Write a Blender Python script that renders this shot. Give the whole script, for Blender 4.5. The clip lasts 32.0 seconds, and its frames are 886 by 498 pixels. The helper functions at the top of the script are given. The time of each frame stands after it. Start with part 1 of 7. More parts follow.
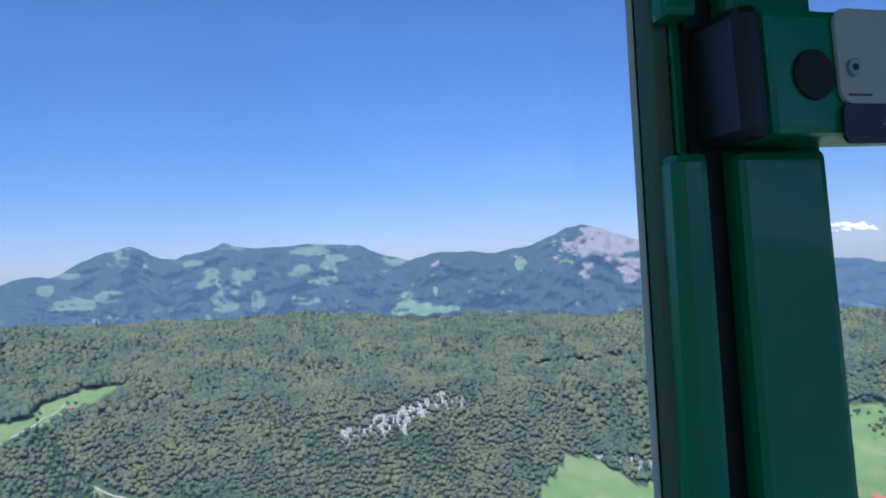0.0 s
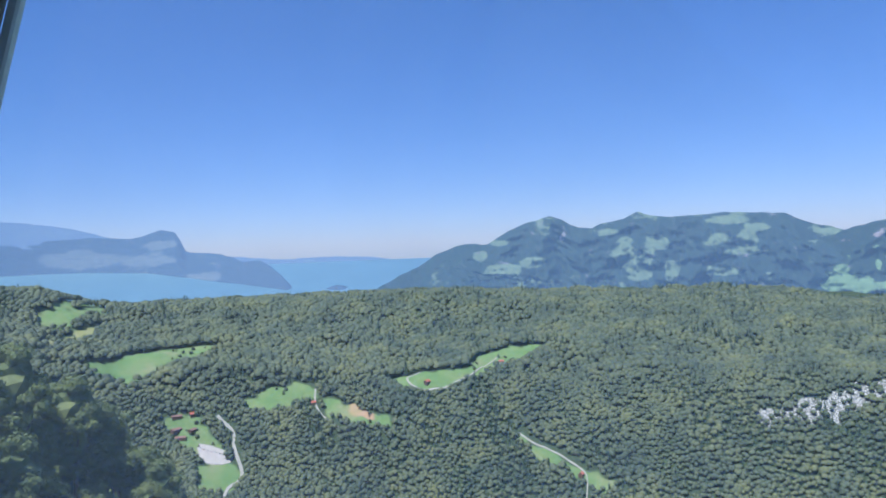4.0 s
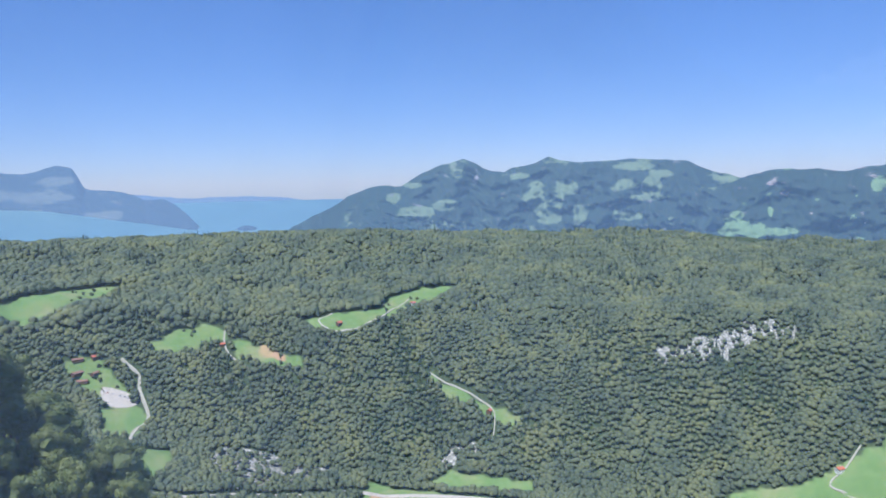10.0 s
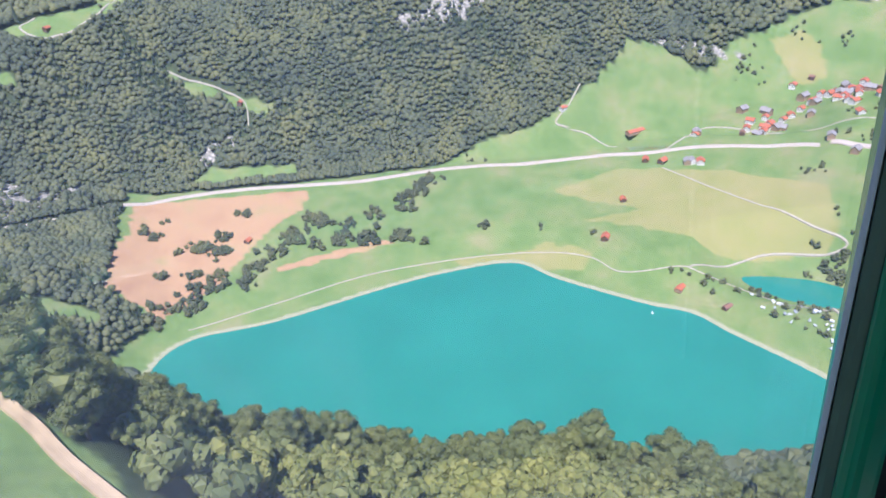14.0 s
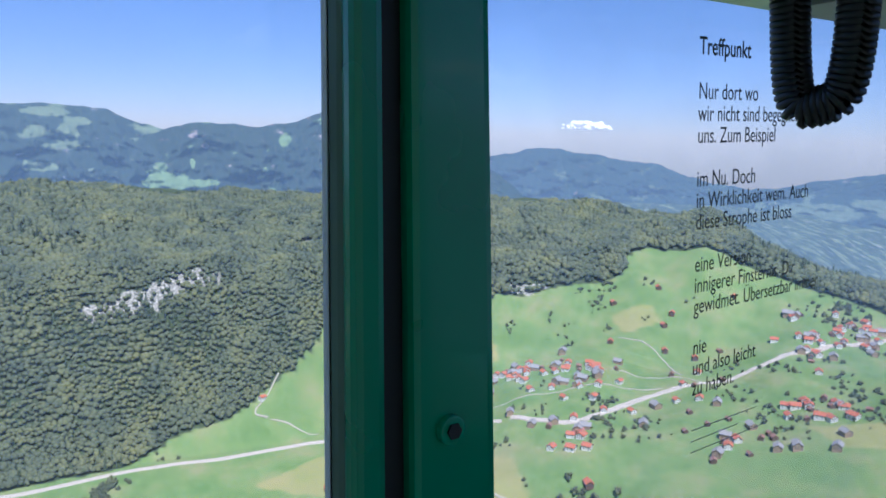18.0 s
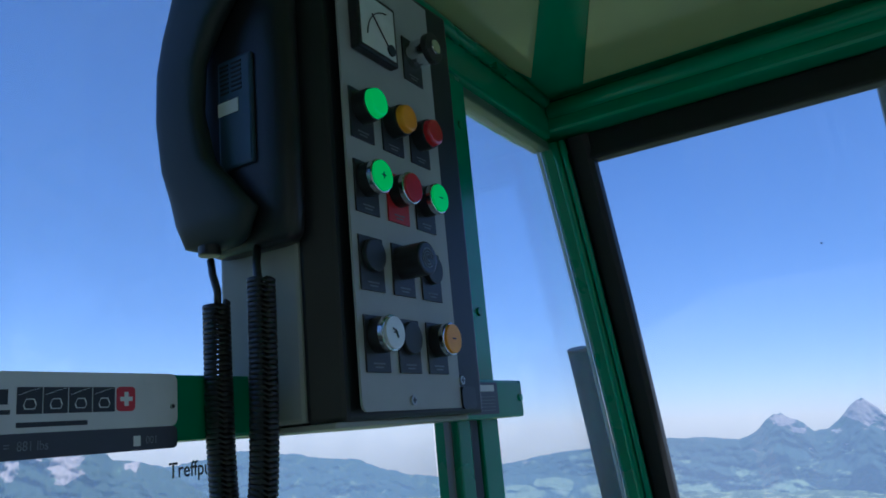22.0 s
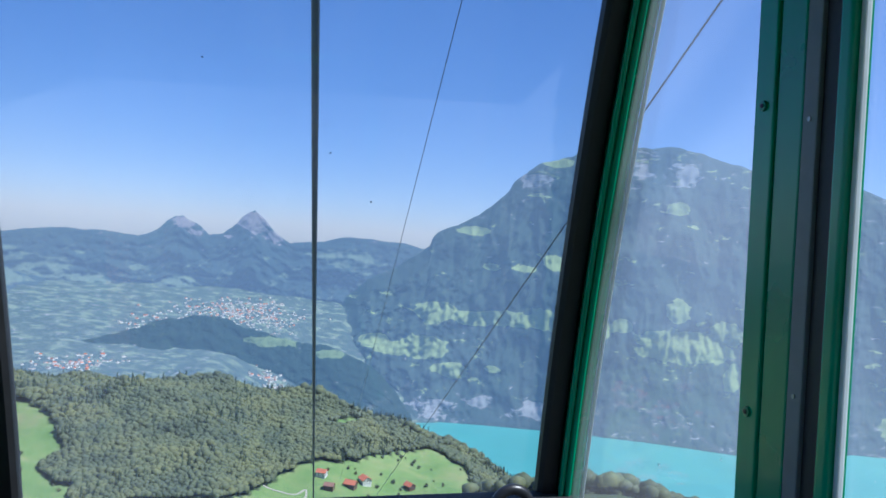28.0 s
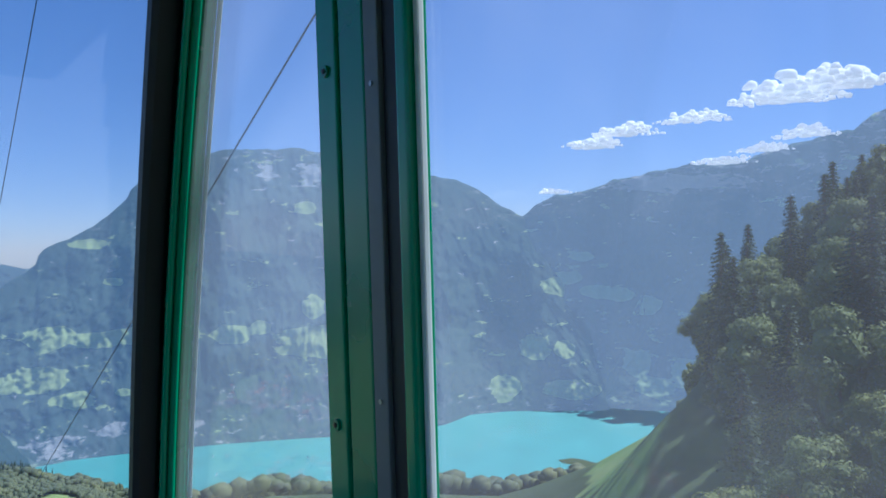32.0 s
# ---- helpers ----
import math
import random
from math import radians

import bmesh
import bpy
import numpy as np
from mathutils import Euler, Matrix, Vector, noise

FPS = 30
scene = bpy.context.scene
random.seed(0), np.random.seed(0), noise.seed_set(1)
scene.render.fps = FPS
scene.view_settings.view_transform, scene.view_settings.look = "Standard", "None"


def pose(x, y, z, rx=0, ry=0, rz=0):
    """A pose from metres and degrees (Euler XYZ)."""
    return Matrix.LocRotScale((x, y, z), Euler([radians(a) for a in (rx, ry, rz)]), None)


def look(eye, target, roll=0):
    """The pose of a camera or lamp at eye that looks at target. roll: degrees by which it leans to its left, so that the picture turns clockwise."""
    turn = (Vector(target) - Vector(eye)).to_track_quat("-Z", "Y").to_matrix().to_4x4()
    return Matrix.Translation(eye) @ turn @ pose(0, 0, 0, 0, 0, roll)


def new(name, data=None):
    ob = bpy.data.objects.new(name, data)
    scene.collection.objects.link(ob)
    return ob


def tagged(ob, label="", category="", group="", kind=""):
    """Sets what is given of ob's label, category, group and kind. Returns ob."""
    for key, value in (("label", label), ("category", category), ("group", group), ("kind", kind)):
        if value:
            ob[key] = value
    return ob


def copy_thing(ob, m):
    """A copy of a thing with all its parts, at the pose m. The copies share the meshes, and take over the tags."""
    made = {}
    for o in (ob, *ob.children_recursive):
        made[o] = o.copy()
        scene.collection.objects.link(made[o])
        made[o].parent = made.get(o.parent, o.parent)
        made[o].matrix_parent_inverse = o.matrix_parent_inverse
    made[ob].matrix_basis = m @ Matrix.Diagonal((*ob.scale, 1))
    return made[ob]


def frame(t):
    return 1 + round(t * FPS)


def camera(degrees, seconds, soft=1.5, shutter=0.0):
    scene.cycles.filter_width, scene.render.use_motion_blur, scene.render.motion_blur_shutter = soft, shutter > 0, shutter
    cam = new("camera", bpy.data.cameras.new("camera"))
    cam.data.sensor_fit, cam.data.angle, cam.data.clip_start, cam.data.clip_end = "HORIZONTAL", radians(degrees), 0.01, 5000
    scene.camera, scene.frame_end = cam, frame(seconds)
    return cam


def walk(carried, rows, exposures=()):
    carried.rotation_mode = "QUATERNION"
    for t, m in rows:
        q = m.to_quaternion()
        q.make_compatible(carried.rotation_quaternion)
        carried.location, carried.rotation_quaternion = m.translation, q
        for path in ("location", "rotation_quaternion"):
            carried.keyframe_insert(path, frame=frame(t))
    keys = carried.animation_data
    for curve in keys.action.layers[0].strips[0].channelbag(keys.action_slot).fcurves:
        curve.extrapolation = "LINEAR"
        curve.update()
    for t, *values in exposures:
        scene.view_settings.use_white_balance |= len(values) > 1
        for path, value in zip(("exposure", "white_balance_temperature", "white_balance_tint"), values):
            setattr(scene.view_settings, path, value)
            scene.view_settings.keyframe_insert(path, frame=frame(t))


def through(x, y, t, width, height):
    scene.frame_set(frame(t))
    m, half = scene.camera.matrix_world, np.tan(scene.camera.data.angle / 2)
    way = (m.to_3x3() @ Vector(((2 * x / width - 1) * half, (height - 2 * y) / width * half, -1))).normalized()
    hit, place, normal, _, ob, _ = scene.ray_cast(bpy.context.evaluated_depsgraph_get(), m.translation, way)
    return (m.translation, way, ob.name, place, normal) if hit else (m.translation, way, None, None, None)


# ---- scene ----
cam = camera(60.4, 32.0, soft=1.7)
PATH = [
    (0.0, pose(-0.1485, -0.0475, 0.023, 90.59, 2.45, 71.04)),
    (0.5, pose(-0.150, -0.061, 0.021, 90.09, 3.47, 79.71)),
    (1.0, pose(-0.138, -0.057, 0.018, 89.55, 3.59, 86.92)),
    (1.5, pose(-0.127, -0.054, 0.016, 88.58, 3.06, 92.51)),
    (2.0, pose(-0.119, -0.052, 0.014, 88.19, 2.63, 97.13)),
    (2.5, pose(-0.111, -0.050, 0.012, 88.46, 2.14, 101.03)),
    (4.5, pose(-0.087, -0.045, 0.005, 89.92, 2.20, 101.05)),
    (5.0, pose(-0.082, -0.044, 0.003, 90.26, 2.54, 99.93)),
    (5.5, pose(-0.078, -0.043, 0.001, 90.00, 2.00, 99.15)),
    (6.0, pose(-0.074, -0.044, -0.001, 89.60, 1.67, 98.50)),
    (6.5, pose(-0.072, -0.044, -0.003, 89.08, 1.79, 98.37)),
    (7.0, pose(-0.070, -0.045, -0.005, 87.54, 1.65, 98.62)),
    (7.5, pose(-0.069, -0.047, -0.007, 87.00, 0.94, 98.90)),
    (8.0, pose(-0.069, -0.049, -0.010, 87.61, 0.67, 99.20)),
    (8.5, pose(-0.070, -0.051, -0.012, 88.13, 0.98, 99.39)),
    (9.0, pose(-0.071, -0.054, -0.015, 88.41, 0.75, 99.30)),
    (9.5, pose(-0.073, -0.057, -0.018, 87.95, 0.39, 98.75)),
    (10.0, pose(-0.076, -0.061, -0.021, 84.94, 1.22, 94.94)),
    (10.5, pose(-0.083, -0.079, -0.024, 79.07, 2.99, 88.24)),
    (11.0, pose(-0.087, -0.092, -0.026, 72.46, 4.88, 82.78)),
    (11.5, pose(-0.090, -0.080, -0.030, 67.12, 5.85, 79.26)),
    (12.0, pose(-0.090, -0.073, -0.034, 63.38, 6.33, 76.47)),
    (12.5, pose(-0.087, -0.066, -0.039, 62.67, 5.61, 74.53)),
    (13.0, pose(-0.088, -0.062, -0.043, 62.28, 4.50, 73.96)),
    (13.5, pose(-0.133, -0.104, -0.038, 60.83, 3.99, 75.65)),
    (15.5, pose(-0.185, -0.130, -0.027, 59.92, 2.93, 71.60)),
    (16.0, pose(-0.173, -0.118, -0.025, 67.25, 0.92, 70.36)),
    (16.5, pose(-0.163, -0.108, -0.024, 74.42, -0.88, 69.07)),
    (17.0, pose(-0.145, -0.089, -0.023, 78.74, -0.89, 66.60)),
    (17.5, pose(-0.122, -0.064, -0.018, 80.59, -0.86, 60.83)),
    (18.0, pose(-0.102, -0.033, -0.019, 81.37, -1.36, 53.66)),
    (18.5, pose(-0.083, -0.026, -0.008, 82.65, -2.20, 49.42)),
    (19.0, pose(-0.062, -0.006, -0.002, 84.40, -2.63, 45.20)),
    (19.5, pose(-0.035, 0.000, 0.005, 87.41, -2.33, 42.38)),
    (20.0, pose(-0.008, -0.005, 0.022, 92.74, -1.66, 41.04)),
    (20.5, pose(0.027, -0.000, 0.034, 97.58, -0.68, 37.49)),
    (21.0, pose(0.051, 0.001, 0.051, 100.62, 0.77, 35.79)),
    (21.5, pose(0.072, 0.002, 0.060, 102.15, 1.71, 34.48)),
    (22.0, pose(0.091, 0.002, 0.069, 103.36, 2.34, 31.64)),
    (22.5, pose(0.105, 0.008, 0.063, 101.74, 2.81, 27.36)),
    (23.0, pose(0.104, 0.016, 0.058, 97.80, 1.97, 22.74)),
    (23.5, pose(0.102, 0.025, 0.052, 94.11, 0.36, 18.28)),
    (24.0, pose(0.106, 0.035, 0.042, 90.25, -1.08, 13.54)),
    (24.5, pose(0.096, 0.034, 0.037, 88.69, -2.02, 11.16)),
    (26.5, pose(0.123, 0.072, 0.079, 88.48, -2.51, 0.24)),
    (27.0, pose(0.134, 0.071, 0.083, 88.32, -3.14, -3.15)),
    (27.5, pose(0.147, 0.070, 0.083, 88.61, -3.64, -5.99)),
    (28.0, pose(0.168, 0.088, 0.082, 89.06, -4.12, -10.74)),
    (28.5, pose(0.181, 0.146, 0.081, 89.74, -3.36, -16.05)),
    (29.0, pose(0.226, 0.202, 0.084, 90.67, -1.98, -21.67)),
    (29.5, pose(0.267, 0.219, 0.086, 90.92, -0.63, -27.60)),
    (30.0, pose(0.290, 0.227, 0.087, 90.50, 0.52, -32.90)),
    (30.5, pose(0.307, 0.224, 0.086, 90.40, 0.63, -35.86)),
    (31.0, pose(0.310, 0.225, 0.085, 90.35, 0.52, -37.36)),
    (31.5, pose(0.312, 0.223, 0.084, 90.27, 0.51, -37.89)),
    (32.0, pose(0.315, 0.223, 0.080, 90.03, 0.55, -37.98)),
]
walk(cam, PATH, [(0.0, 0.7, 5050, 12), (9.5, 0.73, 5100, 12), (11.5, 1.0, 5900, 20), (13.0, 1.06, 5550, 24), (16.0, 1.0, 5550, 24), (18.0, 0.83, 5250, 16), (20.0, 1.06, 5200, 14), (22.0, 0.96, 5150, 10), (24.0, 0.83, 5150, 10), (28.0, 0.74, 5120, 8), (30.0, 0.62, 5100, 8), (32.0, 0.6, 5100, 8)])

# ---- world and sun ----
SUN_AZ, SUN_EL = -114.0, 60.0          # azimuth is counted to the left of the cabin's nose (+y)
sky_world = bpy.data.worlds.new("sky")
scene.world = sky_world
sky_world.use_nodes = True
wn = sky_world.node_tree
bg = wn.nodes["Background"]
sky = wn.nodes.new("ShaderNodeTexSky")
sky.sky_type = "NISHITA"
sky.sun_disc = False
sky.sun_elevation = radians(SUN_EL)
sky.sun_rotation = radians(-SUN_AZ)
sky.altitude = 1200
sky.air_density, sky.dust_density, sky.ozone_density = 1.0, 0.25, 4.0
even = wn.nodes.new("ShaderNodeGamma")          # a summer haze evens out the sky from zenith to horizon
even.inputs[1].default_value = 0.72
deep = wn.nodes.new("ShaderNodeHueSaturation")
deep.inputs["Saturation"].default_value = 1.22
tone = wn.nodes.new("ShaderNodeMix")
tone.data_type, tone.blend_type = "RGBA", "MULTIPLY"
tone.inputs["Factor"].default_value = 1.0
tone.inputs[7].default_value = (0.97, 0.93, 1.10, 1)
wn.links.new(sky.outputs[0], even.inputs[0])
wn.links.new(even.outputs[0], deep.inputs["Color"])
wn.links.new(deep.outputs[0], tone.inputs[6])
wn.links.new(tone.outputs[2], bg.inputs[0])
bg.inputs[1].default_value = 0.114
sun = new("sun", bpy.data.lights.new("sun", "SUN"))
sun.data.energy, sun.data.angle, sun.data.color = 5.0, radians(0.6), (1.0, 0.91, 0.78)
sa, se = radians(SUN_AZ), radians(SUN_EL)
SUN_DIR = Vector((-math.sin(sa) * math.cos(se), math.cos(sa) * math.cos(se), math.sin(se)))
sun.matrix_world = look(SUN_DIR * 100, (0, 0, 0))

# ---- materials ----
def node_mat(name):
    m = bpy.data.materials.new(name)
    m.use_nodes = True
    return m, m.node_tree.nodes, m.node_tree.links, m.node_tree.nodes["Principled BSDF"]


def noise_node(nodes, links, scale, detail=4.0, rough=0.6, coord="Object"):
    tc = nodes.new("ShaderNodeTexCoord")
    n = nodes.new("ShaderNodeTexNoise")
    n.inputs["Scale"].default_value, n.inputs["Detail"].default_value, n.inputs["Roughness"].default_value = scale, detail, rough
    links.new(tc.outputs[coord], n.inputs["Vector"])
    return n


def ramp(nodes, links, source, stops):
    r = nodes.new("ShaderNodeValToRGB")
    links.new(source, r.inputs[0])
    while len(r.color_ramp.elements) < len(stops):
        r.color_ramp.elements.new(0.5)
    for e, (p, c) in zip(r.color_ramp.elements, stops):
        e.position, e.color = p, (*c, 1)
    return r.outputs[0]


def mix(nodes, links, fac, a, b, blend="MIX"):
    m = nodes.new("ShaderNodeMix")
    m.data_type, m.blend_type = "RGBA", blend
    for sock, v in ((m.inputs["Factor"], fac), (m.inputs[6], a), (m.inputs[7], b)):
        if isinstance(v, (int, float)):
            sock.default_value = v
        elif isinstance(v, tuple):
            sock.default_value = (*v, 1)
        else:
            links.new(v, sock)
    return m.outputs[2]


def plain(name, color, rough=0.5, metal=0.0, vary=0.12, scale=8.0, bump=0.0, bump_scale=60.0, coat=0.0, spec=0.5):
    """Paint, plastic, metal: a colour with blotches and, where wanted, a fine relief."""
    m, N, L, b = node_mat(name)
    n = noise_node(N, L, scale)
    lo, hi = tuple(c * (1 - vary) for c in color), tuple(min(1, c * (1 + vary)) for c in color)
    L.new(ramp(N, L, n.outputs[0], [(0.3, lo), (0.7, hi)]), b.inputs["Base Color"])
    b.inputs["Metallic"].default_value = metal
    r = N.new("ShaderNodeMapRange")
    r.inputs[3].default_value, r.inputs[4].default_value = rough * 0.8, min(1, rough * 1.2)
    L.new(n.outputs[0], r.inputs[0])
    L.new(r.outputs[0], b.inputs["Roughness"])
    b.inputs["Coat Weight"].default_value = coat
    b.inputs["Specular IOR Level"].default_value = spec
    if bump:
        f = noise_node(N, L, bump_scale, 3)
        bp = N.new("ShaderNodeBump")
        bp.inputs["Strength"].default_value = bump
        bp.inputs["Distance"].default_value = 0.002
        L.new(f.outputs[0], bp.inputs["Height"])
        L.new(bp.outputs[0], b.inputs["Normal"])
    return m


def lit(name, color, strength):
    m, N, L, b = node_mat(name)
    b.inputs["Base Color"].default_value = (*color, 1)
    b.inputs["Emission Color"].default_value = (*color, 1)
    b.inputs["Emission Strength"].default_value = strength
    b.inputs["Roughness"].default_value = 0.25
    return m


def leafy(name, dark, light, scale=0.05, through=0.0):
    """Foliage: every clump has its own green, with a finer mottle; broad patches tell stands apart and paint in relief
    shading.
    """
    m, N, L, b = node_mat(name)
    geo = N.new("ShaderNodeNewGeometry")
    base = ramp(N, L, geo.outputs["Random Per Island"], [(0.0, dark), (0.6, tuple((d + l) / 2 for d, l in zip(dark, light))), (1.0, light)])
    n = noise_node(N, L, scale, 6, 0.7)
    fine = ramp(N, L, n.outputs[0], [(0.35, (0.82, 0.82, 0.84)), (0.65, (1.14, 1.13, 1.07))])
    # bluish dark to warm light patches: mixed stands plus painted shading of rolling relief
    stand = ramp(N, L, noise_node(N, L, 0.011, 6, 0.66).outputs[0], [(0.36, (0.60, 0.66, 0.76)), (0.5, (0.95, 0.96, 0.95)), (0.64, (1.32, 1.22, 0.98))])
    col = mix(N, L, 1.0, mix(N, L, 1.0, base, fine, "MULTIPLY"), stand, "MULTIPLY")
    L.new(col, b.inputs["Base Color"])
    b.inputs["Roughness"].default_value = 0.7
    b.inputs["Specular IOR Level"].default_value = 0.25
    if through:
        t = N.new("ShaderNodeBsdfTranslucent")
        L.new(col, t.inputs[0])
        mx = N.new("ShaderNodeMixShader")
        mx.inputs[0].default_value = through
        L.new(b.outputs[0], mx.inputs[1])
        L.new(t.outputs[0], mx.inputs[2])
        L.new(mx.outputs[0], N["Material Output"].inputs[0])
    return m


GREEN = plain("green_paint", (0.003, 0.225, 0.10), 0.28, vary=0.1, scale=5, coat=0.25)
GREEN_IN = plain("green_frame_paint", (0.006, 0.27, 0.13), 0.25, vary=0.1, scale=6, coat=0.2)
BLACK_RUBBER = plain("black_rubber", (0.012, 0.013, 0.015), 0.55, vary=0.2, scale=20, bump=0.15)
BLACK_PLASTIC = plain("black_plastic", (0.014, 0.015, 0.018), 0.35, vary=0.15, scale=20, bump=0.1, bump_scale=300)
TRIM_PALE = plain("pale_green_trim", (0.10, 0.17, 0.12), 0.35, vary=0.15, scale=9)
ALU = plain("aluminium", (0.42, 0.44, 0.45), 0.38, metal=0.8, vary=0.1, scale=30)
WHITE_SEAL = plain("white_seal", (0.62, 0.68, 0.70), 0.4, vary=0.08, scale=20)
GREY_SEAL = plain("grey_seal", (0.16, 0.17, 0.18), 0.45, vary=0.12, scale=20)
PANEL_GREY = plain("panel_grey", (0.40, 0.41, 0.42), 0.45, metal=0.0, vary=0.07, scale=14, bump=0.05, bump_scale=400)
BOX_GREY = plain("box_grey_green", (0.36, 0.375, 0.35), 0.5, vary=0.08, scale=10)
BOX_BLACK = plain("box_black", (0.012, 0.015, 0.018), 0.4, vary=0.15, scale=18, bump=0.1, bump_scale=500)
TAG_BLACK = plain("tag_black", (0.022, 0.026, 0.03), 0.45, vary=0.12, scale=40)
TAG_RED = plain("tag_red", (0.5, 0.015, 0.02), 0.45, vary=0.1, scale=40)
PHONE_GREY = plain("phone_shell", (0.016, 0.026, 0.028), 0.5, vary=0.12, scale=14, bump=0.08, bump_scale=500)
PHONE_BLUE = plain("phone_cradle", (0.03, 0.06, 0.10), 0.35, vary=0.15, scale=20)
PLATE_WHITE = plain("plate_white", (0.62, 0.63, 0.64), 0.35, vary=0.05, scale=30)
PLATE_DARK = plain("plate_dark", (0.035, 0.04, 0.055), 0.4, vary=0.1, scale=30)
PRINT_WHITE = plain("print_white", (0.75, 0.76, 0.76), 0.5, vary=0.05, scale=30)
PRINT_FAINT = plain("print_worn", (0.16, 0.17, 0.19), 0.5, vary=0.4, scale=300)
PRINT_INK = plain("print_ink", (0.02, 0.024, 0.035), 0.5, vary=0.15, scale=40)
CROSS_RED = plain("print_red", (0.55, 0.012, 0.03), 0.4, vary=0.08, scale=40)
CHROME = plain("chrome", (0.7, 0.71, 0.72), 0.15, metal=1.0, vary=0.05, scale=40)
CLEAR_CAP = plain("clear_cap", (0.72, 0.75, 0.77), 0.18, vary=0.06, scale=60, coat=0.5)
AMBER = plain("amber_lens", (1.0, 0.36, 0.005), 0.4, vary=0.12, scale=60, coat=0.05)
RED_LENS = plain("red_lens", (0.62, 0.014, 0.025), 0.25, vary=0.12, scale=60, coat=0.5)
GREEN_LIT = lit("green_lamp_lens", (0.012, 0.42, 0.07), 0.31)
CEIL_PANEL = plain("ceiling_panel", (0.36, 0.41, 0.19), 0.22, vary=0.08, scale=3, coat=0.6)
SHELF_BLACK = plain("shelf_black", (0.02, 0.021, 0.023), 0.6, vary=0.2, scale=30, bump=0.8, bump_scale=260)
FLOOR_MAT = plain("ribbed_floor", (0.05, 0.052, 0.055), 0.7, vary=0.2, scale=12, bump=0.4, bump_scale=150)
STEEL = plain("steel_rope", (0.09, 0.10, 0.12), 0.45, metal=0.7, vary=0.2, scale=200)
INK_GLASS = plain("window_lettering", (0.05, 0.055, 0.06), 0.6, vary=0.1, scale=60)


def pane_material(name, dirt_veil, reach=1.0):
    """Clear acrylic: see-through, a little gloss, and a thin uneven film: dust, plus a veil standing in for air haze.
    """
    m, N, L, b = node_mat(name)
    N.remove(b)
    out = N["Material Output"]
    clear = N.new("ShaderNodeBsdfTransparent")
    clear.inputs[0].default_value = (0.95, 0.97, 0.985, 1)
    gloss = N.new("ShaderNodeBsdfGlossy")
    gloss.inputs["Roughness"].default_value = 0.02
    gloss.inputs["Color"].default_value = (0.9, 0.9, 0.9, 1)
    lw = N.new("ShaderNodeLayerWeight")
    lw.inputs[0].default_value = 0.5
    pw = N.new("ShaderNodeMath")
    pw.operation = "POWER"
    pw.inputs[1].default_value = 4.0
    L.new(lw.outputs["Facing"], pw.inputs[0])
    fr = N.new("ShaderNodeMath")
    fr.operation = "MULTIPLY_ADD"
    fr.inputs[1].default_value, fr.inputs[2].default_value = 0.45, 0.025
    L.new(pw.outputs[0], fr.inputs[0])
    a = N.new("ShaderNodeMixShader")
    L.new(fr.outputs[0], a.inputs[0])
    L.new(clear.outputs[0], a.inputs[1])
    L.new(gloss.outputs[0], a.inputs[2])
    film = N.new("ShaderNodeBsdfTranslucent")
    film.inputs[0].default_value = (0.78, 0.80, 0.88, 1)
    n = noise_node(N, L, 3.2 * reach, 5, 0.65)
    r = N.new("ShaderNodeMapRange")
    r.inputs[1].default_value, r.inputs[2].default_value = 0.35, 0.75
    r.inputs[3].default_value, r.inputs[4].default_value = dirt_veil * 0.65, dirt_veil * 1.5
    L.new(n.outputs[0], r.inputs[0])
    c = N.new("ShaderNodeMixShader")
    L.new(r.outputs[0], c.inputs[0])
    L.new(a.outputs[0], c.inputs[1])
    L.new(film.outputs[0], c.inputs[2])
    L.new(c.outputs[0], out.inputs[0])
    return m


# film amounts: dust on the panes plus an added veil for outdoor haze
GLASS = pane_material("pane_clear", 0.085)
GLASS_POEM = pane_material("pane_smeared", 0.10, 1.6)
GLASS_FRONT = pane_material("pane_front", 0.05)
GLASS_DUSTY = pane_material("pane_dusty", 0.055, 0.4)
GLASS_DOOR = pane_material("pane_door", 0.05)

# ---- the land ----
KN = [-180, -130, -90, -60, -54, -42, -25, -16, -8, 5, 22, 34, 44, 52, 65, 82, 100, 125, 150, 180]
RAD = [
    [3] * 20,
    [150, 150, 150, 150, 150, 150, 150, 150, 150, 150, 230, 230, 230, 230, 230, 230, 230, 230, 230, 230],
    [330, 330, 330, 330, 330, 330, 330, 330, 330, 330, 360, 360, 360, 360, 360, 360, 360, 360, 360, 360],
    [900, 900, 900, 900, 1000, 1200, 1350, 1450, 1450, 1300, 1100, 980, 900, 850, 760, 800, 900, 1250, 900, 900],
    [2000, 2000, 2000, 1900, 2033, 2300, 2400, 2000, 2000, 2000, 1950, 1900, 1900, 1900, 1640, 1620, 1680, 1800, 1900, 2000],
    [2800, 2800, 2800, 2900, 2933, 3000, 2900, 2800, 2700, 2600, 2450, 2500, 2450, 2300, 2000, 2000, 2000, 2050, 2400, 2800],
    [3400, 3400, 3400, 3600, 3633, 3700, 3600, 3550, 3500, 3250, 3300, 3000, 2900, 2800, 2500, 2500, 2500, 2500, 2900, 3400],
    [4850] * 20,
]
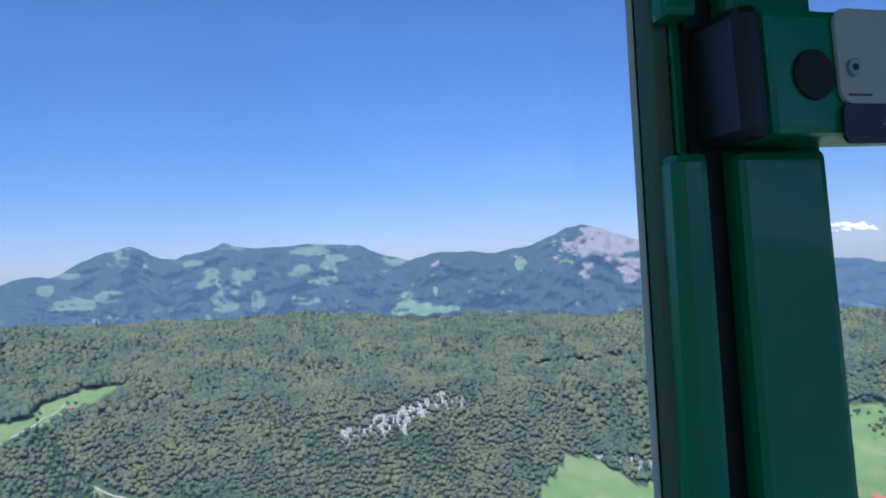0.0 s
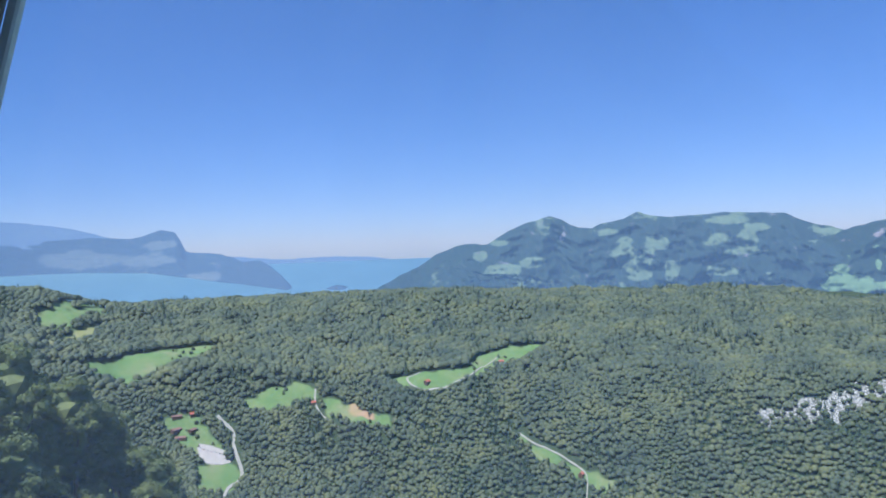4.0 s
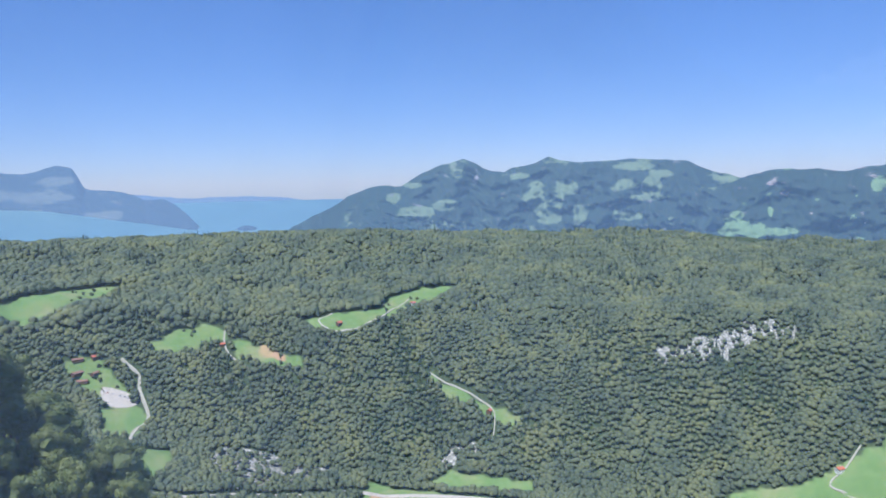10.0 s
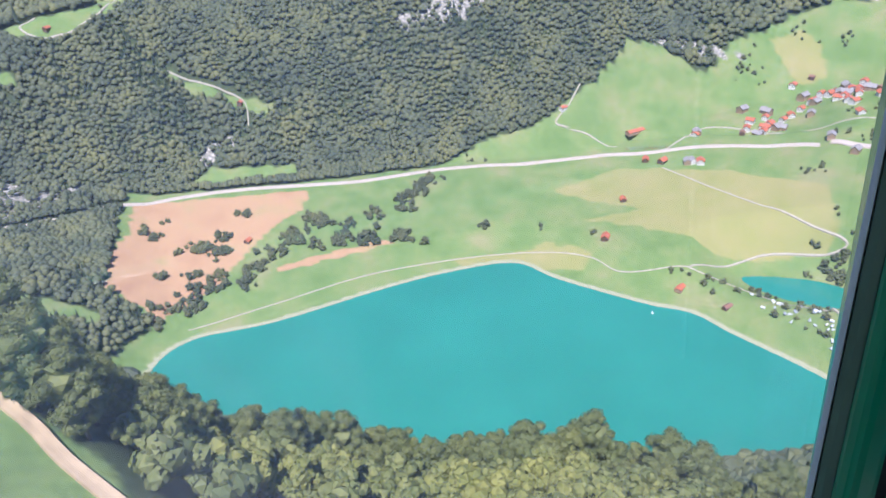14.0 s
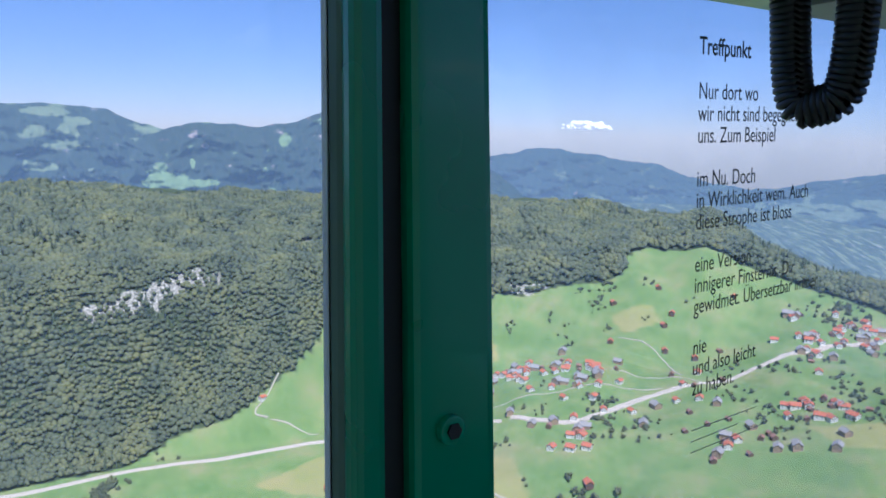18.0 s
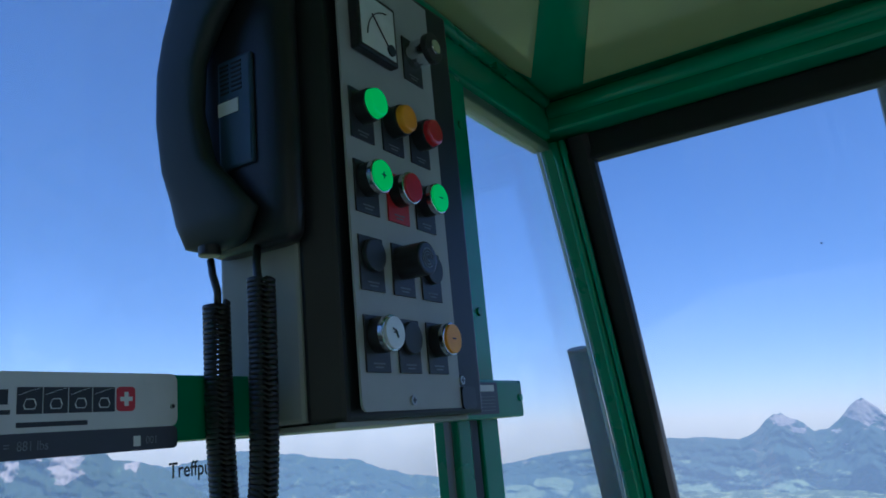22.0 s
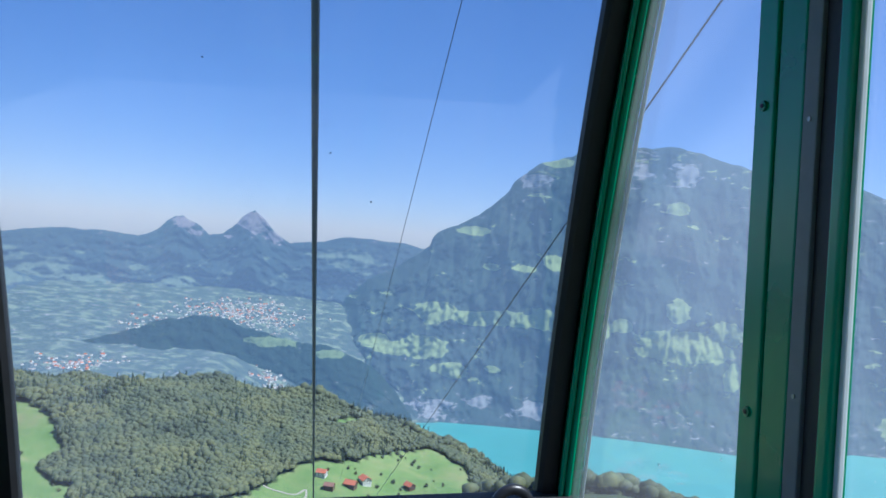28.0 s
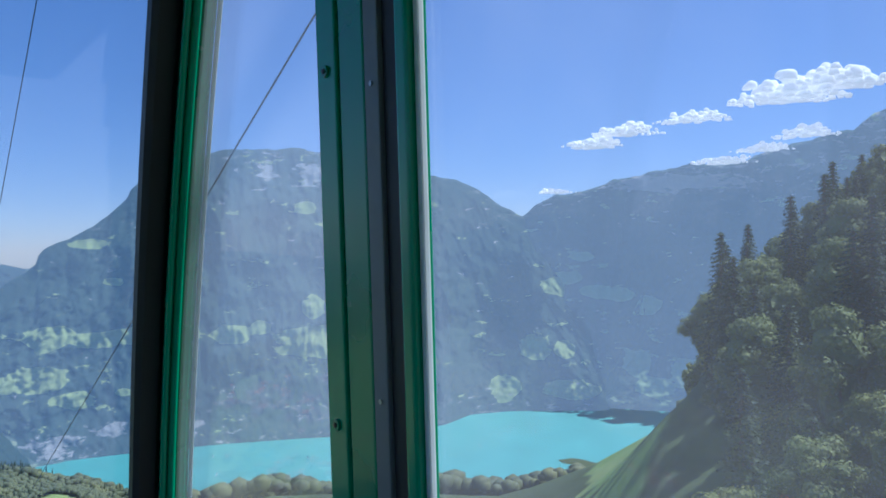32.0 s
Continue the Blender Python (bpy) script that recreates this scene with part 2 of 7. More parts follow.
HGT = [
    [-60] * 20,
    [30, 37, 15, -24, -34, -78, -82, -82, -94, -118, -205, -236, -243, -246, -239, -239, -201, -68, -2, 30],
    [170, 190, 130, -25, -76, -127, -124, -135, -150, -190, -300, -390, -430, -455, -460, -440, -330, -118, 10, 110],
    [500, 560, 420, -190, -296, -390, -425, -520, -560, -545, -560, -625, -680, -715, -738, -738, -738, -540, 150, 450],
    [900, 960, 700, -500, -630, -890, -910, -620, -500, -400, -478, -540, -580, -630, -693, -698, -688, -500, 300, 800],
    [1100, 1150, 800, -880, -895, -925, -925, -900, -860, -720, -425, -300, -330, -400, -347, -337, -342, -310, 100, 900],
    [1200, 1250, 700, -925, -925, -925, -925, -925, -925, -640, -640, -280, -263, -243, -253, -228, -233, -233, -148, 1000],
    [1200, 1200, 200, -925, -925, -925, -925, -925, -430, -390, -380, -380, -400, -370, -330, -255, -240, -240, -240, 900],
]
LAKE_Z, BIG_LAKE_Z, WEST_LAKE_Z, WEST_LAKE_FAR = -740.0, -900.0, -225.0, -95.0


def wave(x, y, size, seed):
    """Smooth wandering relief of about the given size, from -1 to 1."""
    out, amp, tot = 0.0, 1.0, 0.0
    g = np.random.RandomState(seed)
    for octave in range(4):
        for _ in range(3):
            a, ph = g.uniform(0, 2 * np.pi), g.uniform(0, 2 * np.pi)
            k = 2 * np.pi / size * g.uniform(0.75, 1.3)
            out = out + amp * np.sin(k * (x * np.cos(a) + y * np.sin(a)) + ph)
        tot += amp * 2.0
        amp *= 0.5
        size *= 0.5
    return out / tot


def smooth(t):
    t = np.clip(t, 0, 1)
    return t * t * (3 - 2 * t)


def open_ground(x, y):
    x, y = np.asarray(x, float), np.asarray(y, float)
    az, r = np.degrees(np.arctan2(-x, y)), np.hypot(x, y)
    rk = [np.interp(az, KN, v) for v in RAD]
    zk = [np.interp(az, KN, v) for v in HGT]
    z = zk[0] + 0 * r
    for k in range(7):
        f = np.clip((r - rk[k]) / (rk[k + 1] - rk[k]), 0, 1)
        if k >= 2:
            f = 0.45 * f + 0.55 * smooth(f)
        z = np.where(r > rk[k], zk[k] + (zk[k + 1] - zk[k]) * f, z)
    rough = wave(x, y, 420, 3) * np.interp(r, [0, 200, 900, 1200, 1900, 3000], [0, 4, 12, 3, 22, 26])
    rough = rough * np.where((az > 92) & (r > 2600), 0.15, 1.0) * np.where((r > 3300), 0.3, 1.0)
    flat = (az > 48) & (az < 104)
    rough = rough * np.where(flat & (r < 1700) & (r > 700), 0.2, 1.0)
    return z + rough


def curve(points, n=6):
    """A closed smooth line through the corners of an outline."""
    p, out = np.array(points, float), []
    for k in range(len(p)):
        a, b, c, d = p[k - 1], p[k], p[(k + 1) % len(p)], p[(k + 2) % len(p)]
        for t in np.arange(n) / n:
            out.append(0.5 * ((2 * b) + (c - a) * t + (2 * a - 5 * b + 4 * c - d) * t * t + (3 * b - a - 3 * c + d) * t ** 3))
    return np.array(out)


def inside(x, y, poly):
    """Signed distance in metres to an outline, below 0 inside it."""
    x, y = np.asarray(x, float), np.asarray(y, float)
    best, odd = np.full(x.shape, 1e18), np.zeros(x.shape, bool)
    for (ax, ay), (bx, by) in zip(poly, np.roll(poly, -1, 0)):
        ex, ey = bx - ax, by - ay
        t = np.clip(((x - ax) * ex + (y - ay) * ey) / (ex * ex + ey * ey + 1e-9), 0, 1)
        best = np.minimum(best, (x - ax - t * ex) ** 2 + (y - ay - t * ey) ** 2)
        odd ^= ((ay > y) != (by > y)) & (x < ax + (y - ay) * ex / (ey if abs(ey) > 1e-9 else 1e-9))
    return np.where(odd, -1, 1) * np.sqrt(best)


LAKE = curve([(-1065, -251), (-1126, -188), (-1131, -50), (-1171, 156), (-1184, 288), (-1171, 403), (-1089, 456), (-965, 563), (-913, 621),
              (-840, 650), (-725, 702), (-625, 729), (-520, 700), (-480, 560), (-600, 300), (-700, 50), (-800, -150), (-950, -260)])
POND = curve([(-983, 756), (-925, 869), (-809, 937), (-830, 863), (-900, 780)])


NEAR_PATH = [(-100, -28), (-127, -46), (-148, -63), (-163, -78), (-176, -98), (-150, -106), (-105, -78), (-80, -45)]


def ground(x, y):
    z, r = open_ground(x, y), np.hypot(x, y)
    far = (r > 2350) & (r < 3150)
    if np.any(far):                      # the wooded crest in front of the western lake
        az = np.degrees(np.arctan2(-np.asarray(x)[far], np.asarray(y)[far]))
        lift = np.interp(az, [72, 85, 95, 101, 112, 124, 125.2, 127.3, 129.4, 133, 140], [0, 10, 25, 43, 43, 46, 50, 72, 98, 105, 60])
        z[far] += lift * (smooth((r[far] - 2350) / 330) - smooth((r[far] - 2850) / 300))
    near = (r > 60) & (r < 330) & (np.asarray(x) < -30) & (np.asarray(y) < 20)
    if np.any(near):                     # a gentler shelf with a path meadow on the steep slope
        px, py = np.asarray(x)[near], np.asarray(y)[near]
        w = 1 - smooth((inside(px, py, NEAR_PATH) + 4) / 32)
        z[near] += w * (-98 + 0.22 * (px + 150) - 0.36 * (py + 78) - z[near])
    for poly, lo, hi in ((LAKE, 500, 1500), (POND, 1100, 1400)):
        near = (r > lo) & (r < hi)
        if np.any(near):
            d = np.full(np.shape(z), 1e3)
            d[near] = inside(np.asarray(x)[near], np.asarray(y)[near], poly)
            bank = LAKE_Z + np.clip(d, -40, 200) * 0.06
            z = np.where(d < 0, bank, np.where(d < 120, bank + (np.maximum(z, bank) - bank) * smooth(d / 120), z))
    return z


def polar_sheet(name, az0, az1, daz, radii, height):
    az = np.radians(np.arange(az0, az1 + 1e-6, daz))
    rr = np.asarray(radii)
    A, R = np.meshgrid(az, rr, indexing="ij")
    x, y = -np.sin(A) * R, np.cos(A) * R
    z = height(x, y)
    n, m = A.shape
    verts = np.stack([x, y, z], -1).reshape(-1, 3)
    i, j = np.meshgrid(np.arange(n - 1), np.arange(m - 1), indexing="ij")
    q = (i * m + j).ravel()
    faces = np.stack([q, q + 1, q + m + 1, q + m], -1)
    me = bpy.data.meshes.new(name)
    me.from_pydata(verts.tolist(), [], faces.tolist())
    me.polygons.foreach_set("use_smooth", np.ones(len(faces), bool))
    return new(name, me), x.ravel(), y.ravel(), z.ravel()


# outlines of clearings and fields, in plan
FIELDS = [
    [(-1960, -1625), (-2045, -1565), (-2250, -1615), (-2240, -1580), (-2100, -1490), (-1970, -1520), (-1895, -1560)],
    [(-1650, -1375), (-1860, -1500), (-1950, -1505), (-2040, -1455), (-1940, -1440), (-1880, -1455), (-1680, -1345)],
    [(-1680, -1020), (-1682, -950), (-1655, -875), (-1628, -865), (-1615, -930), (-1635, -1020)],
    [(-1211, -492), (-1208, -415), (-1161, -313), (-1135, -335), (-1136, -417), (-1167, -472)],
    [(-1644, -1260), (-1961, -1231), (-1989, -1061), (-1870, -1063), (-1706, -1104), (-1659, -1162)],
    [(-1755, -882), (-1800, -836), (-1839, -778), (-1847, -736), (-1825, -720), (-1753, -809), (-1741, -854)],
    [(-1827, -707), (-1835, -636), (-1822, -603), (-1825, -517), (-1804, -510), (-1797, -589), (-1800, -683)],
    [(-1921, -564), (-1946, -472), (-1976, -341), (-2077, -341), (-2138, -205), (-2135, -133), (-2088, -170), (-1992, -253), (-1936, -365), (-1886, -473)],
    [(-1651, -1043), (-1697, -955), (-1688, -943), (-1658, -977), (-1640, -1030)],
    [(-1599, -924), (-1648, -847), (-1621, -824), (-1585, -830), (-1546, -895)],
    [(-1858, -206), (-1806, -62), (-1783, 29), (-1760, 2), (-1791, -49), (-1819, -156), (-1840, -191)],
    [(-1753, -1412), (-1952, -1404), (-1891, -1387), (-1700, -1370)],
    [(-1996, -1605), (-2585, -1845), (-2397, -1686), (-1920, -1546)],
    [(-1456, -798), (-1592, -738), (-1428, -691), (-1370, -709)],
    [(-1668, -196), (-1696, -144), (-1669, 51), (-1638, 45), (-1646, -126)],
]
VALLEY = [(-1660, -330), (-1600, 60), (-1580, 362), (-1607, 480), (-1600, 600), (-1613, 762), (-1688, 878), (-1660, 960), (-1600, 1040), (-1650, 1125), (-1680, 1329), (-1639, 1418), (-1558, 1543),
          (-1493, 1667), (-1461, 1756), (-1509, 1823), (-1506, 1902), (-1385, 1962), (-1242, 1998), (-1091, 2073), (-897, 2072), (-800, 2120), (-700, 1990), (-620, 1950), (-560, 1870), (-490, 1762), (-461, 1693), (-433, 1638),
          (-469, 1575), (-421, 1522), (-379, 1484), (-359, 1417), (-88, 1468), (-7, 1584), (77, 1668), (162, 1689), (276, 1827), (363, 1887), (440, 1800), (420, 1500), (300, 1200), (-200, 1100), (-480, 900), (-640, 790),
          (-1000, 560), (-1190, 403), (-1205, 150), (-1150, -50), (-1160, -250), (-1250, -330), (-1460, -330)]
HUMP_HOLE = [(97, 1850), (166, 1943), (200, 1936), (120, 1826)]
SLOPE_MEADOW = [(70, 62), (118, 88), (250, 182), (330, 250), (300, 262), (215, 190), (105, 98)]
DRY = [
    [(-1613, -314), (-1562, 61), (-1487, 46), (-1427, -23), (-1313, -106), (-1237, -148), (-1171, -249), (-1192, -261), (-1251, -325), (-1357, -341), (-1464, -308)],
    [(-1261, -48), (-1285, 16), (-1305, 182), (-1286, 189), (-1269, 88), (-1255, -8)],
    [(-1830, -640), (-1834, -590), (-1815, -560), (-1808, -620)],
]
MOWN = [
    [(-1650, -1375), (-1860, -1500), (-1950, -1505), (-2040, -1455), (-1940, -1440), (-1880, -1455), (-1680, -1345)],
    [(-1640, 1240), (-1630, 1320), (-1560, 1330), (-1480, 1290), (-1500, 1235)],
    [(-1361, 549), (-1387, 707), (-1240, 892), (-1079, 983), (-954, 919), (-1030, 737), (-1098, 681), (-1226, 566), (-1199, 676)],
    [(-1370, 1600), (-1330, 1700), (-1240, 1660), (-1290, 1560)],
    [(-690, 1380), (-560, 1480), (-480, 1420), (-600, 1330)],
    [(-1215, 300), (-1190, 480), (-1120, 540), (-1090, 500), (-1160, 400), (-1195, 300)],
]
CLIFFS = [
    [(-1850, 352), (-1856, 440), (-1862, 516), (-1880, 575), (-1840, 680), (-1822, 640), (-1826, 538), (-1822, 426), (-1826, 362)],
    [(-1990, 900), (-2015, 1100), (-2005, 1187), (-1995, 1290), (-1975, 1270), (-1960, 1125), (-1930, 1018), (-1950, 890)],
    [(-1650, 1440), (-1637, 1496), (-1590, 1550), (-1566, 1535), (-1625, 1440)],
    [(-1672, 940), (-1668, 1016), (-1640, 1102), (-1640, 1165), (-1622, 1137), (-1648, 1000)],
    [(-1715, -178), (-1752, -112), (-1746, -77), (-1724, -105), (-1698, -150)],
    [(-1575, -696), (-1623, -647), (-1645, -575), (-1656, -443), (-1673, -398), (-1595, -423), (-1510, -490), (-1450, -547), (-1501, -633)],
]


def soft_mask(x, y, outlines, edge=9.0, fray=7.0):
    out = np.zeros(np.shape(x))
    jag = fray * wave(x, y, 60, 41)
    for o in outlines:
        p = np.array(o, float)
        near = (x > p[:, 0].min() - 80) & (x < p[:, 0].max() + 80) & (y > p[:, 1].min() - 80) & (y < p[:, 1].max() + 80)
        if np.any(near):
            d = inside(x[near], y[near], p) + jag[near]
            out[near] = np.maximum(out[near], 1 - smooth(d / edge + 0.5))
    return out


def open_land(x, y):
    """1 where grass grows, 0 under the woods."""
    az, r = np.degrees(np.arctan2(-x, y)), np.hypot(x, y)
    m = soft_mask(x, y, FIELDS + [VALLEY, HUMP_HOLE, SLOPE_MEADOW, NEAR_PATH])
    d = np.full(np.shape(x), 1e3)
    near = (r > 600) & (r < 1500) & (x < -640)
    d[near] = inside(x[near], y[near], LAKE)
    return np.where(d < 55, 1.0, m)


def grass_material():
    m, N, L, b = node_mat("land")
    n1 = noise_node(N, L, 0.012, 7, 0.65)
    n2 = noise_node(N, L, 0.22, 6, 0.72)
    grass = ramp(N, L, n1.outputs[0], [(0.30, (0.118, 0.195, 0.058)), (0.46, (0.155, 0.228, 0.077)), (0.56, (0.192, 0.242, 0.090)), (0.68, (0.25, 0.252, 0.12))])
    grain = ramp(N, L, n2.outputs[0], [(0.3, (0.75, 0.78, 0.75)), (0.7, (1.18, 1.15, 1.15))])
    grass = mix(N, L, 1.0, grass, grain, "MULTIPLY")
    wood = ramp(N, L, n2.outputs[0], [(0.3, (0.04, 0.055, 0.025)), (0.7, (0.075, 0.095, 0.045))])
    dry = ramp(N, L, n1.outputs[0], [(0.3, (0.36, 0.21, 0.12)), (0.55, (0.42, 0.27, 0.15)), (0.7, (0.30, 0.26, 0.11))])
    mown = ramp(N, L, n1.outputs[0], [(0.35, (0.235, 0.245, 0.085)), (0.7, (0.30, 0.27, 0.12))])
    rock = ramp(N, L, n2.outputs[0], [(0.32, (0.07, 0.08, 0.055)), (0.47, (0.16, 0.155, 0.13)), (0.55, (0.40, 0.375, 0.325)), (0.72, (0.54, 0.515, 0.455))])
    bank = ramp(N, L, n2.outputs[0], [(0.3, (0.26, 0.27, 0.16)), (0.7, (0.36, 0.36, 0.24))])
    col = wood
    for key, c in (("meadow", grass), ("mown", mown), ("dry", dry), ("rock", rock), ("bank", bank)):
        at = N.new("ShaderNodeAttribute")
        at.attribute_name = key
        edge = N.new("ShaderNodeMath")
        edge.operation = "MULTIPLY_ADD"
        L.new(n2.outputs[0], edge.inputs[0])
        edge.inputs[1].default_value = 0.6
        L.new(at.outputs["Fac"], edge.inputs[2])
        sharp = N.new("ShaderNodeMapRange")
        sharp.inputs[1].default_value, sharp.inputs[2].default_value = 0.62, 0.98
        L.new(edge.outputs[0], sharp.inputs[0])
        col = mix(N, L, sharp.outputs[0], col, c)
    L.new(col, b.inputs["Base Color"])
    b.inputs["Roughness"].default_value = 0.95
    b.inputs["Specular IOR Level"].default_value = 0.1
    return m


LAND = grass_material()
radii = np.concatenate([np.linspace(0.05, 330, 34), np.geomspace(340, 1000, 60), np.linspace(1008, 2500, 190), np.geomspace(2520, 4850, 60)])
land, gx, gy, gz = polar_sheet("ground", -180, 180, 0.6, radii, ground)
land.data.materials.append(LAND)
for key, values in (("meadow", open_land(gx, gy)), ("mown", soft_mask(gx, gy, MOWN, 14)), ("dry", soft_mask(gx, gy, DRY, 10)), ("rock", soft_mask(gx, gy, CLIFFS, 16, 16)),
                    ("bank", np.where(np.hypot(gx, gy) < 1500, 1 - smooth((inside(gx, gy, LAKE) - 4) / 10), 0))):
    land.data.attributes.new(key, "FLOAT", "POINT").data.foreach_set("value", values.astype(np.float32))
tagged(land, "wooded and grassy mountain country under a summer sky", "ground", kind="structure")


def water_material(name, color, rough=0.12):
    m, N, L, b = node_mat(name)
    n = noise_node(N, L, 0.006, 4)
    L.new(ramp(N, L, n.outputs[0], [(0.3, tuple(c * 0.9 for c in color)), (0.7, tuple(c * 1.08 for c in color))]), b.inputs["Base Color"])
    b.inputs["Roughness"].default_value = rough
    f = noise_node(N, L, 0.3, 4)
    bp = N.new("ShaderNodeBump")
    bp.inputs["Strength"].default_value, bp.inputs["Distance"].default_value = 0.1, 0.5
    L.new(f.outputs[0], bp.inputs["Height"])
    L.new(bp.outputs[0], b.inputs["Normal"])
    return m


def water(name, z, cells, mat, label):
    me = bpy.data.meshes.new(name)
    me.from_pydata([(x, y, z) for x, y in cells], [], [list(range(len(cells)))])
    me.materials.append(mat)
    return tagged(new(name, me), label, "lake", kind="structure")


LAKE_MAT = water_material("lake_water", (0.026, 0.205, 0.152))
BIG_MAT = water_material("big_lake_water", (0.075, 0.265, 0.265), 0.5)
# haze over the distant water is put into this paler, greyer base colour
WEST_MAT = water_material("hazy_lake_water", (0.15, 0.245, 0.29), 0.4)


def fan(az0, az1, r0, r1):
    n = 24
    a = [radians(az0 + (az1 - az0) * i / n) for i in range(n + 1)]
    return [(-math.sin(t) * r0, math.cos(t) * r0) for t in a] + [(-math.sin(t) * r1, math.cos(t) * r1) for t in reversed(a)]


water("water_small_lake", LAKE_Z, [(-1300, -400), (-400, -400), (-400, 1000), (-1300, 1000)], LAKE_MAT, "turquoise mountain lake below meadows and woods")
water("water_long_lake", BIG_LAKE_Z, fan(-75, 6, 1900, 4840), BIG_MAT, "turquoise arm of a long deep lake between steep mountains")
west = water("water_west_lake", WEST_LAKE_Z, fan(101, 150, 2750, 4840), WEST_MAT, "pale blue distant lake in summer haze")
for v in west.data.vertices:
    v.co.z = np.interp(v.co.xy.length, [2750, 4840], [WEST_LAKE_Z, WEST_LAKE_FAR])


# ---- far mountains ----
def far_rock(name, woods, grass, rock, haze, rocks, pastures, scale=0.0036, squash=1.9, hold=(0.6, 0.36)):
    """Distance: woods, pastures and rock faces, with summer air haze put in as a surface glow. rocks and pastures:
    (height, share);
    the mesh carries where the large clearings (green) and rock faces (bare) lie."""
    m, N, L, b = node_mat(name)
    tc = N.new("ShaderNodeTexCoord")
    rest = N.new("ShaderNodeAttribute")
    rest.attribute_name = "rest"
    mp = N.new("ShaderNodeMapping")
    mp.inputs["Scale"].default_value = (1, squash, 1)
    L.new(rest.outputs["Vector"], mp.inputs[0])
    sep = N.new("ShaderNodeSeparateXYZ")
    L.new(tc.outputs["Object"], sep.inputs[0])
    up = N.new("ShaderNodeMapRange")
    up.inputs[1].default_value, up.inputs[2].default_value = -1000, 800
    L.new(sep.outputs[2], up.inputs[0])

    def field(sc, detail, rough):
        n = N.new("ShaderNodeTexNoise")
        n.inputs["Scale"].default_value, n.inputs["Detail"].default_value, n.inputs["Roughness"].default_value = sc, detail, rough
        L.new(mp.outputs[0], n.inputs["Vector"])
        return n.outputs[0]

    def cover(noise, stops, soft, key):
        share = ramp(N, L, up.outputs[0], [((z + 1000) / 1800, (0.5 * v,) * 3) for z, v in stops])
        add = N.new("ShaderNodeMath")
        L.new(noise, add.inputs[0])
        L.new(share, add.inputs[1])
        zone = N.new("ShaderNodeAttribute")
        zone.attribute_name = key
        more = N.new("ShaderNodeMath")
        more.operation = "MULTIPLY_ADD"
        L.new(zone.outputs["Fac"], more.inputs[0])
        more.inputs[1].default_value = hold[0] if key == "green" else hold[1]
        L.new(add.outputs[0], more.inputs[2])
        add = N.new("ShaderNodeMath")
        add.operation = "MULTIPLY_ADD"
        L.new(noise, add.inputs[0])
        add.inputs[1].default_value = 0.9
        L.new(more.outputs[0], add.inputs[2])
        level = N.new("ShaderNodeMath")
        level.operation = "SUBTRACT"
        L.new(add.outputs[0], level.inputs[0])
        level.inputs[1].default_value = 0.61
        add = level
        return ramp(N, L, add.outputs[0], [(0.62 - soft, (0, 0, 0)), (0.62 + soft, (1, 1, 1))])

    patches, fine, crag, groves = field(scale * 1.8, 9, 0.72), field(scale * 9, 5, 0.7), field(scale * 3, 9, 0.74), field(scale * 11, 6, 0.7)
    mottle = ramp(N, L, fine, [(0.3, (0.74, 0.74, 0.78)), (0.7, (1.2, 1.2, 1.16))])
    dots = ramp(N, L, groves, [(0.60, (0, 0, 0)), (0.63, (1, 1, 1))])
    col = mix(N, L, cover(patches, pastures, 0.018, "green"), woods, mix(N, L, dots, grass, tuple(0.6 * w + 0.25 * q for w, q in zip(woods, grass))))
    col = mix(N, L, cover(crag, rocks, 0.03, "bare"), col, rock)
    col = mix(N, L, 1.0, col, mottle, "MULTIPLY")
    L.new(col, b.inputs["Base Color"])
    bp = N.new("ShaderNodeBump")
    bp.inputs["Strength"].default_value, bp.inputs["Distance"].default_value = 0.7, 34.0
    L.new(crag, bp.inputs["Height"])
    L.new(bp.outputs[0], b.inputs["Normal"])
    b.inputs["Roughness"].default_value = 1.0
    b.inputs["Specular IOR Level"].default_value = 0.0
    # air haze is not in the space: it is an even bluish emission
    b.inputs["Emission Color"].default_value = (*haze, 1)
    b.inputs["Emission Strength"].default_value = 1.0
    return m


def ridged(x, y, size, seed):
    return 1 - 2.6 * np.abs(wave(x, y, size, seed))


def blot(az, el, zones):
    """1 in the heart of a clearing or rock face, 0 outside: zones of (azimuth, elevation, half width, half height)."""
    out = np.zeros(np.shape(az))
    for a, e, w, h in zones:
        out = np.maximum(out, np.clip(1.25 - 1.1 * np.hypot((az - a) / w, (el - e) / h), 0, 1))
    return out


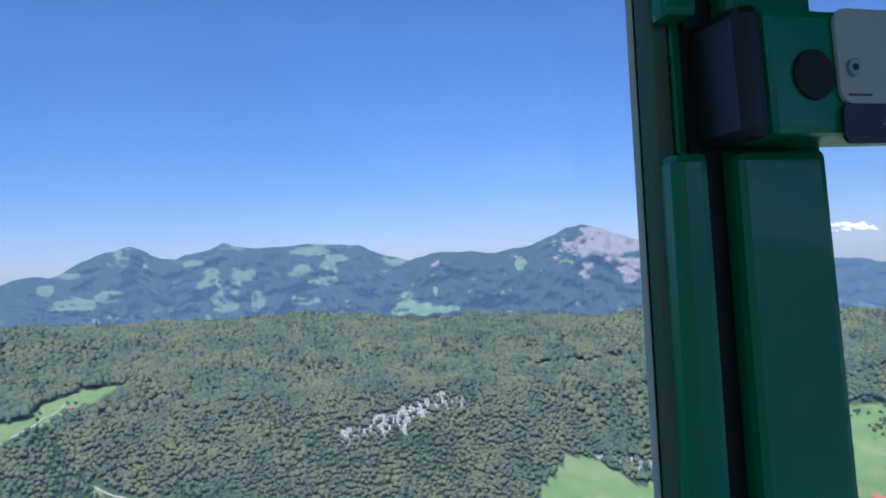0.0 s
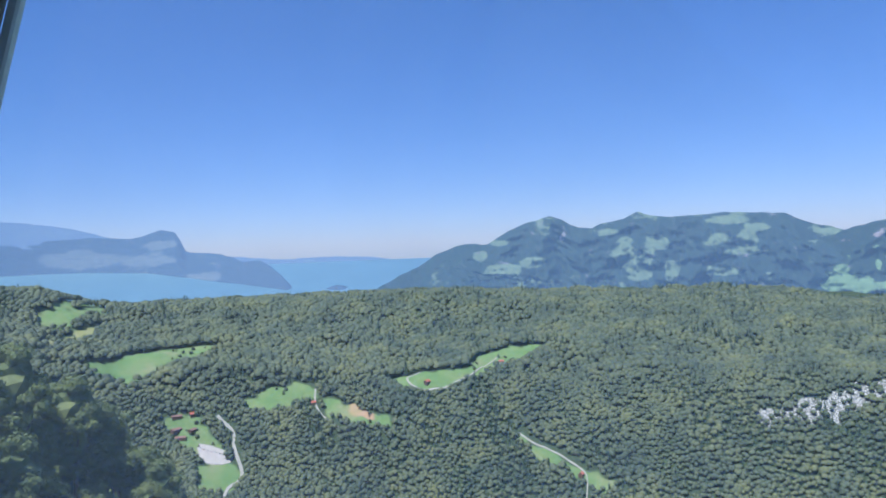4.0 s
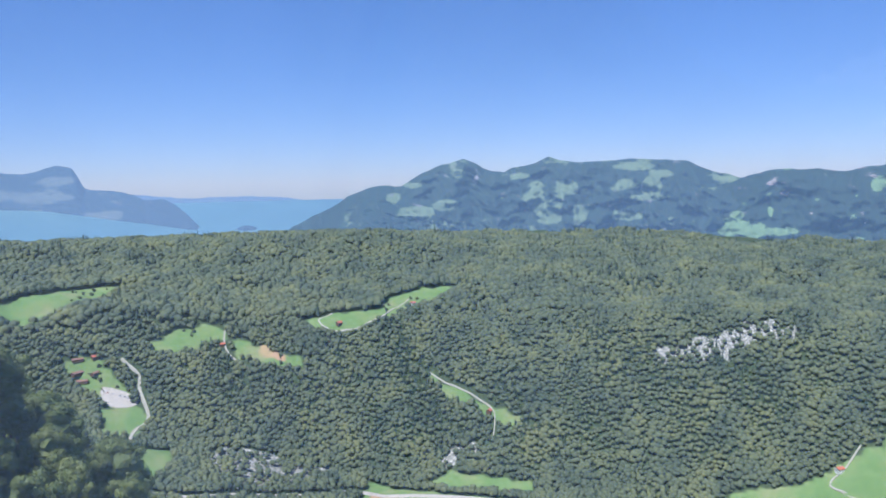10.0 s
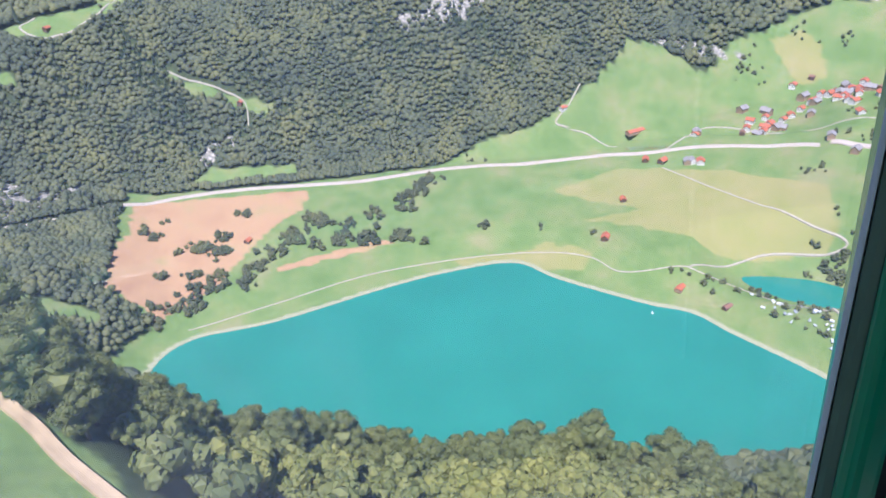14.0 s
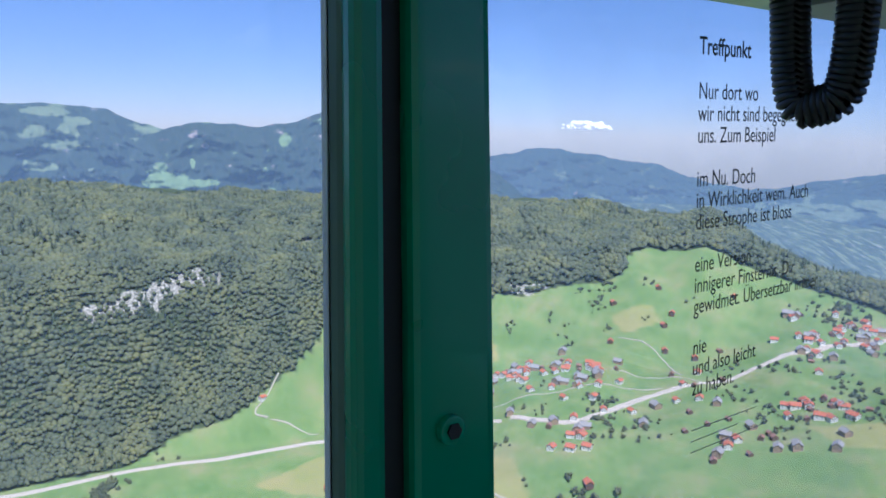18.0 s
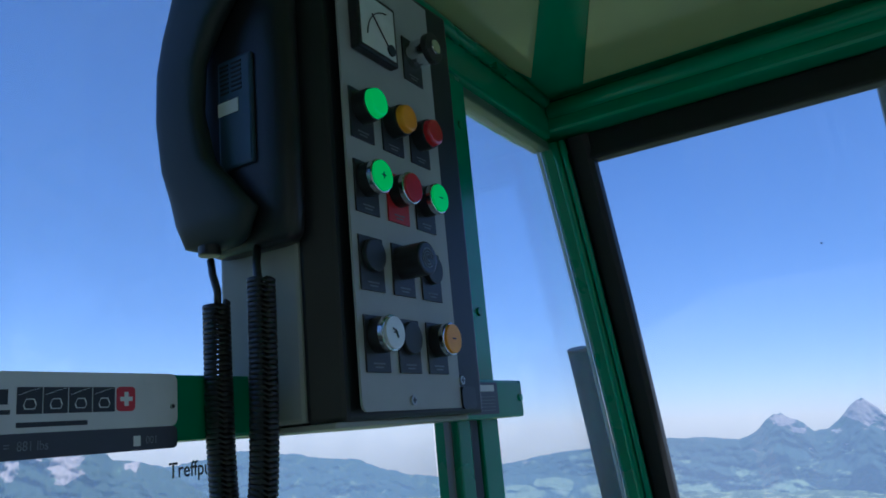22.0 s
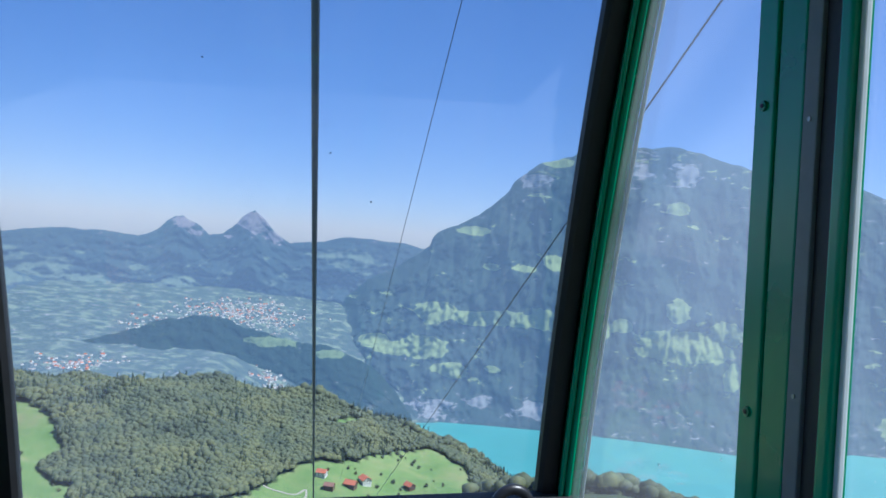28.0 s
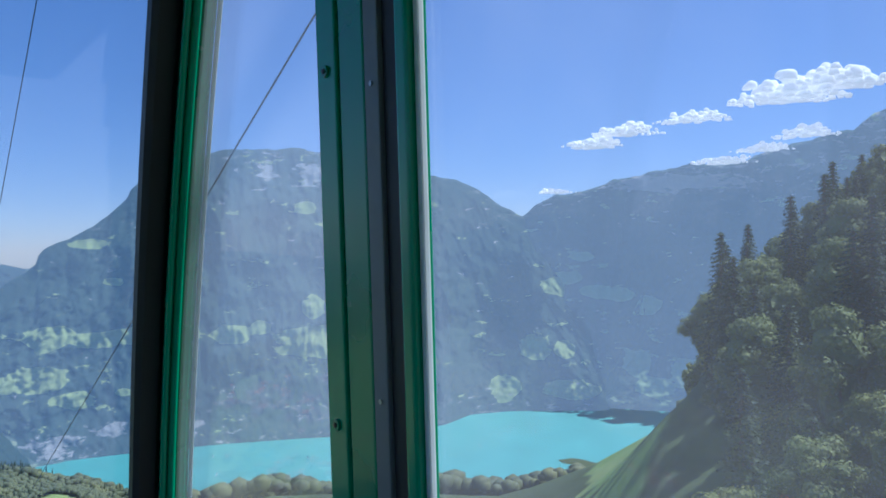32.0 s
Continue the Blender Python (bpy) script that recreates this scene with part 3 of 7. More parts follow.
def mountain(name, peaks, r_foot, r_crest, z_foot, mat, label, relief=0.1, rough=0.05, seed=1, n_v=64, step=0.12, fold=1.25, green=(), bare=()):
    """A range: a crest line through the peaks (azimuth, elevation in degrees), a front furrowed by gullies and a back slope."""
    peaks = sorted(peaks)
    pa, pe = np.array([p[0] for p in peaks]), np.array([p[1] for p in peaks])
    az = np.arange(pa[0], pa[-1] + 1e-6, step)
    crest = np.interp(az, pa, pe)
    g = np.random.RandomState(seed)
    for k in range(9):
        f = 2 * np.pi / (4.0 / 1.7 ** k)
        crest = crest + rough * 0.72 ** k * np.sin(f * az + g.uniform(0, 6.3))
    v = np.concatenate([np.linspace(0, 1, n_v), np.linspace(1.04, 1.6, 8)])
    A, Vv = np.meshgrid(np.radians(az), v, indexing="ij")
    if isinstance(r_crest, list):
        r_crest = np.interp(np.degrees(A), *zip(*sorted(r_crest)))
    C = np.meshgrid(np.tan(np.radians(crest)), v, indexing="ij")[0] * r_crest
    foot = np.interp(np.degrees(A), *zip(*sorted(r_foot))) if isinstance(r_foot, list) else r_foot
    R = np.minimum(foot + (r_crest - foot) * np.minimum(Vv, 1.1), 4880)
    z_foot = np.interp(np.degrees(A), *zip(*sorted(z_foot))) if isinstance(z_foot, list) else z_foot
    Z = z_foot + (C - z_foot) * np.minimum(Vv, 1) ** fold - np.maximum(Vv - 1, 0) * 900
    span = np.clip(C - z_foot, 0, 2000)
    D, body = np.degrees(A) * 90, np.sin(np.pi * np.clip(Vv, 0, 1)) ** 0.6
    REST = np.stack([np.degrees(A) * 78, Z, 0 * Z], -1).reshape(-1, 3)
    fur = ridged(D, Vv * 900, 620, seed + 5) + 0.4 * ridged(D, Vv * 1400, 300, seed + 9) + 0.22 * ridged(D, Vv * 1800, 130, seed + 15)
    R2 = R - fur * relief * 0.75 * (r_crest - foot) * body * np.clip(span / 700, 0, 1)
    X, Y = -np.sin(A) * R2, np.cos(A) * R2
    Z = Z + wave(X, Y, 700, seed + 2) * span * 0.02 * body * np.clip(Vv * 1.5, 0, 1)
    n, m = A.shape
    i, j = np.meshgrid(np.arange(n - 1), np.arange(m - 1), indexing="ij")
    q = (i * m + j).ravel()
    me = bpy.data.meshes.new(name)
    me.from_pydata(np.stack([X, Y, Z], -1).reshape(-1, 3).tolist(), [], np.stack([q, q + m, q + m + 1, q + 1], -1).tolist())
    me.polygons.foreach_set("use_smooth", np.ones(len(me.polygons), bool))
    me.attributes.new("rest", "FLOAT_VECTOR", "POINT").data.foreach_set("vector", REST.astype(np.float32).ravel())
    for key, zones in (("green", green), ("bare", bare)):
        me.attributes.new(key, "FLOAT", "POINT").data.foreach_set("value", blot(np.degrees(A), np.degrees(np.arctan2(Z, R2)), zones).astype(np.float32).ravel())
    me.materials.append(mat)
    return tagged(new(name, me), label, "mountain", kind="structure")


WOODS, PASTURE, GREY = (0.032, 0.046, 0.034), (0.135, 0.165, 0.088), (0.18, 0.165, 0.16)
# fourth colour of each: air haze, added as an even glow
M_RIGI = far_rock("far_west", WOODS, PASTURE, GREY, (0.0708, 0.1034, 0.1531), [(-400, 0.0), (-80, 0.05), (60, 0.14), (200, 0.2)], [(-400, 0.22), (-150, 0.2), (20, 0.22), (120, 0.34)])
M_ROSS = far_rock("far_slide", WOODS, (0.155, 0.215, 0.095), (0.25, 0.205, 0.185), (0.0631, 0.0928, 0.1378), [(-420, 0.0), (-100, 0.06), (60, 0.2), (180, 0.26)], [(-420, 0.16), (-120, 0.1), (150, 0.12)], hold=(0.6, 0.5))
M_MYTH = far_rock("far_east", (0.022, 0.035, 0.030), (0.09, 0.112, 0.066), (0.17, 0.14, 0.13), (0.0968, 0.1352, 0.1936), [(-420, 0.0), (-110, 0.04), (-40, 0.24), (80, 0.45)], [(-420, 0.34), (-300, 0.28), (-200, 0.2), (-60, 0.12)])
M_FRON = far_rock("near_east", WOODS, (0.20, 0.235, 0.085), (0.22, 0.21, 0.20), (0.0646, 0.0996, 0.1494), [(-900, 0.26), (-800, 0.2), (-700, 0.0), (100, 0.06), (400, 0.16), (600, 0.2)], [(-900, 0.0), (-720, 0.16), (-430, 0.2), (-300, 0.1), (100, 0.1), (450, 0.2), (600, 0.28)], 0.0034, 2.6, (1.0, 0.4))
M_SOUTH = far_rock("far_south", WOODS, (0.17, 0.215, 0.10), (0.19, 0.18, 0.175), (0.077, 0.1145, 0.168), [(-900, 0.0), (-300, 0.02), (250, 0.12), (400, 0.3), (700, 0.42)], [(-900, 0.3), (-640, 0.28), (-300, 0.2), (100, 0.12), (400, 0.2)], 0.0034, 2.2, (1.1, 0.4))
# thick lake haze painted as strong pale glow over darkened ground colours
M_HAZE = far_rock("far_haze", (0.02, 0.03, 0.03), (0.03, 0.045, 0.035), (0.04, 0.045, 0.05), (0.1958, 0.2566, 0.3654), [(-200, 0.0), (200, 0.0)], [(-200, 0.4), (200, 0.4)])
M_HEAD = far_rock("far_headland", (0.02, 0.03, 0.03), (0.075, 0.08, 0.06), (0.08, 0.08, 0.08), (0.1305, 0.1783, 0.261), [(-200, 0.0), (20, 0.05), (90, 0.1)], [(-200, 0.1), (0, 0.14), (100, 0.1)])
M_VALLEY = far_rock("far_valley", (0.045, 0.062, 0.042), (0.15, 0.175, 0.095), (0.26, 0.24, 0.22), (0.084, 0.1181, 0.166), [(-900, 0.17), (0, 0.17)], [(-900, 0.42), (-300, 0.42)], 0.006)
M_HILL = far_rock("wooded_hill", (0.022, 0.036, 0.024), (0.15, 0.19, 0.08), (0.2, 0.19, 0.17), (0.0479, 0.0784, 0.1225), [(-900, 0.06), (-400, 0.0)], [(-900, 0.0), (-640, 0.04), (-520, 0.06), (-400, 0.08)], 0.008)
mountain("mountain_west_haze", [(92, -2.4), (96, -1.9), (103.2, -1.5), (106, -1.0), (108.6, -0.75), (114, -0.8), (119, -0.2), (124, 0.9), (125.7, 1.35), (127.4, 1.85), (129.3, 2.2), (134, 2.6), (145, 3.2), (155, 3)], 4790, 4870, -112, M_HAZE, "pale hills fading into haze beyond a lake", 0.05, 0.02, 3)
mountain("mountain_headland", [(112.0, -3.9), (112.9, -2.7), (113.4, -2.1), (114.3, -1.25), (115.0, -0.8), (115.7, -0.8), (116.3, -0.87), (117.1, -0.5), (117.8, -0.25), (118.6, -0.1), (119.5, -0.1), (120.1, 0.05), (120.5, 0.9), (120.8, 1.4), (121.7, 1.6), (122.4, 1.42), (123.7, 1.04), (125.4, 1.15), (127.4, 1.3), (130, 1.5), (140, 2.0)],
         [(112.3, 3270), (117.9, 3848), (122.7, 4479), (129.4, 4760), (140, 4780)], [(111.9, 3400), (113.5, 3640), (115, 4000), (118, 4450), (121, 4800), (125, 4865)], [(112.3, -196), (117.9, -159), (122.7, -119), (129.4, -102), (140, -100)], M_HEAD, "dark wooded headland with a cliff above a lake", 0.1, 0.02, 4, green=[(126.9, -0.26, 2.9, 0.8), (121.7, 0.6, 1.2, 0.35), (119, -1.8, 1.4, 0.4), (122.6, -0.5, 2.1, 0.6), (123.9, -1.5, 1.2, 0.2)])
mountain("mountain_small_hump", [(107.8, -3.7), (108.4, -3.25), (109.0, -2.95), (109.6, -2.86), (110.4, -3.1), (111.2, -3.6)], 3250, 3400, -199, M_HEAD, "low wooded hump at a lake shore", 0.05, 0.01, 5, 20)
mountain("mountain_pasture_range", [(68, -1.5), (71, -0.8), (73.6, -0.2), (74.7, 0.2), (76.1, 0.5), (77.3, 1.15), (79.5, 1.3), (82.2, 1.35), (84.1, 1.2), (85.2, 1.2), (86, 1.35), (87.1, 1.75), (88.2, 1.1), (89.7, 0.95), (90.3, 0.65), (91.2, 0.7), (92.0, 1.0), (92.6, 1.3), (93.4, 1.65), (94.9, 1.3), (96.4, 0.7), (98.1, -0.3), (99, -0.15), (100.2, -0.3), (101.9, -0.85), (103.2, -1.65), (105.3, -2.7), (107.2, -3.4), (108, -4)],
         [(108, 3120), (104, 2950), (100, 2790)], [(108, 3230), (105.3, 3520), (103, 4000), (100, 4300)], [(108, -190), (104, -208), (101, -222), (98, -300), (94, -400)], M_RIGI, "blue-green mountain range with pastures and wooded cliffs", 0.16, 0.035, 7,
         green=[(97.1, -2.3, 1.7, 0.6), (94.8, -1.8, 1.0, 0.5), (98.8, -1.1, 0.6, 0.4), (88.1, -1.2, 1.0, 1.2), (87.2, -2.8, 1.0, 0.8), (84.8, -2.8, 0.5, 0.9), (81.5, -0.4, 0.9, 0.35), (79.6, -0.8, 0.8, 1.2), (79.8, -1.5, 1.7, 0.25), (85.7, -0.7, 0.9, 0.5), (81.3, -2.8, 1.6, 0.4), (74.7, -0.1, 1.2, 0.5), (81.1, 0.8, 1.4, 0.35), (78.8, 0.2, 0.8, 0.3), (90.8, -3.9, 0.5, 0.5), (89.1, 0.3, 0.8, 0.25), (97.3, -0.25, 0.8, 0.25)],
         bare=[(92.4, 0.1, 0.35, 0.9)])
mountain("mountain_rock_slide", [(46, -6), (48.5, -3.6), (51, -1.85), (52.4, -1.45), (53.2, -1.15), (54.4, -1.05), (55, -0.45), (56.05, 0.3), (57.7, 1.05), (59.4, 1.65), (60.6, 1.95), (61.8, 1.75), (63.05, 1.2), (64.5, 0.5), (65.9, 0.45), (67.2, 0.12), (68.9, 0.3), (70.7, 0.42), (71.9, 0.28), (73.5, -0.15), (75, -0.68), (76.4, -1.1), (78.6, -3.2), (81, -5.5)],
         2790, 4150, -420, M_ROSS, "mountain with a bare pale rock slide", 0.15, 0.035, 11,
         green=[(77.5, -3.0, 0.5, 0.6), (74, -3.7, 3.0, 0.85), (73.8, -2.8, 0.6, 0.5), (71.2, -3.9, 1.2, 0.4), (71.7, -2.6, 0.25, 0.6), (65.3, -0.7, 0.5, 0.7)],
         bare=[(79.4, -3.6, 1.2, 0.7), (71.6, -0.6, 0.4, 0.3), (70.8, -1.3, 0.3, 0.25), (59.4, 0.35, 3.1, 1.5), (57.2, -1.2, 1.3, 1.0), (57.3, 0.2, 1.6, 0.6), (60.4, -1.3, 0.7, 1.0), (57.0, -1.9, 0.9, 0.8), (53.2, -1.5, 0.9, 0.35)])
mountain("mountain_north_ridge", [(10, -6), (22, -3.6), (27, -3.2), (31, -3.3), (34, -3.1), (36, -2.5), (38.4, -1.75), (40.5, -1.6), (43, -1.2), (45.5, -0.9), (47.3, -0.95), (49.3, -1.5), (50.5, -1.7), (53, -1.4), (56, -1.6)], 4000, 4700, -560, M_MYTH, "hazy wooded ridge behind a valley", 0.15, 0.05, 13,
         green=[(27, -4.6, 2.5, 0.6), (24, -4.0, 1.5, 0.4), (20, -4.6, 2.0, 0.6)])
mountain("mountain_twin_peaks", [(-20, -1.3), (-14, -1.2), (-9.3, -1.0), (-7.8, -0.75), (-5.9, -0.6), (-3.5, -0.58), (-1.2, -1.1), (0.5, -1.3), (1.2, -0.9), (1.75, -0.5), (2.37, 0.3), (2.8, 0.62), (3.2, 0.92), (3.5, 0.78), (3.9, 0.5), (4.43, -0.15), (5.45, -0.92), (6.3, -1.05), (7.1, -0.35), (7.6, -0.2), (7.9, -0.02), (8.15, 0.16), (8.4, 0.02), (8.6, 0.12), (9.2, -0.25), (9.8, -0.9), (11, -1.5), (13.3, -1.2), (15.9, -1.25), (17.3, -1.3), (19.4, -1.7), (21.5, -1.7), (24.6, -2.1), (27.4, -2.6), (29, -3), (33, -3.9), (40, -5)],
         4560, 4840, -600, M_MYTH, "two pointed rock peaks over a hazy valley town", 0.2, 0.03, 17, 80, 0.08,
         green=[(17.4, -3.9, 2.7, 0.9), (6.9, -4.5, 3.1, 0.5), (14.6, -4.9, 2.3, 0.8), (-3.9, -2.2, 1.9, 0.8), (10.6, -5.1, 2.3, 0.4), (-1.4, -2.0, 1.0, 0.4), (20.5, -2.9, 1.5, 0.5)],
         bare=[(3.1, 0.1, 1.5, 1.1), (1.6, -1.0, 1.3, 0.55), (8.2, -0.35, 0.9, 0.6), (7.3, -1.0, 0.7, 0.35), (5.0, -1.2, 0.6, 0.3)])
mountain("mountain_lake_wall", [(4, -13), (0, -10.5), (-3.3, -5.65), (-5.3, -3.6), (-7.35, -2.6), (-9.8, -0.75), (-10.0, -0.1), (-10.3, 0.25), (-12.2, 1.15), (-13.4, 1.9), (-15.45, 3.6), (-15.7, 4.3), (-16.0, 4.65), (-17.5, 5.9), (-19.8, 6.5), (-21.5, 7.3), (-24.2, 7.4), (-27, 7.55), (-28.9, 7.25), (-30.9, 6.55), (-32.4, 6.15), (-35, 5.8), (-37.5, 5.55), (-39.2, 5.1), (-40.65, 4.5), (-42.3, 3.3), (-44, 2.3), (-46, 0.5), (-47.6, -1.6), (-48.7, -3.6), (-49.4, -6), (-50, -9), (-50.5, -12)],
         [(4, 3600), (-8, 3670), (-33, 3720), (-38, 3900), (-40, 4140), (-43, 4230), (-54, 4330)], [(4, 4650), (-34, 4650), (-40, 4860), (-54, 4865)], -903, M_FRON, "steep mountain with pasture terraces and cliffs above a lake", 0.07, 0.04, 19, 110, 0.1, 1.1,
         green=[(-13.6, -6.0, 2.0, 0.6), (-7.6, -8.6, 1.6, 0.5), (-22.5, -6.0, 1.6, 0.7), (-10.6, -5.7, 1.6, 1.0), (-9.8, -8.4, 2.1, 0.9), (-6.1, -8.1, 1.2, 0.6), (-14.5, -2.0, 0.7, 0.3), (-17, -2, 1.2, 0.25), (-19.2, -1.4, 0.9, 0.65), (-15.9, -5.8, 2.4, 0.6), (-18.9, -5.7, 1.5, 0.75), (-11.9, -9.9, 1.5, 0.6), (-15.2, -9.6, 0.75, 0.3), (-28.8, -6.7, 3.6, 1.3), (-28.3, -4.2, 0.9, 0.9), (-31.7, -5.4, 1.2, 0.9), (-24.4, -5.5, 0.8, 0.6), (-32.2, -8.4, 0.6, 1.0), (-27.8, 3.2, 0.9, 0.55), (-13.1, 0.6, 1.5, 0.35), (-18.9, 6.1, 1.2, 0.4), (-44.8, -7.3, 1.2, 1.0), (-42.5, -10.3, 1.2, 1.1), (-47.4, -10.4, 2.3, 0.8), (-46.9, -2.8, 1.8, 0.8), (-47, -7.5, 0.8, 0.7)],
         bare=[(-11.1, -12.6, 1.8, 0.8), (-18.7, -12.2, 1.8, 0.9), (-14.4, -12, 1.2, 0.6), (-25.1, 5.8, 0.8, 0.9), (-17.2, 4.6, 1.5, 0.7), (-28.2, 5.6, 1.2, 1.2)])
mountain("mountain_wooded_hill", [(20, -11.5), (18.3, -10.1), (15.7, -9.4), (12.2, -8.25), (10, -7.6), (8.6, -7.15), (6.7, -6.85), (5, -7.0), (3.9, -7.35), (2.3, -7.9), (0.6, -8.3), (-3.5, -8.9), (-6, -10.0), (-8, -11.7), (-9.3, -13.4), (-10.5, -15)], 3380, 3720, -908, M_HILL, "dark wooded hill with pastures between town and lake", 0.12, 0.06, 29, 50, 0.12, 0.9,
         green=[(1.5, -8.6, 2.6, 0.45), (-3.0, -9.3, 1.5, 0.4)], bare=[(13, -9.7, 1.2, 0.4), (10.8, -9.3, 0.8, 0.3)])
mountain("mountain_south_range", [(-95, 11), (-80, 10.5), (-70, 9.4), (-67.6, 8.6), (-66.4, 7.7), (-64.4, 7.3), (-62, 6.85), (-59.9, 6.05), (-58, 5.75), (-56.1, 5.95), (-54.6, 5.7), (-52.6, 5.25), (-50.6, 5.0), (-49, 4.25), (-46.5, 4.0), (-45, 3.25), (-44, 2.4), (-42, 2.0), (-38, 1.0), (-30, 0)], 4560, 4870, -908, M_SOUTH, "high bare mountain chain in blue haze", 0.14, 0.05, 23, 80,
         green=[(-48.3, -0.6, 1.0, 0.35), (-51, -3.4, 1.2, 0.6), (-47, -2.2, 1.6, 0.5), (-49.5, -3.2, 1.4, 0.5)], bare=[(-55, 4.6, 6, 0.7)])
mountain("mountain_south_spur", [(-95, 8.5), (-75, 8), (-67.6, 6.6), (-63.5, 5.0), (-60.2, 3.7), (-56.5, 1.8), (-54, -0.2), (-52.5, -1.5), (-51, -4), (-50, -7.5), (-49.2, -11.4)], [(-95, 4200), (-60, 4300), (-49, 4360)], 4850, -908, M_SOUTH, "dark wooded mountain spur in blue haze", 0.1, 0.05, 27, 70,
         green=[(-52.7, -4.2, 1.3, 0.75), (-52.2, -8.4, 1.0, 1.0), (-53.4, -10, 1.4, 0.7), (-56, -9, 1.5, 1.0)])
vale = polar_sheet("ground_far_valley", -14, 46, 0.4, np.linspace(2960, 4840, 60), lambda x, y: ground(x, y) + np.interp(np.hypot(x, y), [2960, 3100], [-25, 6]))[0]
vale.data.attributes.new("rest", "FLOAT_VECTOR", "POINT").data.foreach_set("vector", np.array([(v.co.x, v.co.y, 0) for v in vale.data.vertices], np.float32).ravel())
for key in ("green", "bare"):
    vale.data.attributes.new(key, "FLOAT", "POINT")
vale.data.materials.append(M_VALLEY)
tagged(vale, "hazy green valley floor with fields", "ground", kind="structure")

# ---- the cabin: a small four-seat gondola, hanging a little out of plumb ----
CABIN = pose(0, 0, 0, 1.4, -2.4, 0)
MIRROR_X = 0.336                      # x of the far side: MIRROR_X - x
ORIGIN = {}


def thing(name, base, label, category, group="", kind=""):
    ob = new(name)
    ob.empty_display_size = 0.05
    ob.matrix_world = CABIN @ Matrix.Translation(base)
    ORIGIN[ob] = Vector(base)
    return tagged(ob, label, category, group, kind)


def outside(name, m, label, category, group="", kind=""):
    ob = new(name)
    ob.matrix_world = m
    ORIGIN[ob] = Vector((0, 0, 0))
    return tagged(ob, label, category, group, kind)


def part(name, bm, mat, parent=None, label="", soft=False):
    """Links a bmesh as one mesh under a thing or a part; its corners are given in the cabin's own axes."""
    org = ORIGIN.get(parent, Vector((0, 0, 0)))
    if org.length:
        bmesh.ops.translate(bm, verts=bm.verts, vec=-org)
    if soft:
        for f in bm.faces:
            f.smooth = True
    me = bpy.data.meshes.new(name)
    bm.to_mesh(me)
    bm.free()
    if mat is not None:
        me.materials.append(mat)
    ob = new(name, me)
    ORIGIN[ob] = org
    if parent is not None:
        ob.parent = parent
    else:
        ob.matrix_world = CABIN
    if label:
        ob["label"] = label
    return ob


def box(x0, x1, y0, y1, z0, z1, bev=0.003, seg=2):
    bm = bmesh.new()
    x0, x1 = min(x0, x1), max(x0, x1)
    y0, y1 = min(y0, y1), max(y0, y1)
    bmesh.ops.create_cube(bm, size=1, matrix=Matrix.Translation(((x0 + x1) / 2, (y0 + y1) / 2, (z0 + z1) / 2)) @ Matrix.Diagonal((x1 - x0, y1 - y0, z1 - z0, 1)))
    if bev:
        bmesh.ops.bevel(bm, geom=bm.edges[:], offset=min(bev, 0.45 * min(x1 - x0, y1 - y0, z1 - z0)), segments=seg, affect="EDGES", profile=0.6)
    return bm


def prism(outline, z0, z1, bev=0.0):
    """An upright bar with the given plan."""
    bm = bmesh.new()
    lo = [bm.verts.new((x, y, z0)) for x, y in outline]
    hi = [bm.verts.new((x, y, z1)) for x, y in outline]
    n = len(outline)
    bm.faces.new(lo[::-1])
    bm.faces.new(hi)
    for i in range(n):
        bm.faces.new((lo[i], lo[(i + 1) % n], hi[(i + 1) % n], hi[i]))
    bmesh.ops.recalc_face_normals(bm, faces=bm.faces)
    if bev:
        bmesh.ops.bevel(bm, geom=bm.edges[:], offset=bev, segments=2, affect="EDGES", profile=0.6)
    return bm


def drum(center, axis, radius, depth, seg=28, bev=0.0, top=1.0):
    """A round cap from center along axis; top: the front's radius against the back's."""
    bm = bmesh.new()
    bmesh.ops.create_cone(bm, cap_ends=True, segments=seg, radius1=radius, radius2=radius * top, depth=depth)
    if bev:
        rim = [e for e in bm.edges if all(v.co.z > 0 for v in e.verts)]
        bmesh.ops.bevel(bm, geom=rim, offset=bev, segments=2, affect="EDGES", profile=0.6)
    q = Vector((0, 0, 1)).rotation_difference(Vector(axis).normalized())
    bm.transform(Matrix.Translation(Vector(center) + Vector(axis).normalized() * depth / 2) @ q.to_matrix().to_4x4())
    return bm


def sweep(path, section, closed=False):
    """A bar along a line of (point, side, up) frames, with a plan of (side, up) corners."""
    bm = bmesh.new()
    rings = []
    for p, s, u in path:
        rings.append([bm.verts.new(Vector(p) + Vector(s) * a + Vector(u) * b) for a, b in section])
    n = len(section)
    for r0, r1 in zip(rings, rings[1:]):
        for i in range(n):
            bm.faces.new((r0[i], r0[(i + 1) % n], r1[(i + 1) % n], r1[i]))
    if not closed:
        bm.faces.new(rings[0])
        bm.faces.new(rings[-1][::-1])
    bmesh.ops.recalc_face_normals(bm, faces=bm.faces)
    return bm


def tube(points, radius, seg=10):
    pts = [Vector(p) for p in points]
    path = []
    for i, p in enumerate(pts):
        d = (pts[min(i + 1, len(pts) - 1)] - pts[max(i - 1, 0)]).normalized()
        ref = Vector((0, 1, 0)) if abs(d.y) < 0.8 else Vector((1, 0, 0))
        s = d.cross(ref).normalized()
        path.append((p, s, d.cross(s)))
    ring = [(radius * math.cos(2 * math.pi * k / seg), radius * math.sin(2 * math.pi * k / seg)) for k in range(seg)]
    return sweep(path, ring)


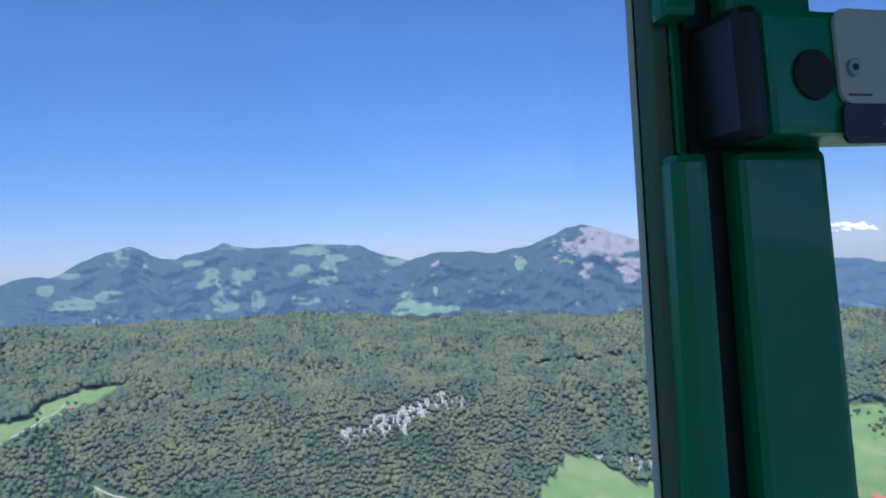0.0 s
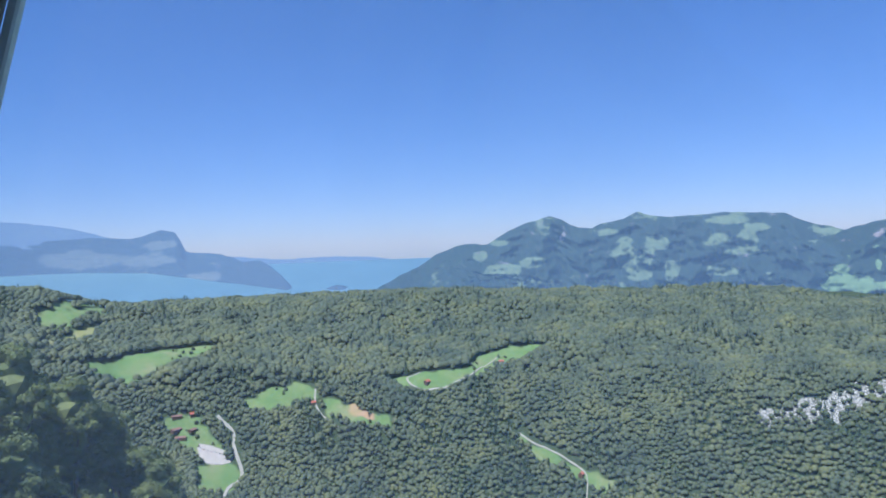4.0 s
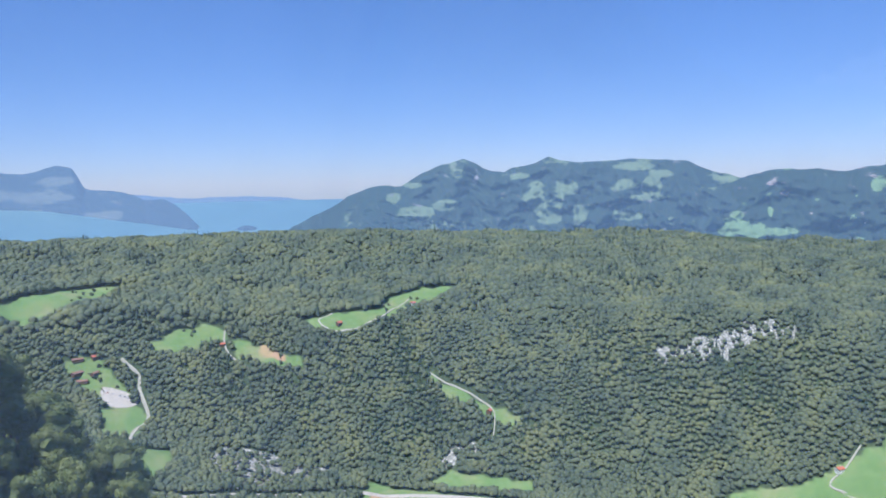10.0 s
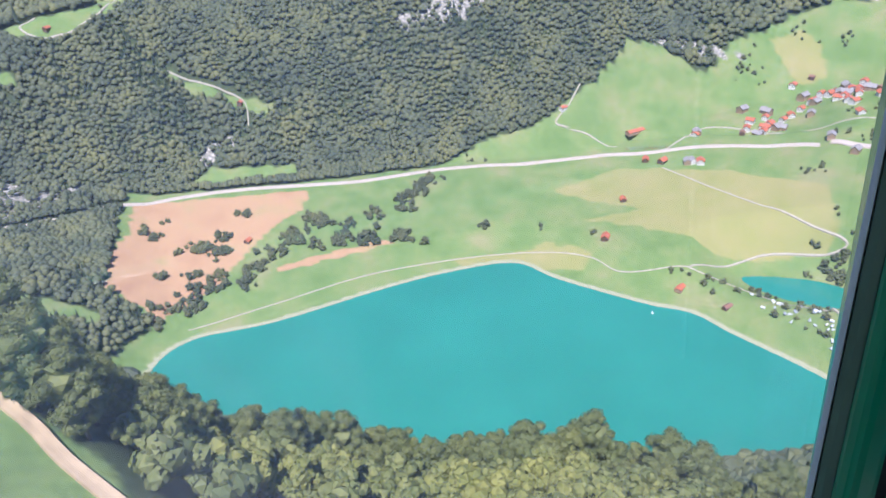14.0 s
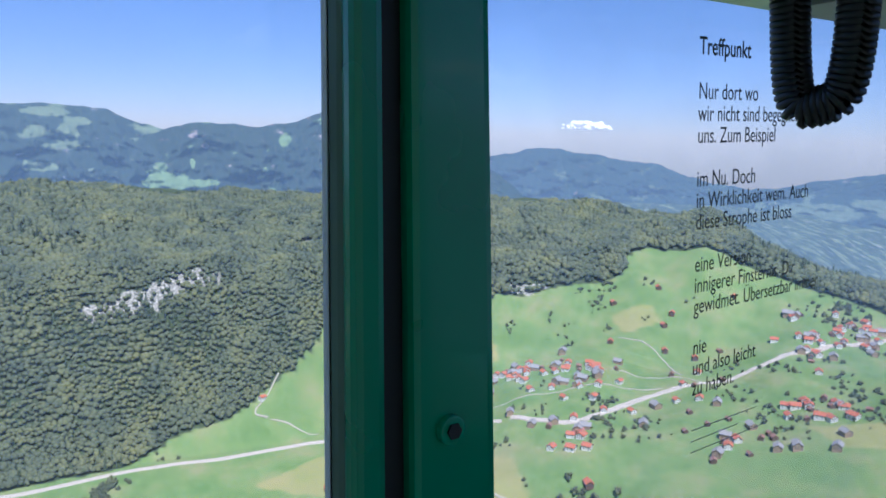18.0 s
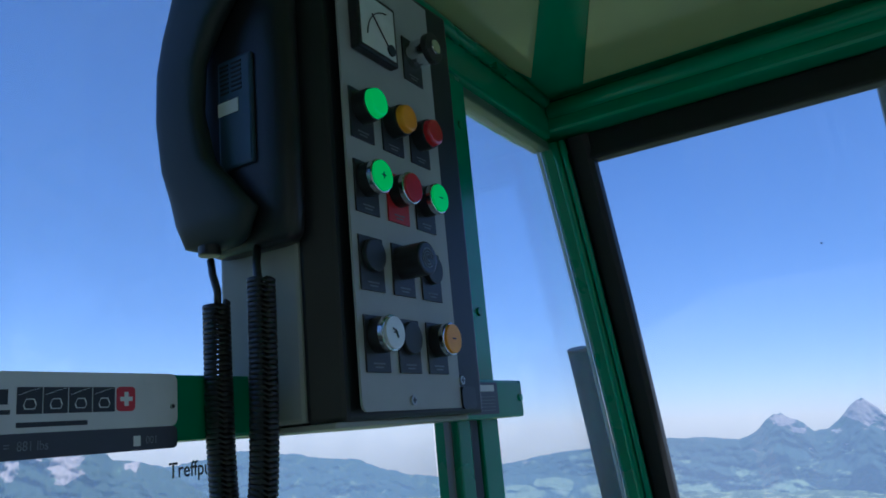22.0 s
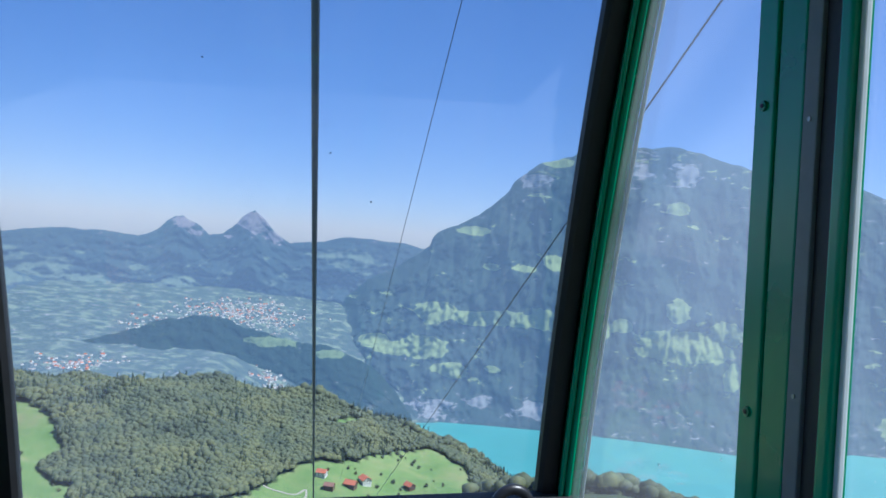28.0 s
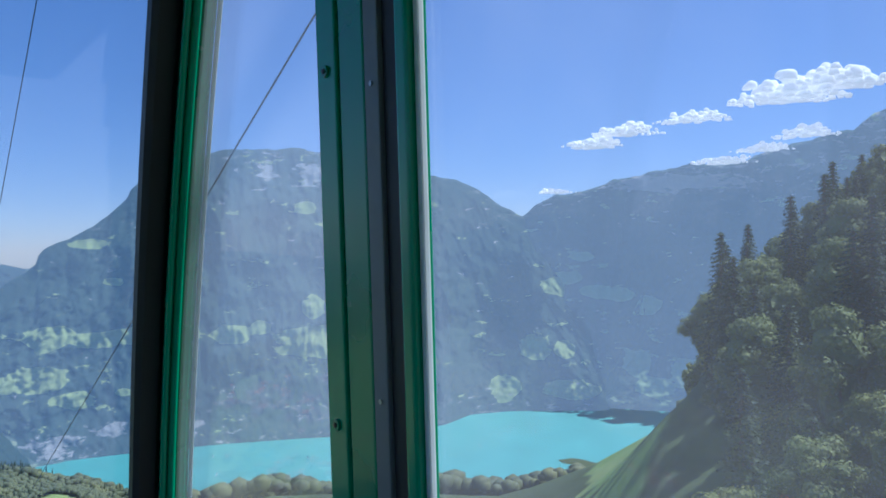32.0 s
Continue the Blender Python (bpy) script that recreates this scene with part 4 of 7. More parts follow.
def mirror(bm):
    bmesh.ops.scale(bm, verts=bm.verts, vec=(-1, 1, 1))
    bmesh.ops.translate(bm, verts=bm.verts, vec=(MIRROR_X, 0, 0))
    bmesh.ops.reverse_faces(bm, faces=bm.faces)
    return bm


def back(bm):
    """The tail end is the nose turned round."""
    bmesh.ops.scale(bm, verts=bm.verts, vec=(1, -1, 1))
    bmesh.ops.translate(bm, verts=bm.verts, vec=(0, 1.113, 0))
    bmesh.ops.reverse_faces(bm, faces=bm.faces)
    return bm


def nose_y(z):
    """How far the bowed nose window stands forward at each height."""
    return 1.375 + 0.385 * (0.545 - z) - 0.095 * (0.545 - z) ** 2


Z_LOW, Z_SILL, Z_TOP, Z_ROOF = -1.25, -0.72, 0.575, 0.70

# shell: floor, ceiling, lower walls
part("floor", box(-0.46, 0.80, -0.62, 1.74, Z_LOW - 0.05, Z_LOW, 0), FLOOR_MAT)["kind"] = "structure"
for side, name in ((lambda b: b, "wall_left"), (mirror, "wall_right")):
    w = part(name, side(box(-0.475, -0.425, -0.60, 1.72, Z_LOW, Z_SILL, 0.004)), GREEN)
    tagged(w, "dark green painted lower cabin wall", "wall", kind="structure")
for turn, name in ((lambda b: b, "wall_front"), (back, "wall_rear")):
    w = part(name, turn(box(-0.425, 0.761, 1.70, 1.745, Z_LOW, Z_SILL, 0.004)), GREEN)
    tagged(w, "dark green painted lower end wall of the cabin", "wall", kind="structure")


def ceiling_mesh():
    """A shallow lid with raised green ribs round sunken pale panels, in one mesh."""
    bm = bmesh.new()
    low = Z_ROOF - 0.036
    hip = [(-0.38, 1.175), (-0.262, 0.95), (-0.19, 0.81), (-0.19, -0.1), (-0.40, -0.1), (-0.40, 1.06)]
    front = [(-0.316, 1.262), (0.652, 1.262), (0.539, 1.0), (0.465, 0.84), (-0.129, 0.84), (-0.203, 1.0)]
    rear = [(-0.129, 0.79), (0.465, 0.79), (0.465, -0.1), (-0.129, -0.1)]
    for b, mi in ((box(-0.475, 0.811, -0.24, 1.36, low, Z_ROOF + 0.03, 0.0), 0),
                  (prism(hip, low - 0.006, low + 0.002), 1), (prism([(MIRROR_X - x, y) for x, y in hip][::-1], low - 0.006, low + 0.002), 1),
                  (prism(front, low - 0.006, low + 0.002), 1), (prism(rear, low - 0.006, low + 0.002), 1)):
        for f in b.faces:
            f.material_index = mi
        me = bpy.data.meshes.new("tmp")
        b.to_mesh(me)
        b.free()
        bm.from_mesh(me)
        bpy.data.meshes.remove(me)
    me = bpy.data.meshes.new("ceiling")
    bm.to_mesh(me)
    bm.free()
    me.materials.append(GREEN_IN)
    me.materials.append(CEIL_PANEL)
    ob = new("ceiling", me)
    ob.matrix_world = CABIN
    return tagged(ob, "green cabin ceiling with glossy pale panels", "ceiling", kind="structure")


ceiling_mesh()

# cornices: the rolled edges between ceiling and window heads
trim = thing("trim_cornice", (0, 0.5, Z_TOP), "rolled green cornice under the cabin roof", "trim", kind="structure")
for side in (lambda b: b, mirror):
    part("cornice", side(prism([(-0.475, -0.16), (-0.405, -0.16), (-0.405, 1.30), (-0.475, 1.30)], Z_TOP + 0.012, Z_ROOF, 0.006)), GREEN_IN, trim)
    part("cornice_lip", side(box(-0.452, -0.418, -0.16, 1.315, Z_TOP - 0.004, Z_TOP + 0.013, 0.004)), TRIM_PALE, trim, "pale lip over the side windows")
    part("cornice_bead", side(tube([(-0.398, y, Z_TOP + 0.075) for y in (-0.1, 0.4, 0.9, 1.27)], 0.011)), GREEN, trim, soft=True)
for turn in (lambda b: b, back):
    part("header", turn(box(-0.47, 0.806, 1.30, 1.385, 0.600, Z_ROOF, 0.012, 3)), GREEN_IN, trim)
    part("header_bead", turn(tube([(x, 1.292, 0.640) for x in (-0.40, 0.0, 0.4, 0.73)], 0.017, 12)), GREEN_IN, trim, soft=True)

# window pillars
def pillar_a(m):
    p = thing("pillar_left", (-0.42, 0.17, Z_LOW), "dark green aluminium window pillar with black groove", "pillar", kind="structure")
    part("post", prism([(-0.455, 0.2190), (-0.404, 0.2190), (-0.404, 0.1455), (-0.424, 0.1515), (-0.455, 0.1640)], Z_LOW, Z_TOP + 0.02, 0.002), m, p)
    part("edge_trim", prism([(-0.4245, 0.1478), (-0.4118, 0.1352), (-0.4045, 0.1380), (-0.4042, 0.1450), (-0.4243, 0.1510)], Z_LOW, Z_TOP + 0.01, 0.0008), TRIM_PALE, p, "pale worn trim along the pane")
    part("seal", prism([(-0.4300, 0.1465), (-0.4150, 0.1332), (-0.4122, 0.1345), (-0.4250, 0.1474)], Z_LOW, Z_TOP + 0.01, 0.0006), WHITE_SEAL, p, "bluish white pane seal")
    part("groove", box(-0.4045, -0.4005, 0.1505, 0.1645, Z_LOW, Z_TOP, 0.0), BLACK_RUBBER, p, "black rubber groove")
    for y0, y1 in ((0.1360, 0.1510), (0.1640, 0.2085)):
        part("raised_strip", box(-0.4035, -0.391, y0, y1, Z_LOW + 0.02, 0.0725, 0.004), m, p)
        part("raised_strip", box(-0.4035, -0.391, y0, y1, 0.1255, Z_TOP - 0.003, 0.004), m, p)
    for z in (-0.15, -0.45, -0.75, 0.33):
        s = part("screw", drum((-0.391, 0.1790, z), (1, 0, 0), 0.0075, 0.004, 20, 0.001), GREEN_IN, p)
        part("socket", drum((-0.3868, 0.1790, z), (1, 0, 0), 0.0042, 0.0012, 6), BLACK_RUBBER, s)
    for piece in p.children:                 # the pillar widens a little towards the floor
        if piece.name.split(".")[0] != "screw":
            for v in piece.data.vertices:
                v.co.y -= 0.036 * (0.12 - Z_LOW - v.co.z) * max(0.0, 0.0385 - v.co.y) / 0.075
    return p


def pillar_b():
    p = thing("pillar_left_forward", (-0.42, 0.89, Z_LOW), "green aluminium window pillar with screws", "pillar", kind="structure")
    part("post", box(-0.432, -0.41, 0.836, 0.9585, Z_LOW, Z_TOP + 0.02, 0.003), GREEN, p)
    part("seal", box(-0.414, -0.405, 0.829, 0.8345, Z_LOW, Z_TOP, 0.003), GREY_SEAL, p, "grey pane seal")
    part("edge_strip", box(-0.4095, -0.398, 0.838, 0.872, Z_LOW + 0.02, Z_TOP, 0.004), GREEN, p)
    part("groove", box(-0.4105, -0.4045, 0.878, 0.900, Z_LOW, Z_TOP, 0.0), BLACK_RUBBER, p, "black groove")
    part("screw_strip", box(-0.4095, -0.403, 0.908, 0.957, Z_LOW + 0.02, Z_TOP, 0.003), GREEN_IN, p, "lighter green strip with screws")
    for z in (0.50, 0.221, -0.158, -0.50):
        part("screw", drum((-0.403, 0.932, z), (1, 0, 0), 0.006, 0.003, 18, 0.001), GREEN, p)
    return p


def pillar_right():
    p = thing("pillar_right", (0.745, 0.86, Z_LOW), "green door pillar with aluminium strip and black seal", "pillar", kind="structure")
    x0, x1 = 0.722, 0.79
    part("post", box(0.732, 0.744, 0.784, 0.952, Z_LOW, Z_TOP + 0.02, 0.003), GREEN, p)
    part("screw_strip", box(x0, 0.7315, 0.914, 0.953, Z_LOW + 0.02, Z_TOP, 0.003), GREEN_IN, p, "lighter green strip with screws")
    part("face_strip", box(0.724, 0.7315, 0.863, 0.911, Z_LOW + 0.02, Z_TOP, 0.003), GREEN, p)
    part("aluminium_strip", box(0.723, 0.7315, 0.836, 0.861, Z_LOW + 0.02, Z_TOP, 0.002), GREY_SEAL, p, "grey aluminium strip with rivets")
    part("groove", box(0.728, 0.7318, 0.806, 0.835, Z_LOW, Z_TOP, 0.0), BLACK_RUBBER, p, "black rubber seal")
    part("bead", box(0.719, 0.7315, 0.784, 0.804, Z_LOW + 0.02, Z_TOP, 0.005, 3), GREEN_IN, p)
    part("seal", box(0.727, 0.7350, 0.7765, 0.7835, Z_LOW, Z_TOP, 0.002), WHITE_SEAL, p, "white pane seal")
    for z in (0.215, -0.160, -0.54, 0.52):
        s = part("screw", drum((x0, 0.933, z), (-1, 0, 0), 0.0065, 0.003, 18, 0.001), GREEN, p)
        part("socket", drum((x0 - 0.0031, 0.933, z), (-1, 0, 0), 0.003, 0.001, 6), BLACK_RUBBER, s)
    for z in (0.19, -0.12, -0.43, 0.48):
        part("rivet", drum((0.723, 0.848, z), (-1, 0, 0), 0.0026, 0.0018, 12), ALU, p)
    return p


pillar_a(GREEN)
pillar_b()
pillar_right()
p = thing("pillar_right_rear", (0.745, 0.17, Z_LOW), "green painted rear door pillar", "pillar", kind="structure")
part("post", box(0.728, 0.79, -0.36, -0.27, Z_LOW, Z_TOP + 0.02, 0.003), GREEN, p)

# bowed corner frames at nose and tail

ZS = [0.60 - 1.42 * i / 22 for i in range(23)]


def nose_path(x, out=0.0):
    rows = []
    for z in ZS:
        d = Vector((0, nose_y(z - 0.01) - nose_y(z + 0.01), -0.02)).normalized()
        n = Vector((1, 0, 0)).cross(d).normalized()
        n = n if n.y > 0 else -n
        rows.append((Vector((x, nose_y(z), z)) + n * out, Vector((1, 0, 0)), n))
    return rows


def slab(w, t):
    c = min(w, t) * 0.22
    return [(-w / 2 + c, -t / 2), (w / 2 - c, -t / 2), (w / 2, -t / 2 + c), (w / 2, t / 2 - c), (w / 2 - c, t / 2), (-w / 2 + c, t / 2), (-w / 2, t / 2 - c), (-w / 2, -t / 2 + c)]


def bead(w, t, n=12):
    return [(w / 2 * math.cos(2 * math.pi * k / n), t / 2 * math.sin(2 * math.pi * k / n)) for k in range(n)]


def corner_frame(name, side, turn, label, dx=0.0):
    f = thing(name, (0, 0.5, Z_LOW), label, "window frame", kind="structure")
    go = lambda b: turn(side(b))
    part("frame", go(sweep(nose_path(-0.428 + dx, -0.012), slab(0.048, 0.062))), GREEN if turn is same else BLACK_PLASTIC, f)
    part("frame_bead", go(sweep(nose_path(-0.4155 + dx, -0.047), bead(0.014, 0.014))), GREEN_IN, f, "rounded green bead", soft=True)
    part("frame_bead", go(sweep(nose_path(-0.4010 + dx, -0.046), bead(0.011, 0.012))), GREEN_IN, f, soft=True)
    part("gasket", go(sweep(nose_path(-0.380 + dx, -0.006), slab(0.046, 0.040))), BLACK_RUBBER, f, "black rubber gasket")
    part("seal", go(sweep(nose_path(-0.4555 + dx, -0.036), slab(0.006, 0.008))), WHITE_SEAL, f, "white seal of the side pane")
    return f


same = lambda b: b
corner_frame("frame_nose_left", same, same, "bowed green nose frame with black rubber gasket", 0.010)
corner_frame("frame_nose_right", mirror, same, "bowed green nose frame with black rubber gasket", -0.006)
corner_frame("frame_tail_left", same, back, "bowed green tail frame with black rubber gasket")
corner_frame("frame_tail_right", mirror, back, "bowed green tail frame with black rubber gasket")
g = thing("trim_nose_gasket", (0.17, 1.36, 0.55), "black rubber gasket over the nose window", "gasket", kind="structure")
part("gasket", box(-0.405, 0.741, nose_y(0.56) - 0.02, nose_y(0.56) + 0.018, 0.545, 0.599, 0.006), BLACK_RUBBER, g)
part("gasket", back(box(-0.405, 0.741, nose_y(0.56) - 0.02, nose_y(0.56) + 0.018, 0.545, 0.599, 0.006)), BLACK_RUBBER, g)
b = thing("bumper_post", (-0.485, 1.5, Z_LOW), "black rubber bumper post outside the nose corner", "bumper")
part("post", tube([(-0.480, nose_y(z) - 0.01, z) for z in [0.20 - 0.06 * i for i in range(16)]], 0.021, 16), BLACK_RUBBER, b, soft=True)
part("cap", drum((-0.480, nose_y(0.20) - 0.012, 0.198), (0, -0.3, 1), 0.021, 0.006, 20, 0.002), BLACK_PLASTIC, b)


# panes
def window(name, bm, mat, label, bent=False):
    w = thing(name, (0, 0.5, 0), label, "window", kind="structure")
    pane = part("pane", bm, mat, w, soft=bent)
    pane.visible_shadow = False
    return w


def pane_box(x, y0, y1):
    return box(x - 0.002, x + 0.002, y0, y1, Z_SILL, Z_TOP + 0.012, 0)


def corner_pane(x, y0):
    zs = [Z_TOP + 0.01 - (Z_TOP + 0.01 - Z_SILL) * k / 16 for k in range(17)]
    bm = bmesh.new()
    rows = [[bm.verts.new(p) for p in ((x, y0, z), (x, nose_y(z) - 0.02, z), (x + 0.004, nose_y(z) - 0.02, z), (x + 0.004, y0, z))] for z in zs]
    for r0, r1 in zip(rows, rows[1:]):
        for k in range(4):
            bm.faces.new((r0[k], r0[(k + 1) % 4], r1[(k + 1) % 4], r1[k]))
    bm.faces.new(rows[0])
    bm.faces.new(rows[-1][::-1])
    bmesh.ops.recalc_face_normals(bm, faces=bm.faces)
    return bm


def nose_pane():
    return sweep([(Vector((0.168, nose_y(z) - 0.004, z)), Vector((1, 0, 0)), Vector((0, 1, 0))) for z in ZS], [(-0.545, -0.002), (0.545, -0.002), (0.545, 0.002), (-0.545, 0.002)])


window("window_1", pane_box(-0.437, -0.40, 0.1560), GLASS, "large clear acrylic side window, slightly dusty and scratched")
window("window_2", pane_box(-0.434, 0.2180, 0.835), GLASS_POEM, "clear side window with printed lettering and smears")
window("window_3", corner_pane(-0.437, 0.955), GLASS, "narrow corner window with smears")
NOSE = window("window_4", nose_pane(), GLASS_FRONT, "bowed clear nose window with specks", True)
for n, (sx, sz) in enumerate(((0.003, 0.321), (0.247, 0.354), (0.212, 0.221), (0.224, 0.173), (0.192, 0.146), (0.151, 0.087), (0.303, 0.087), (0.254, 0.056), (0.16, 0.142))):
    sp = part("speck", drum((sx, nose_y(sz) - 0.0085, sz), (0, -1, 0.2), 0.0011 if n % 3 else 0.0017, 0.0008, 9), PRINT_INK, NOSE)
window("window_5", mirror(corner_pane(-0.437, 0.945)), GLASS_DUSTY, "narrow dusty corner window with reflections")
window("window_6", box(0.737, 0.741, -0.33, 0.777, Z_SILL, Z_TOP + 0.012, 0), GLASS_DOOR, "large side door window, smeared and scratched")
window("window_7", back(nose_pane()), GLASS_FRONT, "bowed clear tail window", True)

# grab rail across the side windows
rail = thing("grab_rail", (-0.39, 0.57, 0.1), "dark green metal rail across the side window", "rail")
part("bar", box(-0.4035, -0.372, 0.1640, 0.978, 0.0745, 0.1235, 0.0035), GREEN, rail)
part("end_cap", box(-0.404, -0.3715, 0.1525, 0.1635, 0.0735, 0.1245, 0.004), BLACK_PLASTIC, rail, "dark plastic end cap")
part("plug", drum((-0.3722, 0.1855, 0.0975), (1, 0, 0), 0.0098, 0.0016, 28, 0.0006), BLACK_RUBBER, rail, "black hole plug")
part("end_screw", drum((-0.3722, 0.969, 0.1), (1, 0, 0), 0.005, 0.002, 18), GREEN_IN, rail)

# rating plate, with its printing
plate = thing("rating_plate", (-0.371, 0.29, 0.1), "white and dark metal rating plate riveted to the rail", "plate")


def rounded(y0, y1, z0, z1, x, t, r=0.006):
    pts = []
    for cy, cz, a0 in ((y1 - r, z1 - r, 0), (y0 + r, z1 - r, 90), (y0 + r, z0 + r, 180), (y1 - r, z0 + r, 270)):
        pts += [(cy + r * math.cos(radians(a0 + 15 * k)), cz + r * math.sin(radians(a0 + 15 * k))) for k in range(7)]
    bm = bmesh.new()
    lo, hi = [bm.verts.new((x, a, c)) for a, c in pts], [bm.verts.new((x + t, a, c)) for a, c in pts]
    bm.faces.new(lo)
    bm.faces.new(hi[::-1])
    for i in range(len(pts)):
        bm.faces.new((lo[i], hi[i], hi[(i + 1) % len(pts)], lo[(i + 1) % len(pts)]))
    bmesh.ops.recalc_face_normals(bm, faces=bm.faces)
    return bm


def text(body, y, z, x, size, mat, parent, squeeze=1.0, bold=0.0, facing=90, name="lettering", label=""):
    """Flat letters on a side wall, read from inside the cabin (words run towards +y)."""
    cu = bpy.data.curves.new(name, "FONT")
    cu.body, cu.size, cu.extrude, cu.offset = body, size, 0.00008, bold
    tmp = bpy.data.objects.new(name, cu)
    me = bpy.data.meshes.new_from_object(tmp)
    bpy.data.objects.remove(tmp)
    bm = bmesh.new()
    bm.from_mesh(me)
    bpy.data.meshes.remove(me)
    bm.transform(Matrix.Translation((x, y, z)) @ Euler((radians(90), 0, radians(facing))).to_matrix().to_4x4() @ Matrix.Diagonal((squeeze, 1, 1, 1)))
    return part(name, bm, mat, parent, label)


def flat(y0, y1, z0, z1, x, t=0.0004):
    return box(x, x + t, y0, y1, z0, z1, 0)


PX = -0.3716
part("white_face", rounded(0.1965, 0.389, 0.086, 0.1235, PX, 0.0016), PLATE_WHITE, plate)
part("dark_band", rounded(0.1967, 0.3888, 0.0705, 0.0862, PX, 0.0016, 0.004), PLATE_DARK, plate, "dark lower band")
for y in (0.2035, 0.384):
    r = part("rivet", drum((PX + 0.0016, y, 0.1), (1, 0, 0), 0.0034 if y < 0.3 else 0.0018, 0.0014, 18, 0.0004), ALU, plate)
    part("socket", drum((PX + 0.003, y, 0.1), (1, 0, 0), 0.0014, 0.0003, 12), PRINT_INK, r)
X1 = PX + 0.0017
for y0, y1 in ((0.2265, 0.2375), (0.2385, 0.2525), (0.2535, 0.2640)):
    part("emblem", box(X1, X1 + 0.0004, y0, y1, 0.1035, 0.1125, 0), PRINT_INK, plate)
part("emblem_line", flat(0.2275, 0.2655, 0.0975, 0.1002, X1), PRINT_INK, plate)
part("maker_line", flat(0.2695, 0.3165, 0.0895, 0.0925, X1), PRINT_INK, plate)
for k in range(4):
    y0 = 0.2695 + k * 0.0170
    sq = part("pictogram", flat(y0, y0 + 0.0160, 0.0975, 0.1138, X1), PRINT_INK, plate)
    part("pictogram_line", sweep([(Vector((X1 + 0.0005, y0 + a, c)), Vector((0, 1, 0)), Vector((1, 0, 0))) for a, c in ((0.001, 0.109), (0.008, 0.1115), (0.0145, 0.1132))], [(-0.0004, 0), (0.0004, 0), (0.0004, 0.0002), (-0.0004, 0.0002)]), PRINT_WHITE, sq)
    cab = [(0.005, 0.1005), (0.011, 0.1005), (0.012, 0.103), (0.0105, 0.1065), (0.0055, 0.1065), (0.004, 0.103), (0.005, 0.1005)]
    part("pictogram_line", sweep([(Vector((X1 + 0.0005, y0 + a, c)), Vector((0, 0.7, 0.7)), Vector((1, 0, 0))) for a, c in cab], [(-0.0004, 0), (0.0004, 0), (0.0004, 0.0002), (-0.0004, 0.0002)]), PRINT_WHITE, sq)
red = part("red_square", rounded(0.338, 0.3525, 0.0975, 0.1140, X1, 0.0005, 0.003), CROSS_RED, plate, "red square with a white cross")
part("cross_bar", flat(0.3405, 0.3500, 0.1042, 0.1072, X1 + 0.0005), PRINT_WHITE, red)
part("cross_bar", flat(0.3437, 0.3468, 0.1010, 0.1105, X1 + 0.0006), PRINT_WHITE, red)
part("small_print", flat(0.2000, 0.2115, 0.0890, 0.0898, X1), GREY_SEAL, plate)
text("4", 0.2155, 0.0755, X1, 0.0088, PRINT_FAINT, plate)
part("figure_mark", box(X1, X1 + 0.0004, 0.2225, 0.2265, 0.0735, 0.0830, 0), PRINT_WHITE, plate)
part("weight_mark", box(X1, X1 + 0.0004, 0.2295, 0.2345, 0.0755, 0.0800, 0), PRINT_WHITE, plate)
text("400 kg  =  881 lbs", 0.2395, 0.0757, X1, 0.0082, PRINT_FAINT, plate, 0.86)
part("weight_mark", box(X1, X1 + 0.0004, 0.3515, 0.3570, 0.0735, 0.0805, 0), PRINT_WHITE, plate)
text("001", 0.3615, 0.0748, X1, 0.0075, PRINT_FAINT, plate, 0.9)

# notice stickers at the rail's far end
st = thing("notice_sticker", (-0.371, 0.86, 0.1), "dark data sticker on the rail", "sticker")
part("sheet", flat(0.826, 0.902, 0.0800, 0.1200, PX, 0.0006), PLATE_DARK, st)
part("white_bar", flat(0.832, 0.892, 0.1085, 0.1165, PX + 0.0007), PRINT_WHITE, st)
for k in range(5):
    part("text_line", flat(0.832, 0.892, 0.0845 + k * 0.0042, 0.0852 + k * 0.0042, PX + 0.0007), GREY_SEAL, st)
st = thing("warning_sticker", (-0.371, 0.785, 0.1), "white sticker with a red ban ring", "sticker")
part("sheet", flat(0.762, 0.808, 0.0760, 0.1180, PX, 0.0006), PLATE_WHITE, st)
part("ban_ring", sweep([(Vector((PX + 0.0008, 0.785 + 0.016 * math.cos(a), 0.097 + 0.016 * math.sin(a))), Vector((0, math.cos(a), math.sin(a))), Vector((1, 0, 0))) for a in [2 * math.pi * k / 28 for k in range(29)]], [(-0.002, 0), (0.002, 0), (0.002, 0.0004), (-0.002, 0.0004)]), CROSS_RED, st)
part("ban_bar", sweep([(Vector((PX + 0.0008, 0.785 + a, 0.097 - a)), Vector((0, 0.7, 0.7)), Vector((1, 0, 0))) for a in (-0.012, 0.012)], [(-0.0018, 0), (0.0018, 0), (0.0018, 0.0004), (-0.0018, 0.0004)]), CROSS_RED, st)

# printed poem on the pane
poem = thing("window_poem", (-0.43, 0.45, -0.07), "dark grey printed poem on the window pane", "lettering")
LINES = ["Treffpunkt", "", "Nur dort wo", "wir nicht sind begegnen wir", "uns. Zum Beispiel", "", "im Nu. Doch", "in Wirklichkeit wem. Auch", "diese Strophe ist bloss", "",
         "eine Version", "innigerer Finsternis. Dir", "gewidmet. \u00dcbersetzbar immer", "", "nie", "und also leicht", "zu haben."]
for k, body in enumerate(LINES):
    if body:
        text(body, 0.431, 0.0475 - k * 0.01535, -0.4315, 0.0165 if k else 0.0172, INK_GLASS, poem, 0.85, 0.00022 if k == 0 else 0.0, name="verse")["kind"] = "stuff"
